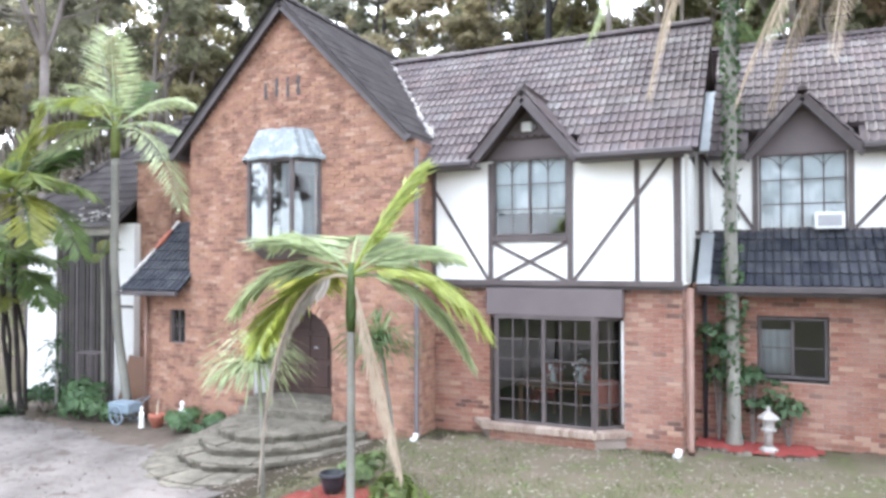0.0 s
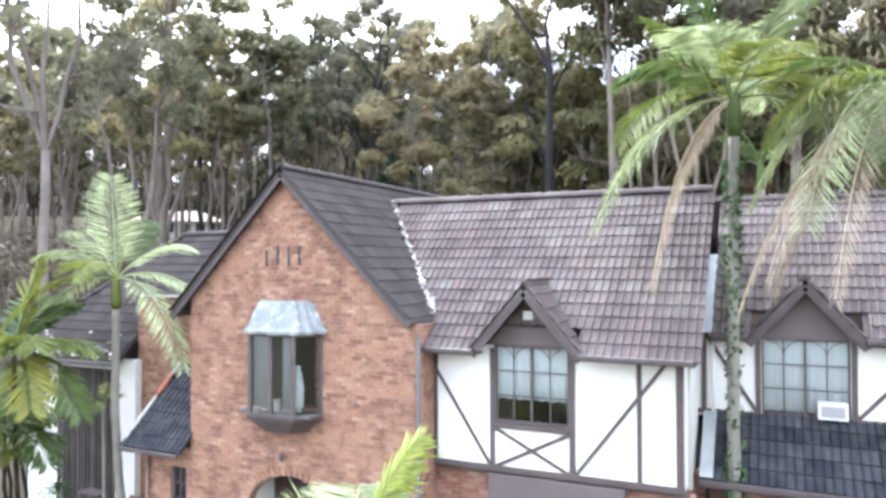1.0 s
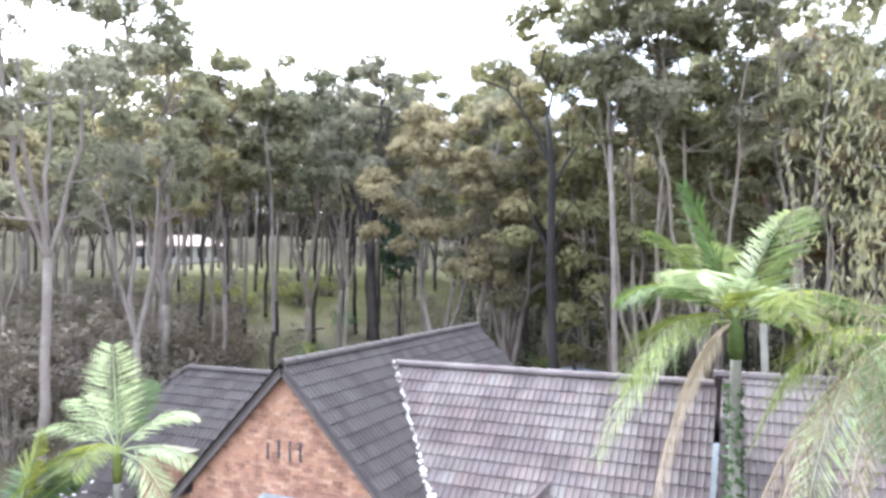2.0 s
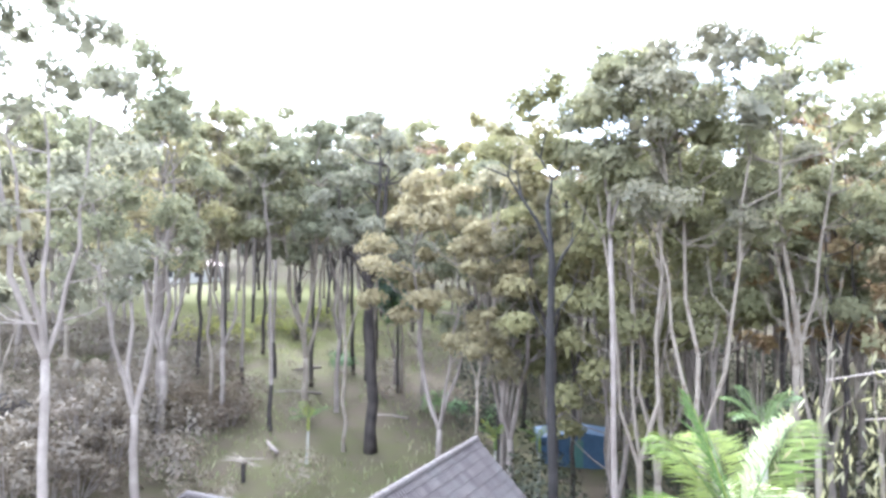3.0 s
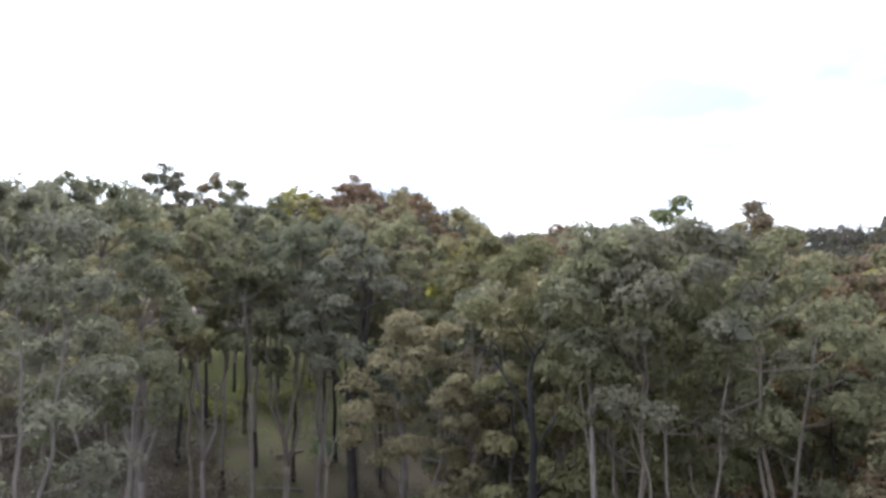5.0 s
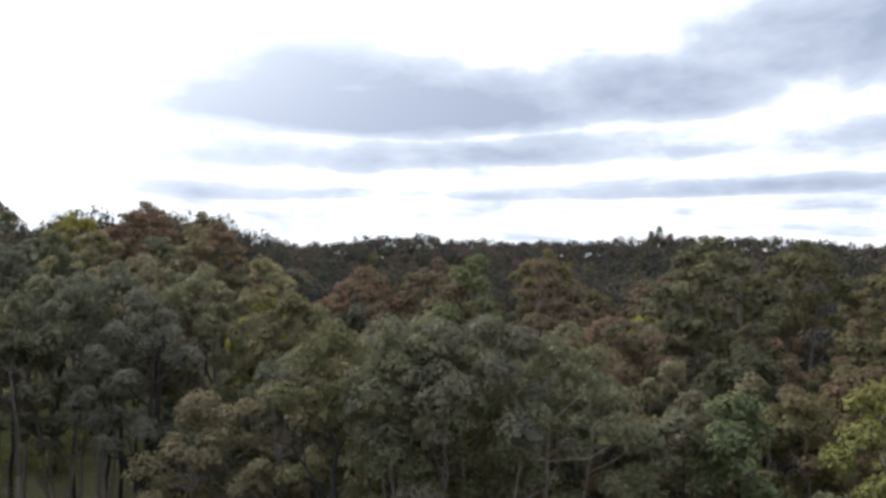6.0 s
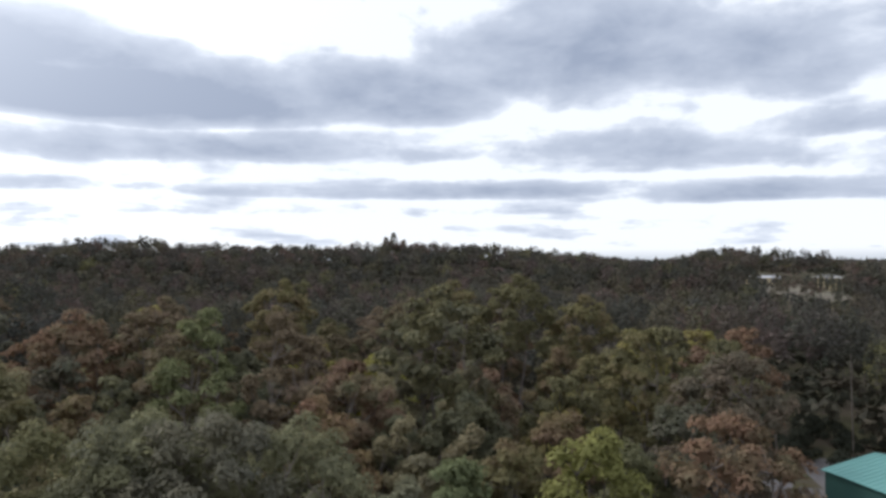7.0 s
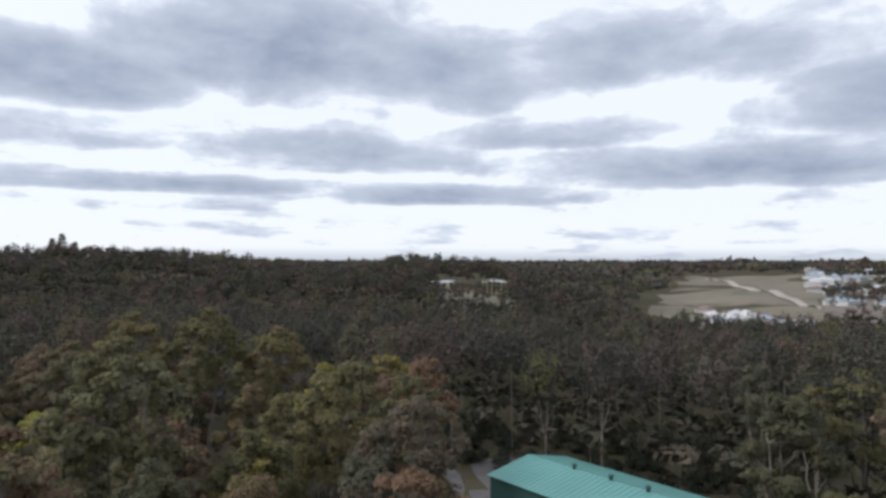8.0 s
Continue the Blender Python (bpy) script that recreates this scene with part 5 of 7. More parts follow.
def tuft_plant(x, y, z, stem_h, n, length, label, mat, seed, name="cordyline", wide=0.022, stem_to=None):
    """A thin stem with a head of strap leaves."""
    g = np.random.default_rng(seed)
    top = thing(name, label, "plant", at=(x, y, z), group="strap-leaved plants")
    end = Vector(stem_to) - Vector((x, y, z)) if stem_to else Vector((0, 0, stem_h))
    if stem_h > 0.1 or stem_to:
        part("stem", Geo().tube([(0, 0, -0.1), tuple(end * 0.5 + Vector((0.03, 0, 0))), tuple(end)], [0.035, 0.028, 0.03], 7), M_palmtrunk, top, smooth=True)
    d = unit(np.c_[g.normal(size=(n, 2)), g.uniform(-0.25, 1.0, n)])
    L = length * g.uniform(0.7, 1.1, n)[:, None]
    C, A, B = [], [], []
    p = np.tile(np.array(tuple(end)), (n, 1))
    for k, bend in ((0, 0.0), (1, 0.45), (2, 1.1)):
        dd = unit(d + np.array([0, 0, -bend]))
        b = dd * L / 6
        C.append(p + b)
        B.append(b * 1.12)
        A.append(unit(np.cross(dd, np.array([0.1, 0.2, 1.0]))) * wide * (1.15, 1.0, 0.7)[k])
        p = p + 2 * b
    quads("leaf_head", np.concatenate(C), np.concatenate(A), np.concatenate(B), mat, top)
    return top


def shrub(x, y, r, h, count, mat, label, seed, size=0.09, z=None):
    g, q = np.random.default_rng(seed), random.Random(seed)
    top = thing("shrub", label, "shrub", at=(x, y, float(height(x, y)) if z is None else z), group="garden shrubs")
    clumps, wood = [], Geo()
    for i in range(7):
        a, k = q.random() * 6.28, q.uniform(0.1, 0.75) * r
        e = (math.cos(a) * k, math.sin(a) * k, h * q.uniform(0.4, 0.85))
        clumps.append((*e, r * q.uniform(0.35, 0.6)))
        wood.tube([(0, 0, -0.05), (e[0] * 0.4, e[1] * 0.4, e[2] * 0.5), e], [0.02, 0.015, 0.006], 5, cap=False)
    part("stems", wood, M_bark_mid, top)
    quads("foliage", *leaf_cloud(clumps, count, size, g, slim=0.4, flat=0.8, hang=0.1), mat, top)
    return top

# ---- forecourt and garden ----
sheet("driveway", [(-22, -17), (-0.4, -17), (-0.9, -7.5), (-1.6, -4.4), (-3.6, -2.6), (-5.2, -2.0), (-5.6, -2.2), (-6.6, -2.2), (-8.2, -1.7), (-10.2, -1.4), (-13.0, -1.0), (-22, -1.3)], 0.035, M_gravel, "pale gravel drive strewn with leaves", "driveway")
sheet("mulch_bed", [(4.62, 0.95), (5.3, 0.8), (6.4, 0.95), (6.75, 1.3), (6.6, 1.78), (4.6, 1.78)], 0.05, M_mulch, "raised bed of red bark mulch", "garden bed", 0.15)
sheet("garden_bed", [(-0.4, -4.6), (0.9, -4.8), (1.0, -3.5), (-0.3, -3.3)], 0.03, M_mulch, "small bed of red mulch under the palm", "garden bed", 0.15)

sheet("planting_bed", [(-13.6, -1.0), (-10.2, -1.45), (-8.2, -1.75), (-6.6, -2.2), (-5.3, -2.3), (-5.0, -1.4), (-4.9, -0.5), (-7.4, -0.5), (-9.2, 0.75), (-13.6, 0.75)], 0.035, M_litter, "dark planting bed with leaf litter", "garden bed", 0.25)

sheet("lawn", [(-0.6, -0.5), (-0.9, -3.0), (-1.0, -6.5), (10.5, -6.5), (10.5, 1.75), (4.6, 1.75), (4.55, 0.25), (0.2, 0.25), (0.2, -0.5)], 0.012, M_lawn, "patchy lawn of green and dry grass", "lawn", 0.3)
# round entrance steps of laid stone
CX, CY = -3.05, -0.46


def step(rx, ry, z0, z1, wob=0.03, n=34, seed=1):
    r = random.Random(seed)
    g = Geo()
    rim = []
    for i in range(n + 1):
        a = radians(-180 + 180 * i / n)
        k = 1.0 + r.uniform(-wob, wob) / rx
        rim.append((CX + k * rx * math.cos(a), CY + k * ry * math.sin(a)))
    m = len(rim)
    for z, s in ((z0, 0.985), (z1 - 0.06, 0.98), (z1 - 0.055, 1.0), (z1 - 0.012, 1.0), (z1, 0.988)):
        g.v += [(CX + (x - CX) * s, CY + (y - CY) * s, z + (r.uniform(-0.006, 0.006) if z == z1 else 0)) for x, y in rim]
    for k in range(4):
        g.f += [(k * m + i, k * m + i + 1, (k + 1) * m + i + 1, (k + 1) * m + i) for i in range(m - 1)]
    g.f.append(tuple(range(4 * m, 5 * m)))
    return g


steps = thing("entrance_steps", "four curved steps of weathered grey stone", "steps")
TREADS = ((2.30, 3.38, -0.5, -0.27), (1.95, 2.66, -0.28, -0.13), (1.66, 2.18, -0.14, 0.01), (1.36, 1.74, 0.0, 0.16))
for i, (rx, ry, z0, z1) in enumerate(TREADS):
    tread = part("step", step(rx, ry, z0, z1, wob=0.10 if i == 0 else 0.055, seed=i), M_stone, steps)
    r = random.Random(30 + i)
    a = -176.0
    inner = (TREADS[i + 1][0], TREADS[i + 1][1]) if i < 3 else (0.55, 0.7)
    while a < -6:
        w = min(r.uniform(13, 24), -4 - a)
        vs = []
        for u, v in ((inner[0] + 0.02, inner[1] + 0.02), (rx - 0.02 + r.uniform(-0.02, 0.02), ry - 0.02 + r.uniform(-0.02, 0.02))):
            for t in (a + 0.4, a + w / 2, a + w - 0.4):
                vs.append((CX + u * math.cos(radians(t)), CY + v * math.sin(radians(t))))
        h = z1 + r.uniform(0.008, 0.030)
        g = Geo().add([(x, y, z1 - 0.035) for x, y in vs] + [(x, y, h + r.uniform(-0.006, 0.006)) for x, y in vs], [(6, 7, 10, 9), (7, 8, 11, 10), (3, 4, 10, 9), (4, 5, 11, 10), (0, 3, 9, 6), (2, 8, 11, 5), (0, 6, 7, 1), (1, 7, 8, 2)])
        part("paving_stone", g, M_stone, tread)
        a += w
part("porch_step", Geo().box((-4.40, -0.72, 0.14), (-2.22, -0.44, 0.32)), M_stone, steps, bevel=0.02)
part("porch_floor", Geo().box((-4.42, -0.47, 0.30), (-2.2, 1.0, 0.475)), M_stone, house)

# statues, pots and other clutter
def statue(x, y, k, name="garden_statue", label="small white cement garden figure"):
    prof = [(0.11, 0), (0.12, 0.06), (0.09, 0.08), (0.085, 0.2), (0.10, 0.34), (0.075, 0.46), (0.10, 0.58), (0.07, 0.66), (0.035, 0.69), (0.06, 0.74), (0.065, 0.80), (0.03, 0.86)]
    g = Geo().lathe([(a * k, b * k) for a, b in prof], 14)
    g.tube([(0.09 * k, 0, 0.6 * k), (0.13 * k, -0.05 * k, 0.45 * k), (0.05 * k, -0.1 * k, 0.4 * k)], 0.03 * k, 6)
    ob = part(name, g, M_statue, smooth=True)
    ob.location = (x, y, float(height(x, y)))
    return tagged(ob, label, "statue")


statue(-5.80, -0.90, 0.78)
statue(-6.85, -1.05, 0.58, label="small white cement figure beside a red pot")
pot = thing("terracotta_pot", "red terracotta pot at the foot of the wall", "pot", at=(-6.55, -0.9, -0.30))
part("body", Geo().lathe([(0.10, 0), (0.16, 0.22), (0.17, 0.24), (0.17, 0.30), (0.14, 0.30), (0.13, 0.25)], 16), M_terra, pot, smooth=True)
part("plant", Geo().tube([(0, 0, 0.2), (0.03, 0, 0.5), (0.02, 0.03, 0.62)], [0.03, 0.02, 0.01], 6), M_deadfrond, pot)
bpot = thing("black_pot", "glazed black plant pot", "pot", at=(0.1, -3.9, 0.0))
part("body", Geo().lathe([(0.12, 0), (0.17, 0.2), (0.18, 0.26), (0.20, 0.27), (0.20, 0.31), (0.16, 0.31), (0.15, 0.25)], 16), M_blackpot, bpot, smooth=True)
cart = thing("garden_cart", "pale blue two-wheeled ornamental garden cart", "cart", at=(-7.6, -0.85, -0.30))
part("tray", Geo().box((-0.32, -0.2, 0.24), (0.32, 0.2, 0.48)), M_palecart, cart, bevel=0.03)
for y in (-0.24, 0.24):
    wheel = part("wheel", Geo().tube([(0.2 * math.cos(t), y, 0.2 + 0.2 * math.sin(t)) for t in (2 * math.pi * i / 18 for i in range(19))], 0.018, 6), M_palecart, cart, smooth=True)
    for i in range(6):
        t = math.pi * i / 3
        part("spoke", Geo().tube([(0, y, 0.2), (0.2 * math.cos(t), y, 0.2 + 0.2 * math.sin(t))], 0.009, 5), M_palecart, wheel)
part("handle", Geo().tube([(0.3, -0.15, 0.4), (0.62, -0.15, 0.62), (0.62, 0.15, 0.62), (0.3, 0.15, 0.4)], 0.014, 6), M_palecart, cart)
lan = thing("stone_lantern", "pale stone garden lantern in the mulch bed", "lantern", at=(5.82, 1.12, 0.04))
part("foot", Geo().lathe([(0.15, 0), (0.15, 0.05), (0.10, 0.09)], 6), M_lantern, lan)
part("post", Geo().lathe([(0.075, 0.09), (0.065, 0.30), (0.085, 0.36)], 10), M_lantern, lan, smooth=True)
part("light_box", Geo().lathe([(0.13, 0.36), (0.13, 0.40), (0.095, 0.41), (0.095, 0.56), (0.11, 0.57)], 6), M_lantern, lan)
part("cap", Geo().lathe([(0.18, 0.57), (0.17, 0.60), (0.06, 0.69), (0.03, 0.72), (0.035, 0.76), (0.01, 0.79)], 6), M_lantern, lan)
for i, (x, y, s) in enumerate(((4.42, 0.22, 0.10), (-0.2, -0.66, 0.08))):
    spout = part("pipe_shoe", Geo().tube([(x, y, 0.14), (x, y - 0.03, 0.05), (x - 0.04, y - 0.12, 0.03)], s * 0.6, 8), M_plastic, smooth=True)
    tagged(spout, "white plastic downpipe shoe at the wall foot", "pipe")
edge_r = random.Random(9)
for i in range(16):
    x = 4.7 + i * 0.13
    y = 0.9 + 0.1 * math.sin(i) - 0.05
    s = edge_r.uniform(0.05, 0.10)
    g = Geo().lathe([(s * 0.7, -0.03), (s, 0.01), (s * 0.8, s * 0.6), (s * 0.3, s * 0.8)], 7)
    st = part("edging_stone", g, M_stone)
    st.location = (x, y, 0.0)
    st.rotation_euler = (0, 0, i)
    tagged(st, "small grey edging stone of the mulch bed", "stone", group="bed edging stones")

# dining table and chairs seen through the bay
table = thing("dining_table", "dark wooden dining table behind the bay window", "table", at=(2.0, 1.75, 0.12))
part("tabletop", Geo().box((-0.9, -0.5, 0.71), (0.9, 0.5, 0.75)), M_table, table, bevel=0.01)
for x in (-0.8, 0.8):
    for y in (-0.42, 0.42):
        part("leg", Geo().box((x - 0.04, y - 0.04, 0), (x + 0.04, y + 0.04, 0.71)), M_table, table, bevel=0.006)


def dining_chair():
    c = thing("dining_chair", "dining chair with a red padded back", "chair", group="chairs round the table")
    part("seat", Geo().box((-0.23, -0.23, 0.43), (0.23, 0.23, 0.49)), M_chair, c, bevel=0.02)
    part("backrest", Geo().box((-0.23, 0.20, 0.52), (0.23, 0.25, 1.0)), M_chair, c, bevel=0.03)
    for x in (-0.2, 0.2):
        for y in (-0.2, 0.21):
            part("leg", Geo().box((x - 0.02, y - 0.02, 0), (x + 0.02, y + 0.02, 0.43)), M_table, c)
    return c


chair = dining_chair()
chair.matrix_basis = place(2.95, 1.25, 0.12, 200)
copy_thing(chair, place(1.45, 2.5, 0.12, -5))
copy_thing(chair, place(2.35, 2.5, 0.12, 10))
for x, y, k in ((1.75, 1.8, 1.0), (2.3, 1.9, 1.15)):
    fl = thing("flower_vase", "white flowers in a small vase on the table", "vase", at=(x, y, 0.87), group="vases on the table")
    part("vase", Geo().lathe([(0.05, 0), (0.07, 0.08), (0.04, 0.18), (0.05, 0.2)], 10), M_statue, fl, smooth=True)
    gg = np.random.default_rng(int(x * 100))
    c = gg.normal(scale=0.07, size=(60, 3)) * k + np.array([0, 0, 0.30])
    quads("flowers", c, unit(gg.normal(size=(60, 3))) * 0.03, unit(gg.normal(size=(60, 3))) * 0.03, M_curtain, fl)

# palms and garden plants
R, L, T, A = 25, 205, -65, 115        # headings: to the right, left, towards and away from the forecourt
palm([(0.88, -4.66, 0.0), (0.88, -4.64, 1.4), (0.90, -4.68, 2.55)], 0.062,
     [(R + 8, 64, 2.1, 0.35, "y"), (L - 6, 50, 1.9, 0.8, "p"), (L + 8, 30, 2.1, 1.10, "p"), (L - 14, 12, 1.7, 1.2, "y"), (R - 5, 22, 2.35, 1.05, "y"), (R + 20, 38, 2.0, 0.75, "p"), (R + 4, 10, 2.0, 1.15, "p"), (A, 50, 1.7, 0.7, "p"), (A + 35, 30, 1.5, 0.9, "y"), (L + 12, 12, 2.05, 2.35, "w"), (R - 10, -72, 2.3, 0.25, "d")],
     "slender young palm with yellow-green arching fronds", 11, width=0.95, n=96, broad=1.5)
palm([(5.25, 1.45, 0.0), (5.22, 1.46, 4.0), (5.24, 1.5, 7.5), (5.28, 1.55, 9.35)], 0.125,
     [(a, e, 3.4, s, k) for a, e, s, k in ((R, 38, 0.9, "g"), (L, 42, 0.9, "g"), (L + 22, 20, 1.05, "g"), (L - 30, 60, 0.6, "g"), (A, 55, 0.6, "g"), (A - 40, 40, 0.9, "p"), (R + 15, 66, 0.5, "g"), (T, 40, 0.9, "g"), (T + 45, 25, 1.1, "g"), (L + 50, 48, 0.8, "p"), (R - 15, 10, 1.15, "g"), (L + 5, 2, 1.2, "p"), (L - 12, 74, 0.35, "g"))] + [(L + 12, -20, 2.6, 1.7, "d"), (L - 5, -35, 2.8, 1.5, "d")],
     "tall palm with an ivy-covered trunk beside the wall", 12, width=1.05, n=100)
palm([(7.75, 1.25, 0.0), (7.9, 1.0, 5.0), (7.8, 0.9, 9.2)], 0.12,
     [(a, e, 3.0, s, k) for a, e, s, k in ((L, 25, 1.2, "g"), (L + 25, 5, 1.4, "p"), (L - 25, 12, 1.35, "p"), (A, 40, 1.0, "g"), (R, 40, 1.0, "g"), (T, 30, 1.1, "g"), (L - 50, 45, 0.9, "g"), (L + 55, 20, 1.3, "g"))] + [(L + 10, -15, 3.2, 1.2, "d"), (L - 15, -25, 3.4, 1.1, "d"), (L + 35, -20, 3.0, 1.3, "d"), (A + 30, -25, 3.2, 1.1, "d")],
     "tall palm with drooping pale dead fronds", 13, width=1.0, n=90)
palm([(-8.05, -0.35, -0.15), (-8.35, -0.4, 1.6), (-8.4, -0.5, 3.4), (-8.25, -0.62, 5.95)], 0.105,
     [(a, e, 3.0, s, k) for a, e, s, k in ((R, 20, 1.0, "p"), (R + 25, 48, 0.8, "p"), (L, 44, 0.85, "p"), (L + 20, 18, 1.05, "g"), (L - 30, 56, 0.7, "p"), (A, 60, 0.6, "g"), (A + 40, 80, 0.25, "p"), (T, 35, 0.9, "g"), (R - 30, 5, 1.2, "p"), (L - 8, 8, 1.1, "p"))],
     "curved slender palm in front of the side wing", 14, width=0.8, n=80)
palm([(-9.2, -0.1, -0.1), (-9.05, -0.25, 1.8), (-9.0, -0.35, 3.5)], 0.05, [(L, 25, 1.3, 0.8, "g"), (R, 50, 0.8, 0.8, "g"), (A, 60, 0.9, 0.6, "g"), (T, 30, 0.7, 1.0, "g")], "thin young palm with few fronds", 15, width=0.35, n=32, shaft=False)
palm([(-10.6, -1.3, -0.2), (-10.4, -1.6, 2.4), (-9.9, -2.0, 4.9)], 0.06,
     [(a, e, 2.5, s, "g") for a, e, s in ((R, 30, 0.8), (R + 40, 78, 0.2), (R - 45, 40, 0.9), (R + 20, 55, 0.6), (L, 35, 0.9), (A, 60, 0.6), (T, 30, 0.9), (T + 40, 12, 1.0), (L + 40, 60, 0.5), (R - 20, 5, 1.0))],
     "broad bright green palm at the drive's edge", 16, width=0.95, n=42, shaft=False, broad=2.8, bark=M_bark_dark)
palm([(-10.9, -1.3, -0.2), (-10.8, -1.6, 1.6), (-10.5, -1.8, 3.2)], 0.055,
     [(a, e, 1.9, s, "g") for a, e, s in ((R, 40, 0.9), (R - 25, 12, 1.0), (L, 45, 0.8), (A, 65, 0.5), (T, 20, 1.1), (T + 35, 45, 0.8))],
     "low broad-leaved palm in a clump", 17, width=0.9, n=40, shaft=False, broad=2.8, bark=M_bark_dark)
tuft_plant(-0.75, -4.4, 0.0, 1.7, 240, 1.0, "yucca with a drooping head of green strap leaves", M_frondpale, 21, stem_to=(-1.05, -4.15, 1.85))
tuft_plant(0.75, -3.1, 0.0, 2.0, 200, 0.85, "yucca with a pale head on a thin stem", M_shrub, 22, stem_to=(0.45, -3.15, 2.15))
for i, (x, y, h, n, ln) in enumerate(((-10.3, -0.55, 1.55, 60, 0.6), (-10.22, -0.62, 1.0, 60, 0.6), (-10.42, -0.5, 0.55, 70, 0.65))):
    tuft_plant(x, y, -0.2, h, n, ln, "dark spiky dracaena against the white wall", M_ivy, 23 + i, name="dracaena")
for i, (x, y, n, ln, m, lb) in enumerate(((-10.9, -1.5, 90, 0.75, M_ivy, "dark strap-leaved clump at the drive's edge"), (-11.5, -1.35, 80, 0.8, M_drybush, "dry brown strap-leaved clump under the palms"), (-10.0, -1.15, 80, 0.6, M_drybush, "dry strap-leaved clump beside the shrub"), (-9.55, -0.6, 90, 0.7, M_shrub, "green strap-leaved clump by the doors"))):
    tuft_plant(x, y, -0.25, 0.0, n, ln, lb, m, 223 + i, name="strap_leaf_clump", wide=0.03)
for x, y, tx, ty, h in ((-11.3, -1.1, -11.1, -1.5, 3.0), (-11.0, -0.9, -10.9, -1.2, 2.5)):
    palm([(x, y, -0.25), (x, y, h * 0.5), (tx, ty, h)], 0.05, [(R, 35, 1.5, 0.9, "g"), (L, 40, 1.4, 0.9, "g"), (T, 30, 1.3, 1.0, "g"), (A, 60, 1.3, 0.7, "g")], "slim dark-stemmed palm in the clump", 240 + int(h * 10), width=0.7, n=36, shaft=False, broad=2.4, bark=M_bark_dark)
plank = part("leaning_board", Geo().prism([(-0.45, 0.0), (0.45, 0.0), (0.47, 1.25), (-0.38, 1.32)], -0.012, 0.012), M_table)
plank.matrix_basis = place(-8.72, 0.30, -0.28, 6) @ Matrix.Rotation(radians(-16), 4, "X")
tagged(plank, "weathered brown board leaning against the wall", "board")
rack = thing("metal_rack", "dark metal rack standing by the doors", "rack", at=(-10.05, 0.25, -0.3))
for x in (-0.33, 0.33):
    for y in (-0.15, 0.15):
        part("leg", Geo().tube([(x, y, 0), (x, y, 1.34)], 0.02, 6), M_panel, rack)
for z in (0.5, 1.33):
    part("shelf", Geo().box((-0.36, -0.18, z), (0.36, 0.18, z + 0.03)), M_panel, rack)
for i, (x, y, r, h, c, m, lb) in enumerate(((-9.2, -0.75, 0.75, 0.8, 900, M_shrub, "leafy green shrub at the drive's edge"), (-8.3, -1.0, 0.5, 0.55, 500, M_shrub, "low green shrub at the drive's edge"), (-5.7, -0.95, 0.5, 0.5, 500, M_shrub, "low shrub behind the white figure"),
                                            (-10.9, -0.4, 0.5, 0.6, 500, M_shrub, "shrub under the broad palms"), (-5.0, -0.9, 0.35, 0.4, 300, M_shrub, "small shrub beside the steps"), (0.2, -3.3, 0.4, 0.45, 400, M_shrub, "low shrub under the palm"), (1.3, -4.4, 0.5, 0.5, 400, M_palm, "yellow-green strap shrub in the lawn"),
                                            (6.15, 1.62, 0.5, 1.25, 260, M_ivy, "thin dark creeper on the brick wall"), (5.55, 1.64, 0.35, 1.7, 260, M_ivy, "thin dark creeper round the palm foot"), (4.98, 1.6, 0.4, 2.9, 420, M_ivy, "dark creeper up the wall corner"))):
    shrub(x, y, r, h, c, m, lb, 40 + i)
gi = np.random.default_rng(5)
n = 1500
zz = gi.uniform(0.1, 8.8, n) ** 1.0
aa = gi.uniform(0, 6.28, n)
rr = 0.12 + 0.05 * gi.random(n) + 0.13 * np.exp(-((zz - 2.2) / 0.8) ** 2) * gi.random(n)
keep = gi.random(n) < np.where(zz < 0.9, 0.1, np.where(zz < 3.2, 0.8, np.where(zz < 5.2, 0.25, 0.6)))
pos = np.c_[5.235 + rr * np.cos(aa), 1.47 + rr * np.sin(aa), zz][keep]
k = len(pos)
tagged(quads("trunk_ivy", pos, unit(gi.normal(size=(k, 3))) * 0.05, unit(gi.normal(size=(k, 3)) + [0, 0, -0.6]) * 0.07, M_ivy), "dark ivy leaves climbing the palm trunk", "ivy", kind="stuff")
# lawn blades and fallen leaves
n = 16000
xy = np.c_[gi.uniform(-0.8, 9.5, n), gi.uniform(-6.0, 0.2, n)]
ok = np.array([noise.noise((a * 0.55, b * 0.55, 1.0)) + 0.35 * noise.noise((a * 2, b * 2, 4.0)) > -0.12 for a, b in xy])
xy = xy[ok]
hh = gi.uniform(0.02, 0.06, len(xy))
c = np.c_[xy, hh * 0.8]
tagged(quads("lawn_grass", c, unit(gi.normal(size=(len(xy), 3)) * [1, 1, 0.1]) * 0.006, np.c_[gi.normal(scale=0.02, size=(len(xy), 2)), hh], M_grass), "short patchy lawn grass", "grass", kind="stuff")
n = 11000
xy = np.c_[gi.uniform(-14, 10, n), gi.uniform(-9, 0.3, n)]
c = np.c_[xy, height(xy[:, 0], xy[:, 1]) + 0.022]
tagged(quads("fallen_leaves", c, unit(gi.normal(size=(n, 3)) * [1, 1, 0.12]) * 0.014, unit(gi.normal(size=(n, 3)) * [1, 1, 0.12]) * 0.045, M_frondwhite), "fallen pale gum leaves", "leaf litter", kind="stuff")

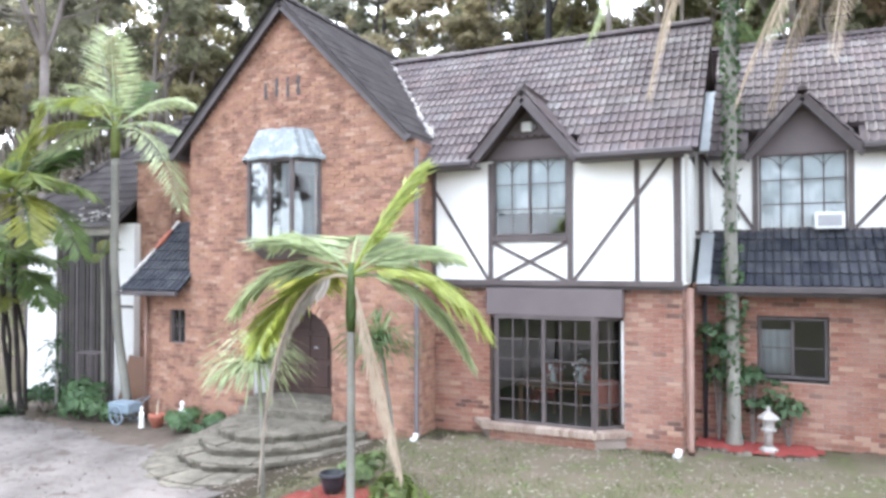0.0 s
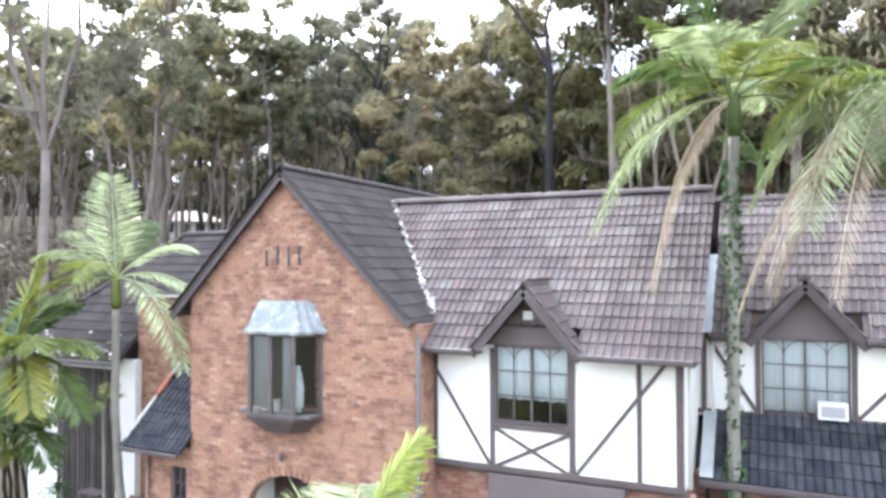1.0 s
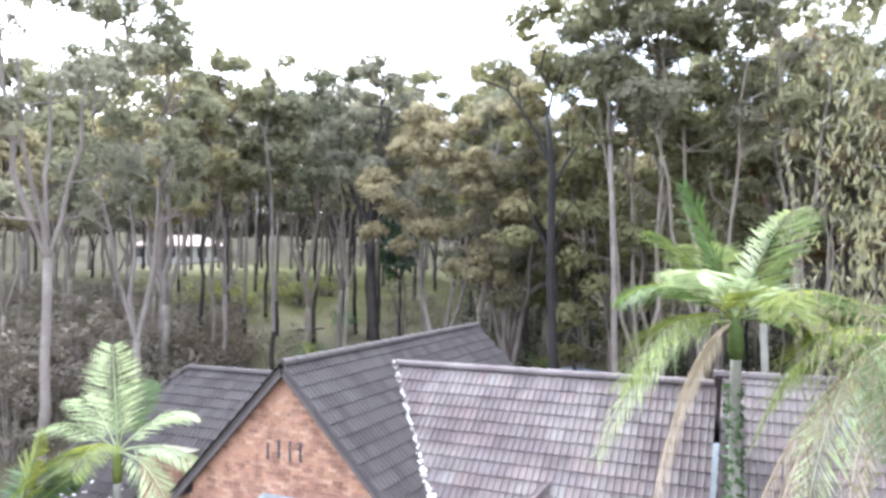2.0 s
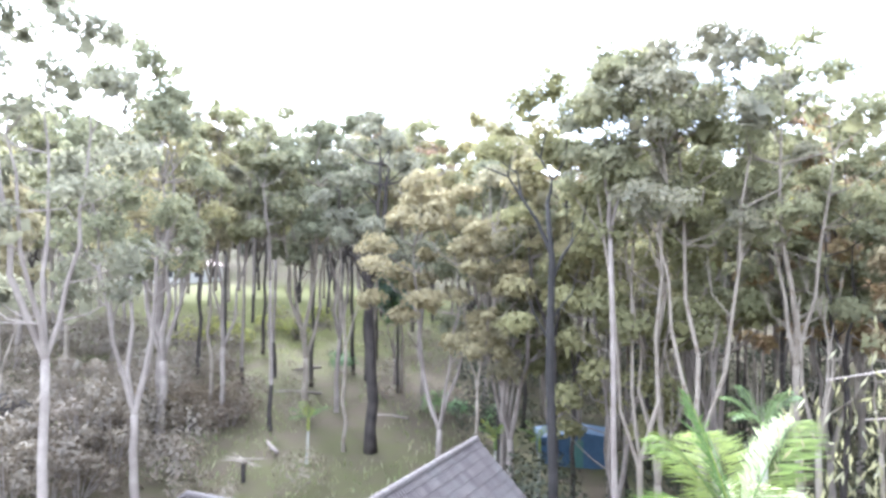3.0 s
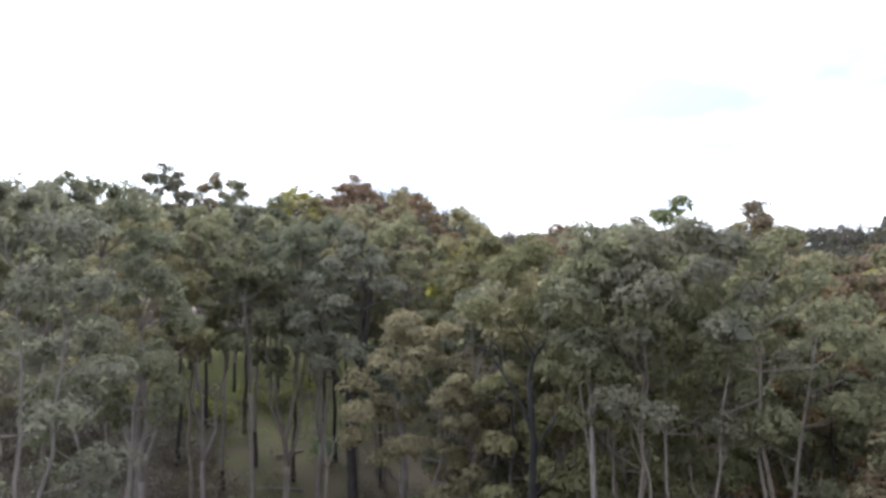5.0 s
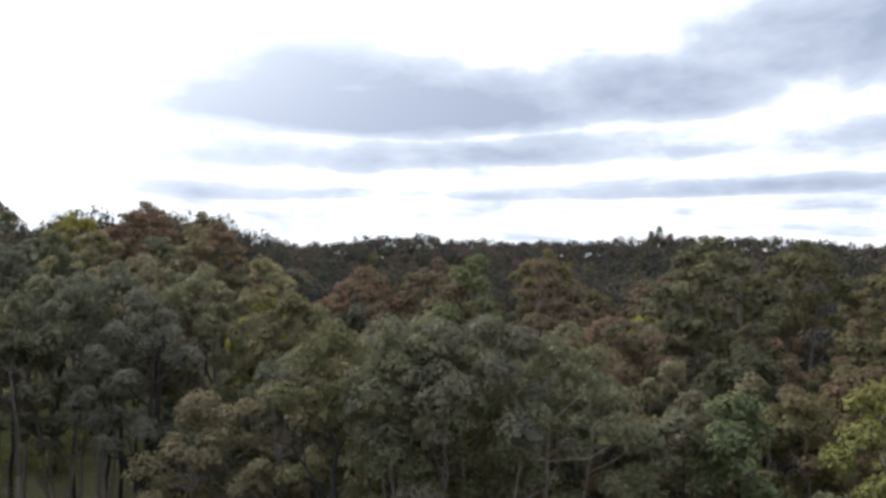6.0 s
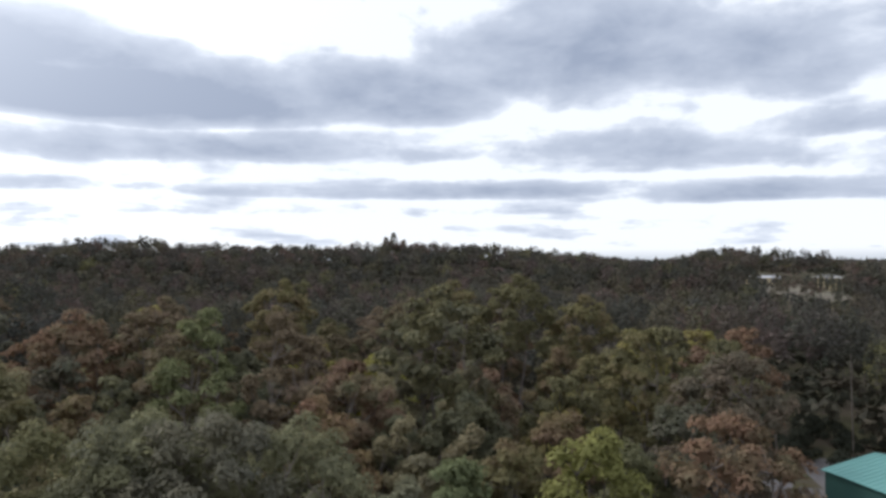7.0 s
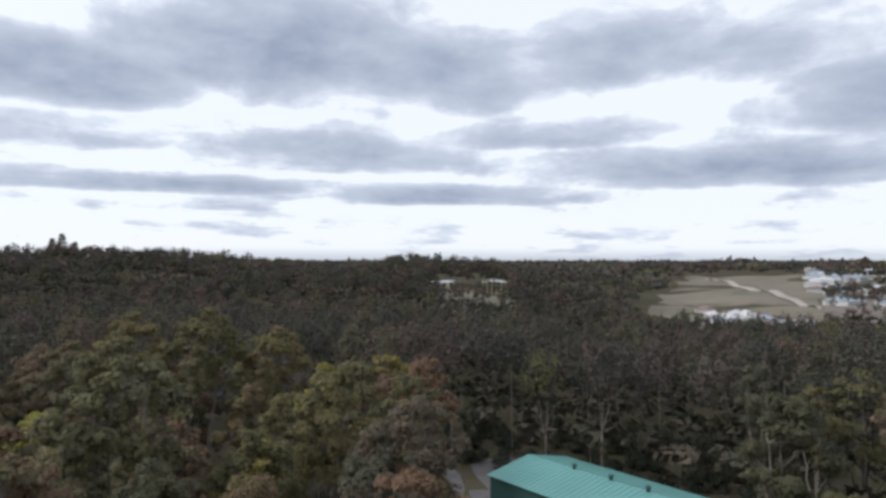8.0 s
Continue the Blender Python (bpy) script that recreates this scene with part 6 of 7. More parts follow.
n = 9000
xy = np.c_[gi.uniform(-16, -0.8, n), gi.uniform(-9, -1.2, n)]
xy = xy[np.array([noise.noise((a * 0.7, b * 0.7, 9.0)) > -0.05 for a, b in xy])]
n = len(xy)
tagged(quads("drive_litter", np.c_[xy, height(xy[:, 0], xy[:, 1]) + 0.048], unit(gi.normal(size=(n, 3)) * [1, 1, 0.15]) * 0.016, unit(gi.normal(size=(n, 3)) * [1, 1, 0.15]) * 0.035, M_drybush), "brown twigs and bark strewn on the gravel", "leaf litter", kind="stuff")

# a gum with long weeping sprays close to the camera's side of the house
weep = thing("weeping_gum", "weeping gum with long pale hanging sprays beside the lawn", "tree")
weep.location = (8.05, -5.3, 0.0)
wr, wg = random.Random(71), np.random.default_rng(71)
bole = Geo().tube([(0, 0, -0.3), (0.1, 0.1, 4), (-0.1, 0, 8), (-0.4, -0.2, 12), (-0.7, -0.4, 14.3)], [0.2, 0.17, 0.13, 0.08, 0.03], 9)
WC, WA, WB = [], [], []
for i in range(150):
    k = wr.random()
    base = Vector((-0.2 - 0.4 * k, -0.1 - 0.3 * k, 8.5 + 5.6 * k))
    a, reach = wr.uniform(0, 6.28), wr.uniform(0.2, 1.15)
    tip = base + Vector((math.cos(a) * reach - 0.55, math.sin(a) * reach - 0.35, wr.uniform(0.1, 0.7)))
    if i % 9 == 0:
        bole.tube([base, base.lerp(tip, 0.5) + Vector((0, 0, 0.25)), tip], [0.016, 0.011, 0.005], 5, cap=False)
    drop = wr.uniform(0.7, 2.0)
    n = int(drop * 20)
    t = (np.arange(n) + wg.random(n)) / n
    p = np.array(tuple(tip)) + np.c_[0.12 * np.sin(3 * t + i), 0.12 * np.cos(2 * t + i), -drop * t] + wg.normal(scale=0.05, size=(n, 3))
    d = unit(wg.normal(scale=0.4, size=(n, 3)) + np.array([0, 0, -1.0]))
    s_ = wg.uniform(0.035, 0.07, n)[:, None]
    WC.append(p)
    WB.append(d * s_)
    WA.append(unit(np.cross(d, wg.normal(size=(n, 3)))) * s_ * 0.2)
part("trunk", bole, M_bark_mid, weep, smooth=True)
quads("hanging_sprays", np.concatenate(WC), np.concatenate(WA), np.concatenate(WB), M_weep, weep)

# ---- the wood ----
def polar(d, az):
    return EYE_X - d * math.sin(radians(az)), EYE_Y + d * math.cos(radians(az))


PALE, DARK, MID = M_bark_pale, M_bark_dark, M_bark_mid
GREY = dict(leaf=M_gumgrey, slim=0.42, blunt=False)
taken = []


def landmark(tree, x, y, turn=0.0):
    taken.append((x, y))
    return stand(tree, x, y, radians(turn))


# the half-dead gum with black boughs: its bare limbs fan out across the view from the house
burnt = thing("gum_tree", "half-dead gum with bare black upper limbs", "tree", group="gum trees of the wood")
bk = Geo().tube([(0, 0, -0.4), (0.1, 0, 5), (-0.05, 0, 10), (0.05, 0, 14.6), (-0.15, 0.1, 17.2)], [0.26, 0.22, 0.19, 0.15, 0.09], 9)
for pts, q in (([(0.05, 0, 14.8), (-0.55, 0.1, 16.3), (-1.25, 0.2, 17.4), (-1.9, 0.2, 18.4), (-3.1, 0.1, 18.9)], 0.10), ([(-1.3, 0.2, 17.5), (-1.5, 0.6, 18.6), (-2.3, 0.9, 19.2)], 0.06), ([(-1.9, 0.2, 18.4), (-1.7, -0.2, 19.4)], 0.05),
               ([(-0.15, 0.1, 17.1), (0.1, 0.3, 18.2), (-0.45, 0.3, 19.2), (-0.2, 0.2, 20.4)], 0.09), ([(0.1, 0.3, 18.2), (0.6, -0.2, 19.0), (0.75, -0.3, 20.3)], 0.06), ([(-0.45, 0.3, 19.2), (-0.95, 0.5, 19.9)], 0.045),
               ([(0.0, 0, 13.6), (0.5, 0.1, 14.8), (0.9, 0, 15.4), (1.35, 0, 16.1), (1.6, 0.1, 17.4)], 0.09), ([(0.9, 0, 15.4), (1.0, 0.6, 16.4)], 0.05), ([(-0.05, 0, 11.0), (-0.8, 0.3, 12.4), (-1.2, 0.3, 13.8)], 0.06), ([(0.0, 0, 12.0), (0.9, -0.4, 13.2), (1.2, -0.4, 14.4)], 0.05)):
    bk.tube(pts, [q * (1 - 0.7 * i / (len(pts) - 1)) for i in range(len(pts))], 6, cap=False)
part("trunk", bk, M_charred, burnt, smooth=True)
bg = np.random.default_rng(101)
bheads = [(-1.6, 2.2, 16.6, 1.1), (1.9, 1.8, 15.0, 1.1), (-0.4, 2.6, 20.2, 1.0), (-1.4, 2.0, 21.8, 1.5), (0.1, 1.8, 22.6, 1.5), (1.6, 2.2, 21.6, 1.5), (-2.4, 3.0, 19.8, 1.4), (2.3, 3.0, 18.9, 1.5), (0.3, 3.3, 19.4, 1.5), (0.9, 1.2, 12.6, 1.2), (-1.5, 1.0, 11.6, 1.1)]
quads("crown", *crown_leaves(bheads, 7800, 0.13, bg, 0.42), M_olive, burnt)
landmark(burnt, -3.0, 17.7, 17)

# single trees that stand out behind the house
landmark(gum_tree(102, 22.6, 10.6, 5.4, 0.30, PALE, 11000, 0.15, 29, 1.25, 0.42, 4, snag=8, label="white-barked gum forking low under a wide crown", **GREY), -25.7, 31.0)
landmark(gum_tree(103, 23.6, 11.5, 4.2, 0.40, DARK, 8000, 0.15, 22, 1.14, 0.95, 3, label="tall gum with a thick black straight trunk", **GREY), -18.0, 27.6)
landmark(gum_tree(104, 24.8, 15.6, 4.3, 0.19, PALE, 12000, 0.125, 26, 1.10, 0.24, 3, snag=5, label="pale gum with slender stems forking near the ground", **GREY), 0.6, 18.5, 40)
landmark(gum_tree(105, 25.0, 15.2, 4.2, 0.19, PALE, 12000, 0.125, 26, 1.10, 0.42, 3, lean=0.03, snag=4, label="pale leaning gum with a full crown", **GREY), 3.1, 17.2)
landmark(gum_tree(106, 24.2, 14.8, 4.6, 0.19, PALE, 12000, 0.13, 26, 1.14, 0.72, 3, snag=8, label="pale gum with a wide fork and bare lower boughs", **GREY), 6.9, 18.6, 70)
landmark(gum_tree(107, 23.6, 10.5, 5.0, 0.34, MID, 9000, 0.15, 26, 1.18, 0.5, 3, label="grey-barked gum at the clearing's edge", **GREY), -31.3, 22.5)
landmark(gum_tree(108, 20.8, 6.2, 4.3, 0.26, MID, 12000, 0.14, 35, 1.14, 0.6, 4, label="dense bushy gum behind the shed", **GREY), -7.6, 25.4)
landmark(gum_tree(109, 26.2, 12.0, 4.7, 0.22, MID, 10000, 0.15, 28, 1.22, 0.9, 4, label="very tall gum beside the driveway's end", **GREY), *polar(31, 54.6))
landmark(gum_tree(110, 26.0, 11.0, 4.8, 0.26, MID, 14000, 0.15, 44, 1.29, label="full-crowned tall gum above the dry bushes", **GREY), *polar(41, 48.5))
landmark(gum_tree(111, 21.0, 8.0, 4.2, 0.24, MID, 11000, 0.14, 33, 1.14, label="dense grey-green gum at the clearing's corner", **GREY), *polar(42.5, 20.3), 30)
landmark(gum_tree(112, 23.6, 11.5, 4.6, 0.27, PALE, 10000, 0.15, 28, 1.22, label="pale gum with a domed grey-green crown", **GREY), *polar(60, 30.6), 80)
landmark(gum_tree(145, 24.0, 12.0, 4.8, 0.40, MID, 10000, 0.155, 28, 1.15, 0.95, 3, label="tall gum with a thick straight grey trunk among dry bushes", **GREY), *polar(54, 46.6))
landmark(gum_tree(147, 12.6, 6.4, 2.7, 0.14, DARK, 5200, 0.11, 20, 0.95, 0.9, 3, leaf=M_bluepine, label="small blue-green tree with a dark slim trunk"), *polar(60, 28.6))
landmark(gum_tree(148, 24.2, 17.5, 2.4, 0.15, MID, 6500, 0.125, 15, 1.12, 0.9, 3, label="slender gum with a small round high crown", **GREY), *polar(30.5, 11.9))
landmark(gum_tree(113, 20.0, 5.0, 4.2, 0.22, MID, 12000, 0.14, 35, 1.14, label="full leafy olive gum with a low crown", leaf=M_olive), *polar(36, 11.5), 10)
landmark(gum_tree(114, 24.5, 10.0, 4.0, 0.24, PALE, 12000, 0.135, 31, 1.10, snag=4, label="tall leafy olive gum with a pale stem", leaf=M_olive), *polar(33.5, 8.2), 50)

# trees whose colour stands out in the wood
for seed, d, az, tall, base, radius, leaf, words in ((131, 37, -25.0, 22.3, 11.0, 3.4, M_lime, "bright yellow-green"), (132, 36, -14.3, 21.2, 8.0, 2.6, M_fresh, "fresh green"), (133, 54, -0.5, 26.0, 13.0, 4.2, M_rust, "rust-brown"), (134, 32, -21.8, 17.5, 7.0, 3.0, M_olive, "olive"),
                                                     (140, 40, 25.4, 18.6, 8.4, 5.0, M_gumgrey, "wide grey-green"), (141, 43, 16.2, 19.0, 7.0, 4.4, M_olive, "olive"),
                                                     (142, 56, 26.6, 24.0, 12.0, 5.0, M_gumgrey, "broad grey-green"), (143, 55, 33.6, 23.4, 12.5, 4.6, M_gumgrey, "high grey-green"), (144, 53, 42.4, 23.8, 12.5, 4.8, M_gumgrey, "high grey-green"), (146, 58, 21.8, 24.5, 11.0, 4.8, M_gumgrey, "tall grey-green"), (136, 52, 6.0, 26.0, 12.0, 4.0, M_fresh, "fresh green"), (137, 41, -27.5, 20.0, 9.0, 3.2, M_olive, "olive"), (138, 39, 3.8, 22.6, 9.0, 4.8, M_olive, "olive"), (139, 41, -3.5, 22.0, 9.0, 4.4, M_gum, "olive")):
    landmark(gum_tree(seed, tall, base, radius, 0.22, MID, 9500, 0.155, 26, 1.1, leaf=leaf, label="gum tree with a rounded %s crown" % words), *polar(d, az), seed * 40)

# the wood's trees: a set of models, each set out many times
MODELS = {}
BARKS = {"pale_bark": "smooth pale", "grey_bark": "rough grey", "dark_bark": "blackened"}
for key, leaf, first, n, size, blunt in (("grey", M_gumgrey, 200, 9000, 0.165, True), ("olive", M_gum, 220, 9500, 0.16, True), ("back", M_gum, 240, 5600, 0.21, True), ("greyback", M_gumgrey, 260, 5600, 0.21, True)):
    MODELS[key] = []
    for i, (tall, base, radius, girth, bark, heads, head) in enumerate(((22, 12.5, 4.1, 0.24, PALE, 26, 1.15), (23, 14, 4.7, 0.26, MID, 28, 1.2), (20, 9.0, 4.1, 0.24, MID, 30, 1.1), (22.5, 13, 3.7, 0.25, PALE, 24, 1.1), (19, 8.0, 4.4, 0.25, DARK, 30, 1.15))):
        MODELS[key].append(gum_tree(first + i, tall, base, radius, girth, bark, n, size, heads, head, leaf=leaf, blunt=blunt, snag=3 if bark is PALE else 0, label="gum tree with a %s trunk and a domed %s crown" % (BARKS[bark.name], "grey-green" if leaf is M_gumgrey else "olive")))
MODELS["slim"] = [gum_tree(280 + i, tall, base, 2.9, girth, bark, 4200, 0.18, 15, 1.05, 0.85, 2, leaf=M_gumgrey, char=char, label="slender gum with a high thin crown and %s trunk" % w)
                  for i, (tall, base, girth, bark, w, char) in enumerate(((22.0, 11.5, 0.17, DARK, "black", 0), (22.5, 12.0, 0.16, MID, "fire-blackened grey", 4.0), (21.0, 11.0, 0.18, DARK, "charred", 0), (22, 11.5, 0.15, PALE, "pale", 0)))]

SHED = (66.3, 81.0, 30.0, 57.0)


def free(x, y, d, az):
    """Where no tree may stand: the house, its yards, the sheds and the view over the green shed's yard."""
    if -17 < x < 13.5 and -40 < y < 13.0:
        return False
    if x < 2 and y < 20 and az < 75:
        return False if y < 16 else True
    if SHED[0] - 9 < x < SHED[1] + 6 and SHED[2] - 25 < y < SHED[3] + 3:
        return False
    if -63 < az < -36 and 30 < d < 92:
        return False
    if 59 < x < 78 and 56 < y < 77:
        return False
    if -9.8 < x < -2.0 and 29 < y < 38:
        return False
    if abs(x + 88) < 12 and abs(y - 80) < 10:
        return False
    return True


tr = random.Random(77)
used = set()


def plant(pool, x, y, k):
    """One more tree of a set of models, at a turn of its own."""
    fresh = [q for q in pool if q not in used]
    kind = fresh[0] if fresh else tr.choice(pool)
    taken.append((x, y))
    m = Matrix.Translation((x, y, float(height(x, y)))) @ Matrix.Rotation(tr.random() * 6.28, 4, "Z") @ Matrix.Scale(k, 4)
    if kind in used:
        copy_thing(kind, m)
    else:
        kind.matrix_basis = m
        used.add(kind)


# the clearing's slender trunks, a grove of charred stems and a few pale ones
for d, az, i in ((62, 35.5, 0), (70, 33.2, 0), (66, 32.2, 2), (64, 31.2, 0), (72, 30.4, 2), (66, 38.4, 1), (74, 39.2, 0), (58, 40.8, 1), (76, 42.0, 2), (68, 44.0, 0), (60, 28.4, 3), (80, 36.6, 2), (84, 34.2, 0), (86, 40.0, 1), (54, 43.2, 3), (88, 30.0, 0), (82, 27.5, 2), (78, 45.6, 1), (52, 38.7, 1)):
    plant(MODELS["slim"][i:i + 1], *polar(d, az), tr.uniform(0.92, 1.08))

count = 0
for _ in range(6000):
    d, az = math.sqrt(tr.uniform(27 ** 2, 97 ** 2)), tr.uniform(-71, 60)
    x, y = polar(d, az)
    clearing = 23 < az < 47 and d < 88
    gap = (5.6 if d < 50 else 6.3)
    if clearing or not free(x, y, d, az) or any((x - a) ** 2 + (y - b) ** 2 < gap ** 2 for a, b in taken):
        continue
    if d < 34 and -6 < az < 22:
        continue
    shade = az > (tr.uniform(12, 26) if d > 40 else tr.uniform(8, 16))
    pool = MODELS[("grey" if d < 50 else "greyback") if shade else ("olive" if d < 56 else "back")]
    tall = np.interp(d, [28, 38, 50, 62, 97], [0.86, 0.98, 1.12, 1.12, 1.0]) if az < 16 else 1.0
    plant(pool, x, y, float(tall) * tr.uniform(0.84, 1.06))
    count += 1
    if count >= 270:
        break

# slender stems crowding the wood behind the pale gums
stems = 0
for _ in range(900):
    d, az = tr.uniform(36, 78), tr.uniform(-16, 22.5)
    x, y = polar(d, az)
    if stems >= 64 or not free(x, y, d, az) or any((x - a) ** 2 + (y - b) ** 2 < 2.6 ** 2 for a, b in taken):
        continue
    plant(MODELS["slim"], x, y, tr.uniform(0.7, 0.98))
    stems += 1

# the domed crowns along the top of the slope
sr = random.Random(78)
for i in range(44):
    d, az = (99 if i % 2 else 110) + sr.uniform(-4, 4), 19.5 + 38.5 * (i + sr.uniform(-0.35, 0.35)) / 43
    plant(MODELS["greyback" if sr.random() < 0.45 else "back"], *polar(d, az), sr.uniform(0.98, 1.09) * (1.0 if az > 31 else 0.88 + 0.010 * (az - 19)))

for i, q in enumerate([q for pool in MODELS.values() for q in pool if q not in used]):
    stand(q, *polar(58 + 9 * i, 63 + 2 * (i % 2)))

# far woods: each crown of many leaf faces, all in one mesh for each belt
def crown_array(seed, count, size, heads):
    """A crown for a tree one metre high whose crown is one metre across."""
    r, g = random.Random(seed), np.random.default_rng(seed)
    crown = crown_heads(r, 0.56 + 0.08 * r.random(), 0.98, 0.5, heads, 0.42 / math.sqrt(heads) + 0.04)
    return crown_leaves(crown, count, size, g, 0.5, 3, 5, 0.0)


def belt(name, d0, d1, az0, az1, cell, tall, count, size, mat, seed, skip=None, stems=True, heads=9, spread=1.12, grow=0.0):
    g = np.random.default_rng(seed)
    models = [crown_array(seed * 10 + i, count, size, heads) for i in range(8)]
    area = (az1 - az0) / 360 * math.pi * (d1 ** 2 - d0 ** 2)
    n = int(area / cell ** 2 * 4.0)
    d = np.sqrt(g.uniform(d0 ** 2, d1 ** 2, n))
    az = g.uniform(az0, az1, n)
    x, y = EYE_X - d * np.sin(np.radians(az)), EYE_Y + d * np.cos(np.radians(az))
    ok = ~skip(x, y, d, az) if skip is not None else np.ones(n, bool)
    grid = {}
    for i in range(n):
        a, b = int(x[i] // cell), int(y[i] // cell)
        if any((x[i] - p) ** 2 + (y[i] - q) ** 2 < (0.80 * cell) ** 2 for u in (a - 1, a, a + 1) for v in (b - 1, b, b + 1) for p, q in grid.get((u, v), ())):
            ok[i] = False
        elif ok[i]:
            grid.setdefault((a, b), []).append((x[i], y[i]))
    x, y, n = x[ok], y[ok], int(ok.sum())
    z = height(x, y)
    hh = tall * (1.0 + grow * np.clip((az[ok] - 18.0) / 9.0, 0, 1) * np.clip((150.0 - d[ok]) / 30.0, 0, 1)) * (1.0 + 0.10 * np.sin(x / 17.0 + 1.7 * np.sin(y / 23.0)) * np.sin(y / 19.0 + 0.8)) * np.where(g.random(n) < 0.04, g.uniform(1.03, 1.09, n), g.uniform(0.74, 1.05, n))
    wide = cell * spread * g.uniform(0.8, 1.2, n)
    turn = g.uniform(0, 6.28, n)
    C, A, B = [], [], []
    for i in range(n):
        c, a, b = models[i % 8]
        s, co, si = np.array([wide[i], wide[i], hh[i]]), math.cos(turn[i]), math.sin(turn[i])
        rot = np.array([[co, si, 0], [-si, co, 0], [0, 0, 1]])
        o = np.array([x[i], y[i], z[i]])
        C.append((c * s) @ rot + o)
        A.append((a * wide[i]) @ rot)
        B.append((b * wide[i]) @ rot)
    ob = quads(name, np.concatenate(C), np.concatenate(A), np.concatenate(B), mat, None, True)
    tone = ob.data.attributes.new("tone", "FLOAT", "FACE")
    t = g.random(n)
    tone.data.foreach_set("value", np.repeat(t, [len(models[i % 8][0]) for i in range(n)]).astype(np.float32))
    tagged(ob, "dense olive and rust gum woods", "woods", kind="stuff")
    if stems:
        g2 = Geo()
        for i in range(0, n, 5):
            w = 0.007 * hh[i]
            lean = g.uniform(-0.06, 0.06, 2) * hh[i]
            zt = z[i] + hh[i] * 0.72
            g2.add([(x[i] - w, y[i], z[i] - 0.5), (x[i] + w, y[i], z[i] - 0.5), (x[i], y[i] + w * 1.6, z[i] - 0.5), (x[i] + lean[0] - w * .4, y[i] + lean[1], zt), (x[i] + lean[0] + w * .4, y[i] + lean[1], zt), (x[i] + lean[0], y[i] + lean[1] + w * .6, zt)], [(0, 1, 4, 3), (1, 2, 5, 4), (2, 0, 3, 5)])
        tagged(part("woods_trunks", g2, M_bark_pale if seed % 2 else M_bark_mid), "slender trunks of the far woods", "trunks", kind="stuff")


def cleared(x, y, d, az):
    open_land = (az < -52.6 - 4.0 * (d - 410) / 450) & (az > -65.7) & (d > 372) & (d < 862)
    town = (az < -63.8) & (d > 432) & (d < 1300) & (np.sin(d * 12.9898 + az * 78.233) * 43758.5 % 1.0 < 0.88)
    pad = (x > SHED[0] - 8) & (x < SHED[1] + 4) & (y > SHED[2] - 25) & (y < SHED[3] + 2)
    yellow = (d > 322) & (d < 414) & (az < -36.6) & (az > -42.8)
    yard = (x > 59) & (x < 78) & (y > 56) & (y < 77)
    return ((az > 18.5) & (d < 120)) | open_land | town | pad | yard | yellow | ((np.abs(x + 88) < 13) & (np.abs(y - 80) < 11))


belt("woods_near", 96, 190, -71, 60, 7.2, 22.5, 900, 0.031, M_hazedwoods, 301, cleared, heads=20, grow=0.24)
# filler bushes in shade-dark leaves, so gaps between crowns look deep
belt("woods_understorey", 92, 425, -71, 60, 6.6, 9.0, 36, 0.118, M_undershade, 307, cleared, stems=False, heads=5, spread=1.35)
belt("woods_middle", 186, 330, -71, 60, 7.4, 19.5, 250, 0.053, M_hazedwoods, 302, cleared, heads=14)
belt("woods_ridge", 326, 520, -72, 60, 7.5, 17.4, 88, 0.079, M_hazedwoods, 303, cleared, stems=False, heads=9)
belt("woods_far", 515, 1500, -76, 60, 24, 14.5, 30, 0.10, M_hazedwoods, 304, cleared, stems=False, heads=5)
belt("woods_horizon", 1490, 4300, -78, 60, 100, 16.0, 20, 0.12, M_hazedwoods, 305, stems=False, heads=3)
belt("woods_behind", 34, 70, 100, 260, 8.0, 17.0, 110, 0.08, M_hazedwoods, 306)
# understorey below the trees; its dark leaves also paint the shade between crowns
def scrub(name, d0, d1, az0, az1, n, mat, label, seed, size=0.12, rise=1.0):
    g = np.random.default_rng(seed)
    d = np.sqrt(g.uniform(d0 ** 2, d1 ** 2, n))
    az = g.uniform(az0, az1, n)
    x, y = EYE_X - d * np.sin(np.radians(az)), EYE_Y + d * np.cos(np.radians(az))
    ok = np.array([free(a, b, q, w) for a, b, q, w in zip(x, y, d, az)])
    x, y = x[ok], y[ok]
    z = height(x, y)
    k = g.random(len(x)) ** 2 * rise
    clumps = [(a, b, c + 0.5 + q, 0.7 + 1.5 * min(q, 1.0)) for a, b, c, q in zip(x, y, z, k)]
    tagged(quads(name, *leaf_cloud(clumps, len(clumps) * 230, size, g, slim=0.45, flat=0.9, hang=0.0, dome=False), mat), label, "bushes", kind="stuff")


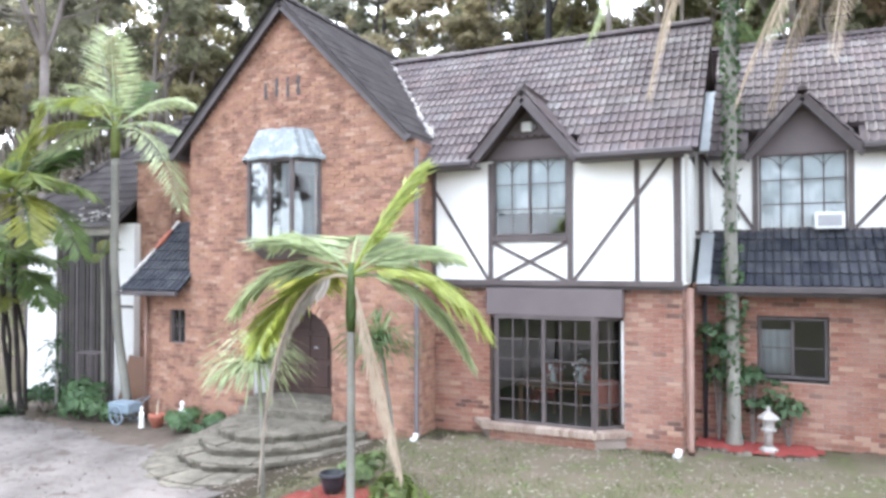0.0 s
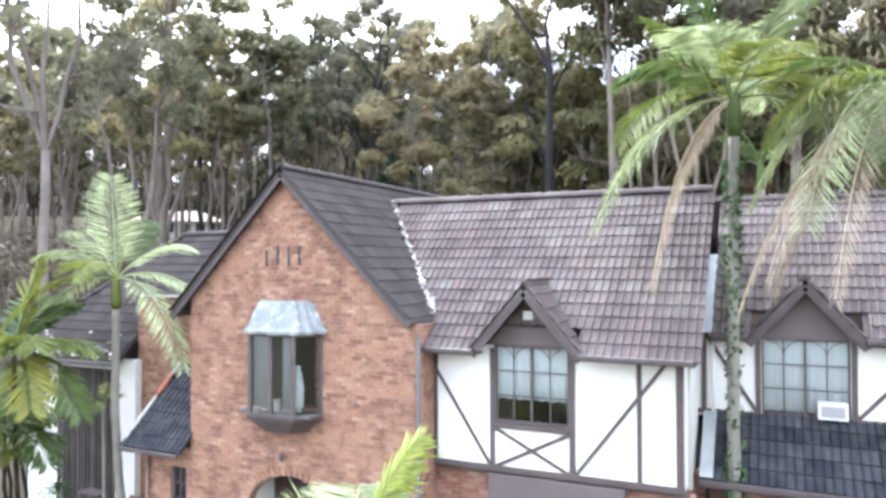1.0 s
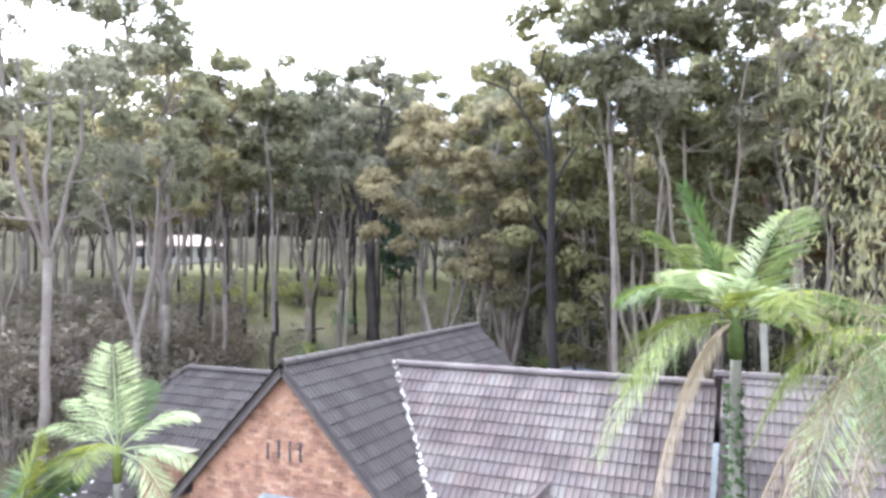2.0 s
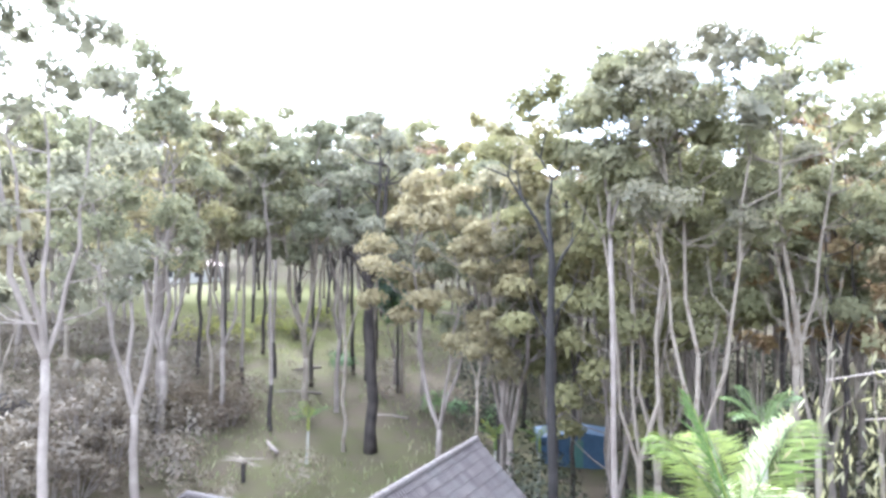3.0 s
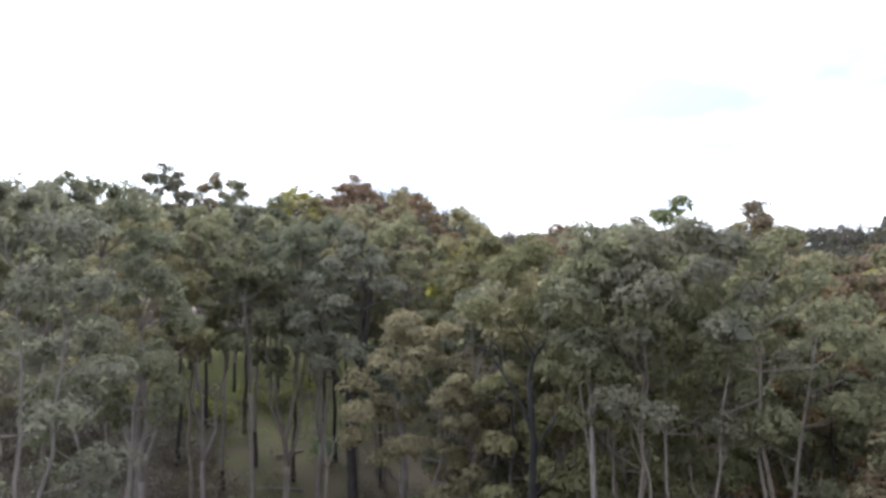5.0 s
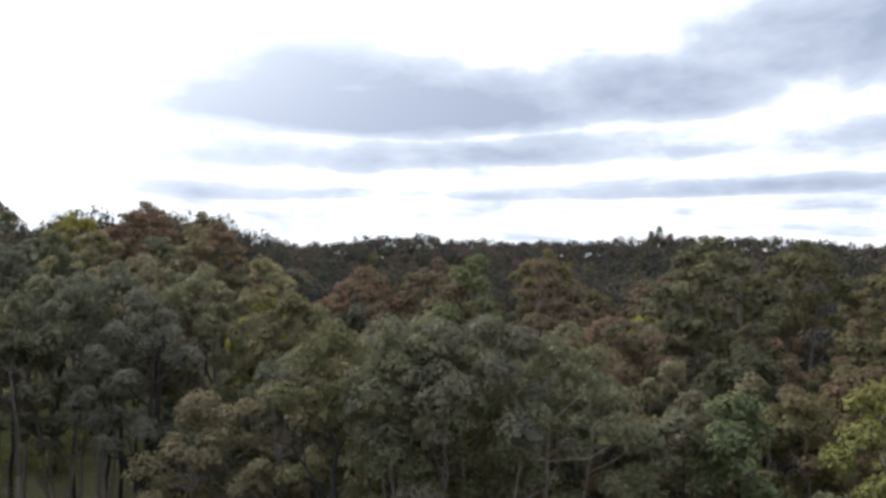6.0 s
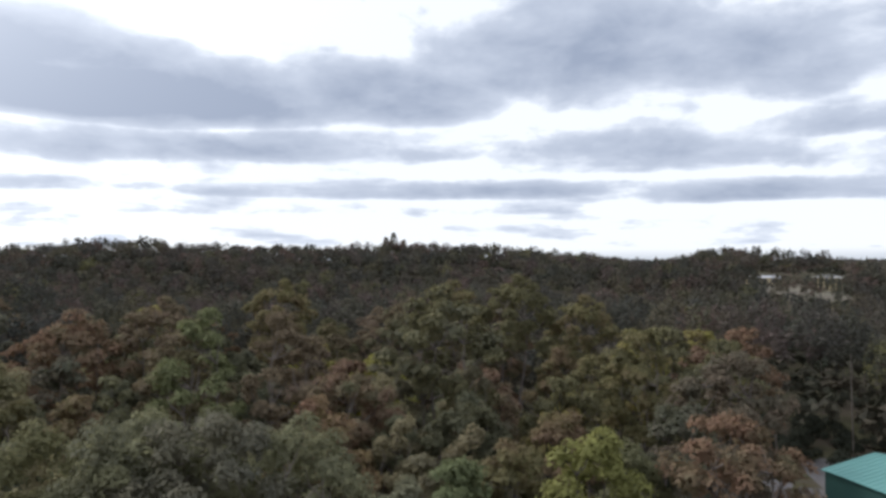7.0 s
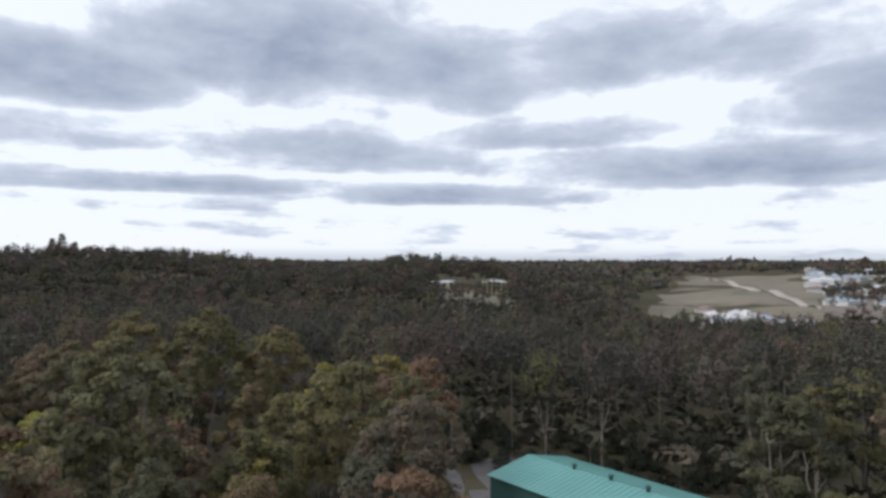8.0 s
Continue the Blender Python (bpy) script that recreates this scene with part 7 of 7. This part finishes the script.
scrub("dry_scrub", 32, 84, 41, 66, 300, M_drybush, "dry brown bushes under the gums", 401, 0.14)
scrub("understorey", 30, 95, -74, 23, 470, M_undershade, "low bushes under the gums, leaves coloured dark for the shade there", 402, 0.17, 2.6)
scrub("yard_scrub", 93, 150, -66, -30, 330, M_undershade, "low bushes at the wood's edge by the shed", 404, 0.30)
def thicket(label, mat, seed, spots, spread, tall, leaves_each, size):
    """Dense bushes, each a heap of small leaf heads down to the ground on a few thin stems."""
    r, g = random.Random(seed), np.random.default_rng(seed)
    for d, az in spots:
        k = r.uniform(0.75, 1.2)
        bush = thing("bush", label, "bush", group="bushes of the clearing")
        clumps, twigs = [], Geo()
        for _ in range(26):
            a, q, u = r.random() * 6.28, math.sqrt(r.random()) * spread * k, r.random()
            zz = 0.35 + u * tall * k * (1.0 - 0.55 * (q / (spread * k)) ** 2)
            clumps.append((q * math.cos(a), q * math.sin(a), zz, r.uniform(0.45, 0.8)))
            if r.random() < 0.4:
                twigs.tube([(0.15 * math.cos(a), 0.15 * math.sin(a), -0.3), (0.45 * q * math.cos(a), 0.45 * q * math.sin(a), 0.55 * zz), (q * math.cos(a), q * math.sin(a), zz + 0.4)], [0.045, 0.03, 0.008], 5, cap=False)
        part("stem", twigs, M_bark_mid, bush, smooth=True)
        quads("foliage", *leaf_cloud(clumps, leaves_each, size, g, slim=0.5, flat=0.9, hang=0.0, dome=False), mat, bush)
        stand(bush, *polar(d, az))


thicket("dense dry brown bush in the clearing", M_thicket, 411, ((53.0, 41.8), (54.5, 43.2), (53.2, 44.4), (55.5, 45.4), (53.6, 46.4), (55.0, 47.8), (52.6, 48.8), (56.5, 49.6), (49.5, 50.6), (53.5, 51.8), (48.0, 53.0), (51.0, 54.4), (45.5, 55.4), (49.0, 56.6), (57.5, 42.4), (58.0, 46.8), (43.0, 52.2), (44.5, 57.8)), 2.0, 2.9, 1700, 0.115)
thicket("yellow-green bush at the clearing's sunny end", M_lime, 412, ((78, 44.6), (80, 42.8), (77, 41.2), (82, 38.4), (79, 36.6), (84, 34.8)), 1.7, 2.4, 1100, 0.14)
thicket("tall dry brown sapling thicket", M_drybush, 413, ((44.0, 50.0), (47.5, 52.0), (42.0, 54.0), (46.0, 56.0), (51.5, 50.0), (54.0, 54.5), (40.0, 56.6)), 2.0, 6.2, 2300, 0.12)
scrub("sparse_scrub", 40, 90, 24, 46, 40, M_drybush, "scattered dry bushes in the clearing", 403)

gt = np.random.default_rng(88)
n = 9000
d, az = np.sqrt(gt.uniform(24 ** 2, 92 ** 2, n)), gt.uniform(20, 58, n)
tx, ty = EYE_X - d * np.sin(np.radians(az)), EYE_Y + d * np.cos(np.radians(az))
ok = np.array([(not (-17 < a < 13.5 and b < 13)) and noise.noise((a * 0.16, b * 0.16, 3.0)) > -0.15 for a, b in zip(tx, ty)])
tx, ty, n = tx[ok], ty[ok], int(ok.sum())
hh = gt.uniform(0.08, 0.34, n)
tagged(quads("clearing_grass", np.c_[tx, ty, height(tx, ty) + hh * 0.8], unit(gt.normal(size=(n, 3)) * [1, 1, 0.1]) * gt.uniform(0.015, 0.05, n)[:, None], np.c_[gt.normal(scale=0.08, size=(n, 2)), hh], M_grass), "tufts of thin dry grass in the clearing", "grass", kind="stuff")

# ---- buildings in the distance ----
def far_house(name, x, y, w, l, h, roof_h, turn, walls, roofing, label, windows=0):
    top = thing(name, label, "house")
    z = float(height(x, y))
    top.matrix_basis = place(x, y, z, turn)
    part("wall", Geo().box((-w / 2, -l / 2, -1.0), (w / 2, l / 2, h)), walls, top)
    e = 0.5
    g = Geo().add([(-w / 2 - e, -l / 2 - e, h), (w / 2 + e, -l / 2 - e, h), (w / 2 + e, l / 2 + e, h), (-w / 2 - e, l / 2 + e, h), (-w / 2 + l / 2, 0, h + roof_h), (w / 2 - l / 2, 0, h + roof_h)],
                  [(0, 1, 5, 4), (1, 2, 5), (2, 3, 4, 5), (3, 0, 4), (3, 2, 1, 0)])
    part("roof", g, roofing, top)
    for i in range(windows):
        u = -w / 2 + w * (i + 0.5) / windows
        win = part("window", Geo().box((u - 0.75, -l / 2 - 0.05, 0.7), (u + 0.75, -l / 2 + 0.05, h - 0.3)), M_blackpot, top)
        part("frame", Geo().box((u - 0.03, -l / 2 - 0.09, 0.7), (u + 0.03, -l / 2 - 0.05, h - 0.3)), M_townwall, win)
    return top


far_house("neighbour_house", -88, 80, 15, 8, 2.6, 2.0, 40, M_townwall, M_brownroof, "low pale house with a reddish roof beyond the clearing", 6)
blue = thing("blue_shed", "low blue metal garden shed with ribbed walls", "shed")
blue.matrix_basis = place(-5.9, 33.8, float(height(-5.9, 33.8)), 24)
part("wall", Geo().box((-2.4, 0, -0.3), (2.4, 2.6, 2.0)), M_bluepaint, blue)
for i in range(24):
    part("wall_rib", Geo().box((-2.36 + i * 0.2, -0.03, 0), (-2.30 + i * 0.2, 0, 1.97)), M_bluepaint, blue)
part("roof", Geo().prism([(-2.6, 1.98), (2.6, 1.98), (2.6, 2.06), (0, 2.45), (-2.6, 2.06)], -0.25, 2.8), M_bluepaint, blue)
part("door", Geo().box((-0.5, -0.05, 0), (0.4, -0.032, 1.85)), M_greenwall, blue)
hut = thing("dark_hut", "small dark timber hut at the wood's edge", "hut")
hut.matrix_basis = place(-38.5, 16.5, float(height(-38.5, 16.5)), 60)
part("wall", Geo().box((-1.4, -1.4, -0.3), (1.4, 1.4, 2.4)), M_bark_dark, hut)
part("roof", Geo().prism([(-1.7, 2.4), (1.7, 2.4), (0, 3.3)], -1.7, 1.7), M_bark_dark, hut)
post = part("black_post", Geo().tube([(0, 0, -0.3), (0, 0, 1.1)], 0.14, 9), M_bark_dark)
post.location = (-22, 19.9, float(height(-22, 19.9)))
tagged(post, "short charred stump in the clearing", "stump")
br = random.Random(9)
perch = Geo()
for i in range(9):
    a = br.uniform(-0.5, 0.5) + (3.14 if i % 2 else 0)
    perch.tube([(0, 0, 1.12 + 0.03 * i), (0.7 * math.cos(a), 0.7 * math.sin(a), 1.2 + 0.03 * i), (1.4 * math.cos(a), 1.4 * math.sin(a), 1.1 + 0.05 * i)], [0.06, 0.05, 0.02], 5)
boughs = part("boughs", perch, M_bark_pale)
boughs.location = post.location
tagged(boughs, "pale dead boughs laid across a stump", "branches")
for i, (x, y, ln, a) in enumerate(((-30, 36, 4.0, 20), (-34, 43, 3.0, 70), (-24, 25, 3.2, 140), (-20, 34, 2.6, 10))):
    lg = part("fallen_log", Geo().tube([(-ln / 2, 0, 0.12), (0, 0.1, 0.16), (ln / 2, 0, 0.1)], [0.13, 0.15, 0.09], 8), M_bark_mid, smooth=True)
    lg.matrix_basis = place(x, y, float(height(x, y)), a)
    tagged(lg, "grey fallen log on the grass", "log", group="fallen logs")

# green shed in the valley
gs = thing("green_shed", "large green steel shed with a low gabled roof", "shed")
x0, x1, y0, y1 = SHED
part("wall", Geo().box((x0 + 0.3, y0 + 0.3, 1.5), (x1 - 0.3, y1 - 0.3, 7.1)), M_greenwall, gs)
part("gable_end", Geo().prism([(x0 + 0.3, 7.1), (x1 - 0.3, 7.1), ((x0 + x1) / 2, 8.5)], y1 - 0.5, y1 - 0.3).prism([(x0 + 0.3, 7.1), (x1 - 0.3, 7.1), ((x0 + x1) / 2, 8.5)], y0 + 0.3, y0 + 0.5), M_greenwall, gs)
xm = (x0 + x1) / 2
for sg in (-1, 1):
    xe = x0 if sg < 0 else x1
    part("roof_slope", Geo().prism([(xe, 7.15), (xm, 8.6), (xm, 8.68), (xe, 7.23)], y0, y1), M_green, gs)
    for i in range(34):
        y = y0 + 0.4 + i * 0.79
        part("roof_rib", Geo().add([(xe, y, 7.235), (xm, y, 8.685), (xm, y + 0.09, 8.685), (xe, y + 0.09, 7.235), (xe, y + 0.03, 7.28), (xm, y + 0.03, 8.73), (xm, y + 0.06, 8.73), (xe, y + 0.06, 7.28)], [(0, 1, 5, 4), (4, 5, 6, 7), (7, 6, 2, 3)]), M_green, gs)
for y in (48.7, 42.9, 37.6):
    part("roof_vent", Geo().lathe([(0.22, 0), (0.22, 0.3), (0.36, 0.42), (0.34, 0.6), (0.1, 0.72)], 12, (xm, y, 8.66)), M_greenwall, gs, smooth=True)
sheet("shed_yard", [(44, 30), (66, 26), (90, 26), (92, 52), (86, 78), (66, 76), (56, 64)], 0.06, M_yard, "grey gravel yard round the green shed", "yard", 1.5)

dead = random.Random(31)
for i, (d, az, h, gi) in enumerate(((30, -2.7, 14.5, 0.17), (34, -6.5, 13.0, 0.14), (41, 12.0, 15.0, 0.13), (37, 1.0, 12.0, 0.12), (47, 33, 13.0, 0.14), (104, -50.0, 15.0, 0.2), (106, -45.5, 13.0, 0.18), (112, -38.0, 14.0, 0.18))):
    stag = gum_tree(500 + i, h, h * 0.75, 2.2, gi, PALE, 0, 0.1, 5, 1.0, 0.7, 3, snag=5, label="dead white gum with broken bare limbs")
    stand(stag, *polar(d, az))

stand(gum_tree(120, 10.8, 5.4, 2.4, 0.16, MID, 4200, 0.15, 10, 1.0, leaf=M_shrub, label="small dark green tree with a reddish stem"), *polar(62, 28.9))
for i, (d, az, r, h) in enumerate(((54, 26.0, 1.4, 1.9), (54, 23.6, 1.3, 1.7), (50, 20.5, 1.6, 2.6), (66, 33.0, 1.6, 2.2))):
    shrub(*polar(d, az), r, h, 900, M_shrub, "dark rounded shrub in the clearing", 640 + i, 0.12)
for i, (d, az, h) in enumerate(((45, 35.9, 2.2), (40, 17.5, 3.4), (41, 21.0, 2.8))):
    x, y = polar(d, az)
    z = float(height(x, y))
    palm([(x, y, z), (x + 0.1, y, z + h)], 0.09, [(a * 51.0 + 13 * i, 62 - 16 * (a % 3), 1.9, 0.6, "g") for a in range(7)], "young green palm at the clearing's edge", 650 + i, n=30)
palm([(5.6, 11.4, 0.0), (5.7, 11.5, 5.0), (5.6, 11.4, 9.3)], 0.13, [(a * 40.0, 70 - 14 * (a % 4), 2.6, 0.75, "g") for a in range(9)], "bright green arching palm behind the house", 660, mat=M_arching)

# conifers that stand above the ridge
def pine(d, az, tall, seed):
    g = np.random.default_rng(seed)
    top = thing("pine_tree", "dark conical pine standing above the wooded ridge", "tree", group="pines on the ridge")
    part("trunk", Geo().tube([(0, 0, -1), (0, 0, tall * 0.5), (0, 0, tall)], [0.4, 0.28, 0.05], 7), M_bark_mid, top)
    n = 900
    t = g.random(n) ** 0.8
    tier = np.floor(t * 9) / 9
    rad = (1 - tier) * tall * 0.22 * g.random(n) ** 0.5 + 0.3
    a = g.uniform(0, 6.28, n)
    c = np.c_[rad * np.cos(a), rad * np.sin(a), tall * (0.25 + 0.75 * tier) + 0.3 * rad + g.normal(scale=0.35, size=n)]
    along = unit(np.c_[np.cos(a), np.sin(a), g.normal(scale=0.3, size=n)]) * 0.9
    quads("crown", c, unit(g.normal(size=(n, 3))) * 0.3, along, M_gum, top, True)
    stand(top, *polar(d, az))


for i, (d, az, tall) in enumerate(((408, -9.0, 22.5), (412, -8.4, 20), (405, -9.8, 18.5))):
    pine(d, az, tall, 700 + i)

# far ridge and cleared land
for d, az, w, l, h, lb in ((404, -37.4, 18, 8, 3.4, "long yellow brick building on the wooded ridge"), (402, -41.4, 13, 9, 6.4, "tall yellow brick building on the wooded ridge")):
    far_house("ridge_house", *polar(d, az), w, l, h, 1.2, az, M_yellow, M_townroof, lb, 5)


def polar_sheet(name, d0, d1, az0, az1, lift, mat, label, slant=0.0):
    g = Geo()
    n, m = 30, 26
    for i in range(m + 1):
        for k in range(n + 1):
            d = d0 + (d1 - d0) * i / m
            az = az0 + (az1 - slant * i / m - az0) * k / n
            if k in (0, n):
                az += 0.9 * noise.noise((i * 0.4, k, 0))
            if i in (0, m):
                d += 18 * noise.noise((k * 0.35, i, 2))
            x, y = polar(d, az)
            g.v.append((x, y, float(height(x, y)) + lift))
    g.f = [(i * (n + 1) + k, i * (n + 1) + k + 1, (i + 1) * (n + 1) + k + 1, (i + 1) * (n + 1) + k) for i in range(m) for k in range(n)]
    return tagged(part(name, g, mat, smooth=True), label, "cleared land", kind="structure")


polar_sheet("ridge_paddock", 322, 412, -42.8, -36.6, 0.5, M_earth, "dry pale grass below the ridge buildings")
polar_sheet("cleared_land", 376, 860, -65.5, -52.8, 0.6, M_earth, "bare graded earth of a new estate", 4.0)
polar_sheet("town_land", 430, 1290, -77, -65.2, 0.55, M_townland, "bare ground between the town's houses")
strip = Geo()
for i in range(31):
    t = i / 30
    for w in (0.0, 1.0):
        x, y = polar(790 - 330 * t + 26 * w, -57.6 - 7.2 * t + 0.5 * math.sin(5 * t))
        strip.v.append((x, y, float(height(x, y)) + 1.3))
strip.f = [(2 * i, 2 * i + 1, 2 * i + 3, 2 * i + 2) for i in range(30)]
tagged(part("estate_road", strip, M_roadpale, smooth=True), "pale graded road across bare earth", "road", kind="structure")
hr = random.Random(12)
M_blueroof = mottled("blue_grey_roof", (0.16, 0.20, 0.24), (0.21, 0.25, 0.29), 0.05, 2.0, 0.6, 0.003)
for i in range(132):
    near = i < 26
    d, az = (hr.uniform(404, 446), hr.uniform(-64.5, -56.0)) if near else (470 + 810 * hr.random() ** 0.9, hr.uniform(-74, -64.6))
    x, y = polar(d, az)
    roof = hr.choice((M_townroof, M_townwall, M_townroof, M_blueroof, M_brownroof))
    words = {"grey_roof": "grey", "pale_wall": "white", "blue_grey_roof": "blue-grey", "brown_roof": "brown"}[roof.name]
    far_house("estate_house", x, y, hr.uniform(8, 12) * (1 if near else 2.0), 7 if near else 14, 3.0 if near else 4.2, 2.2, hr.uniform(0, 90), M_townwall, roof, "pale new house with a %s roof on the estate" % words, 3)["group"] = "estate houses"

# ---- brick and tile work, last ----
for lay in late:
    lay()
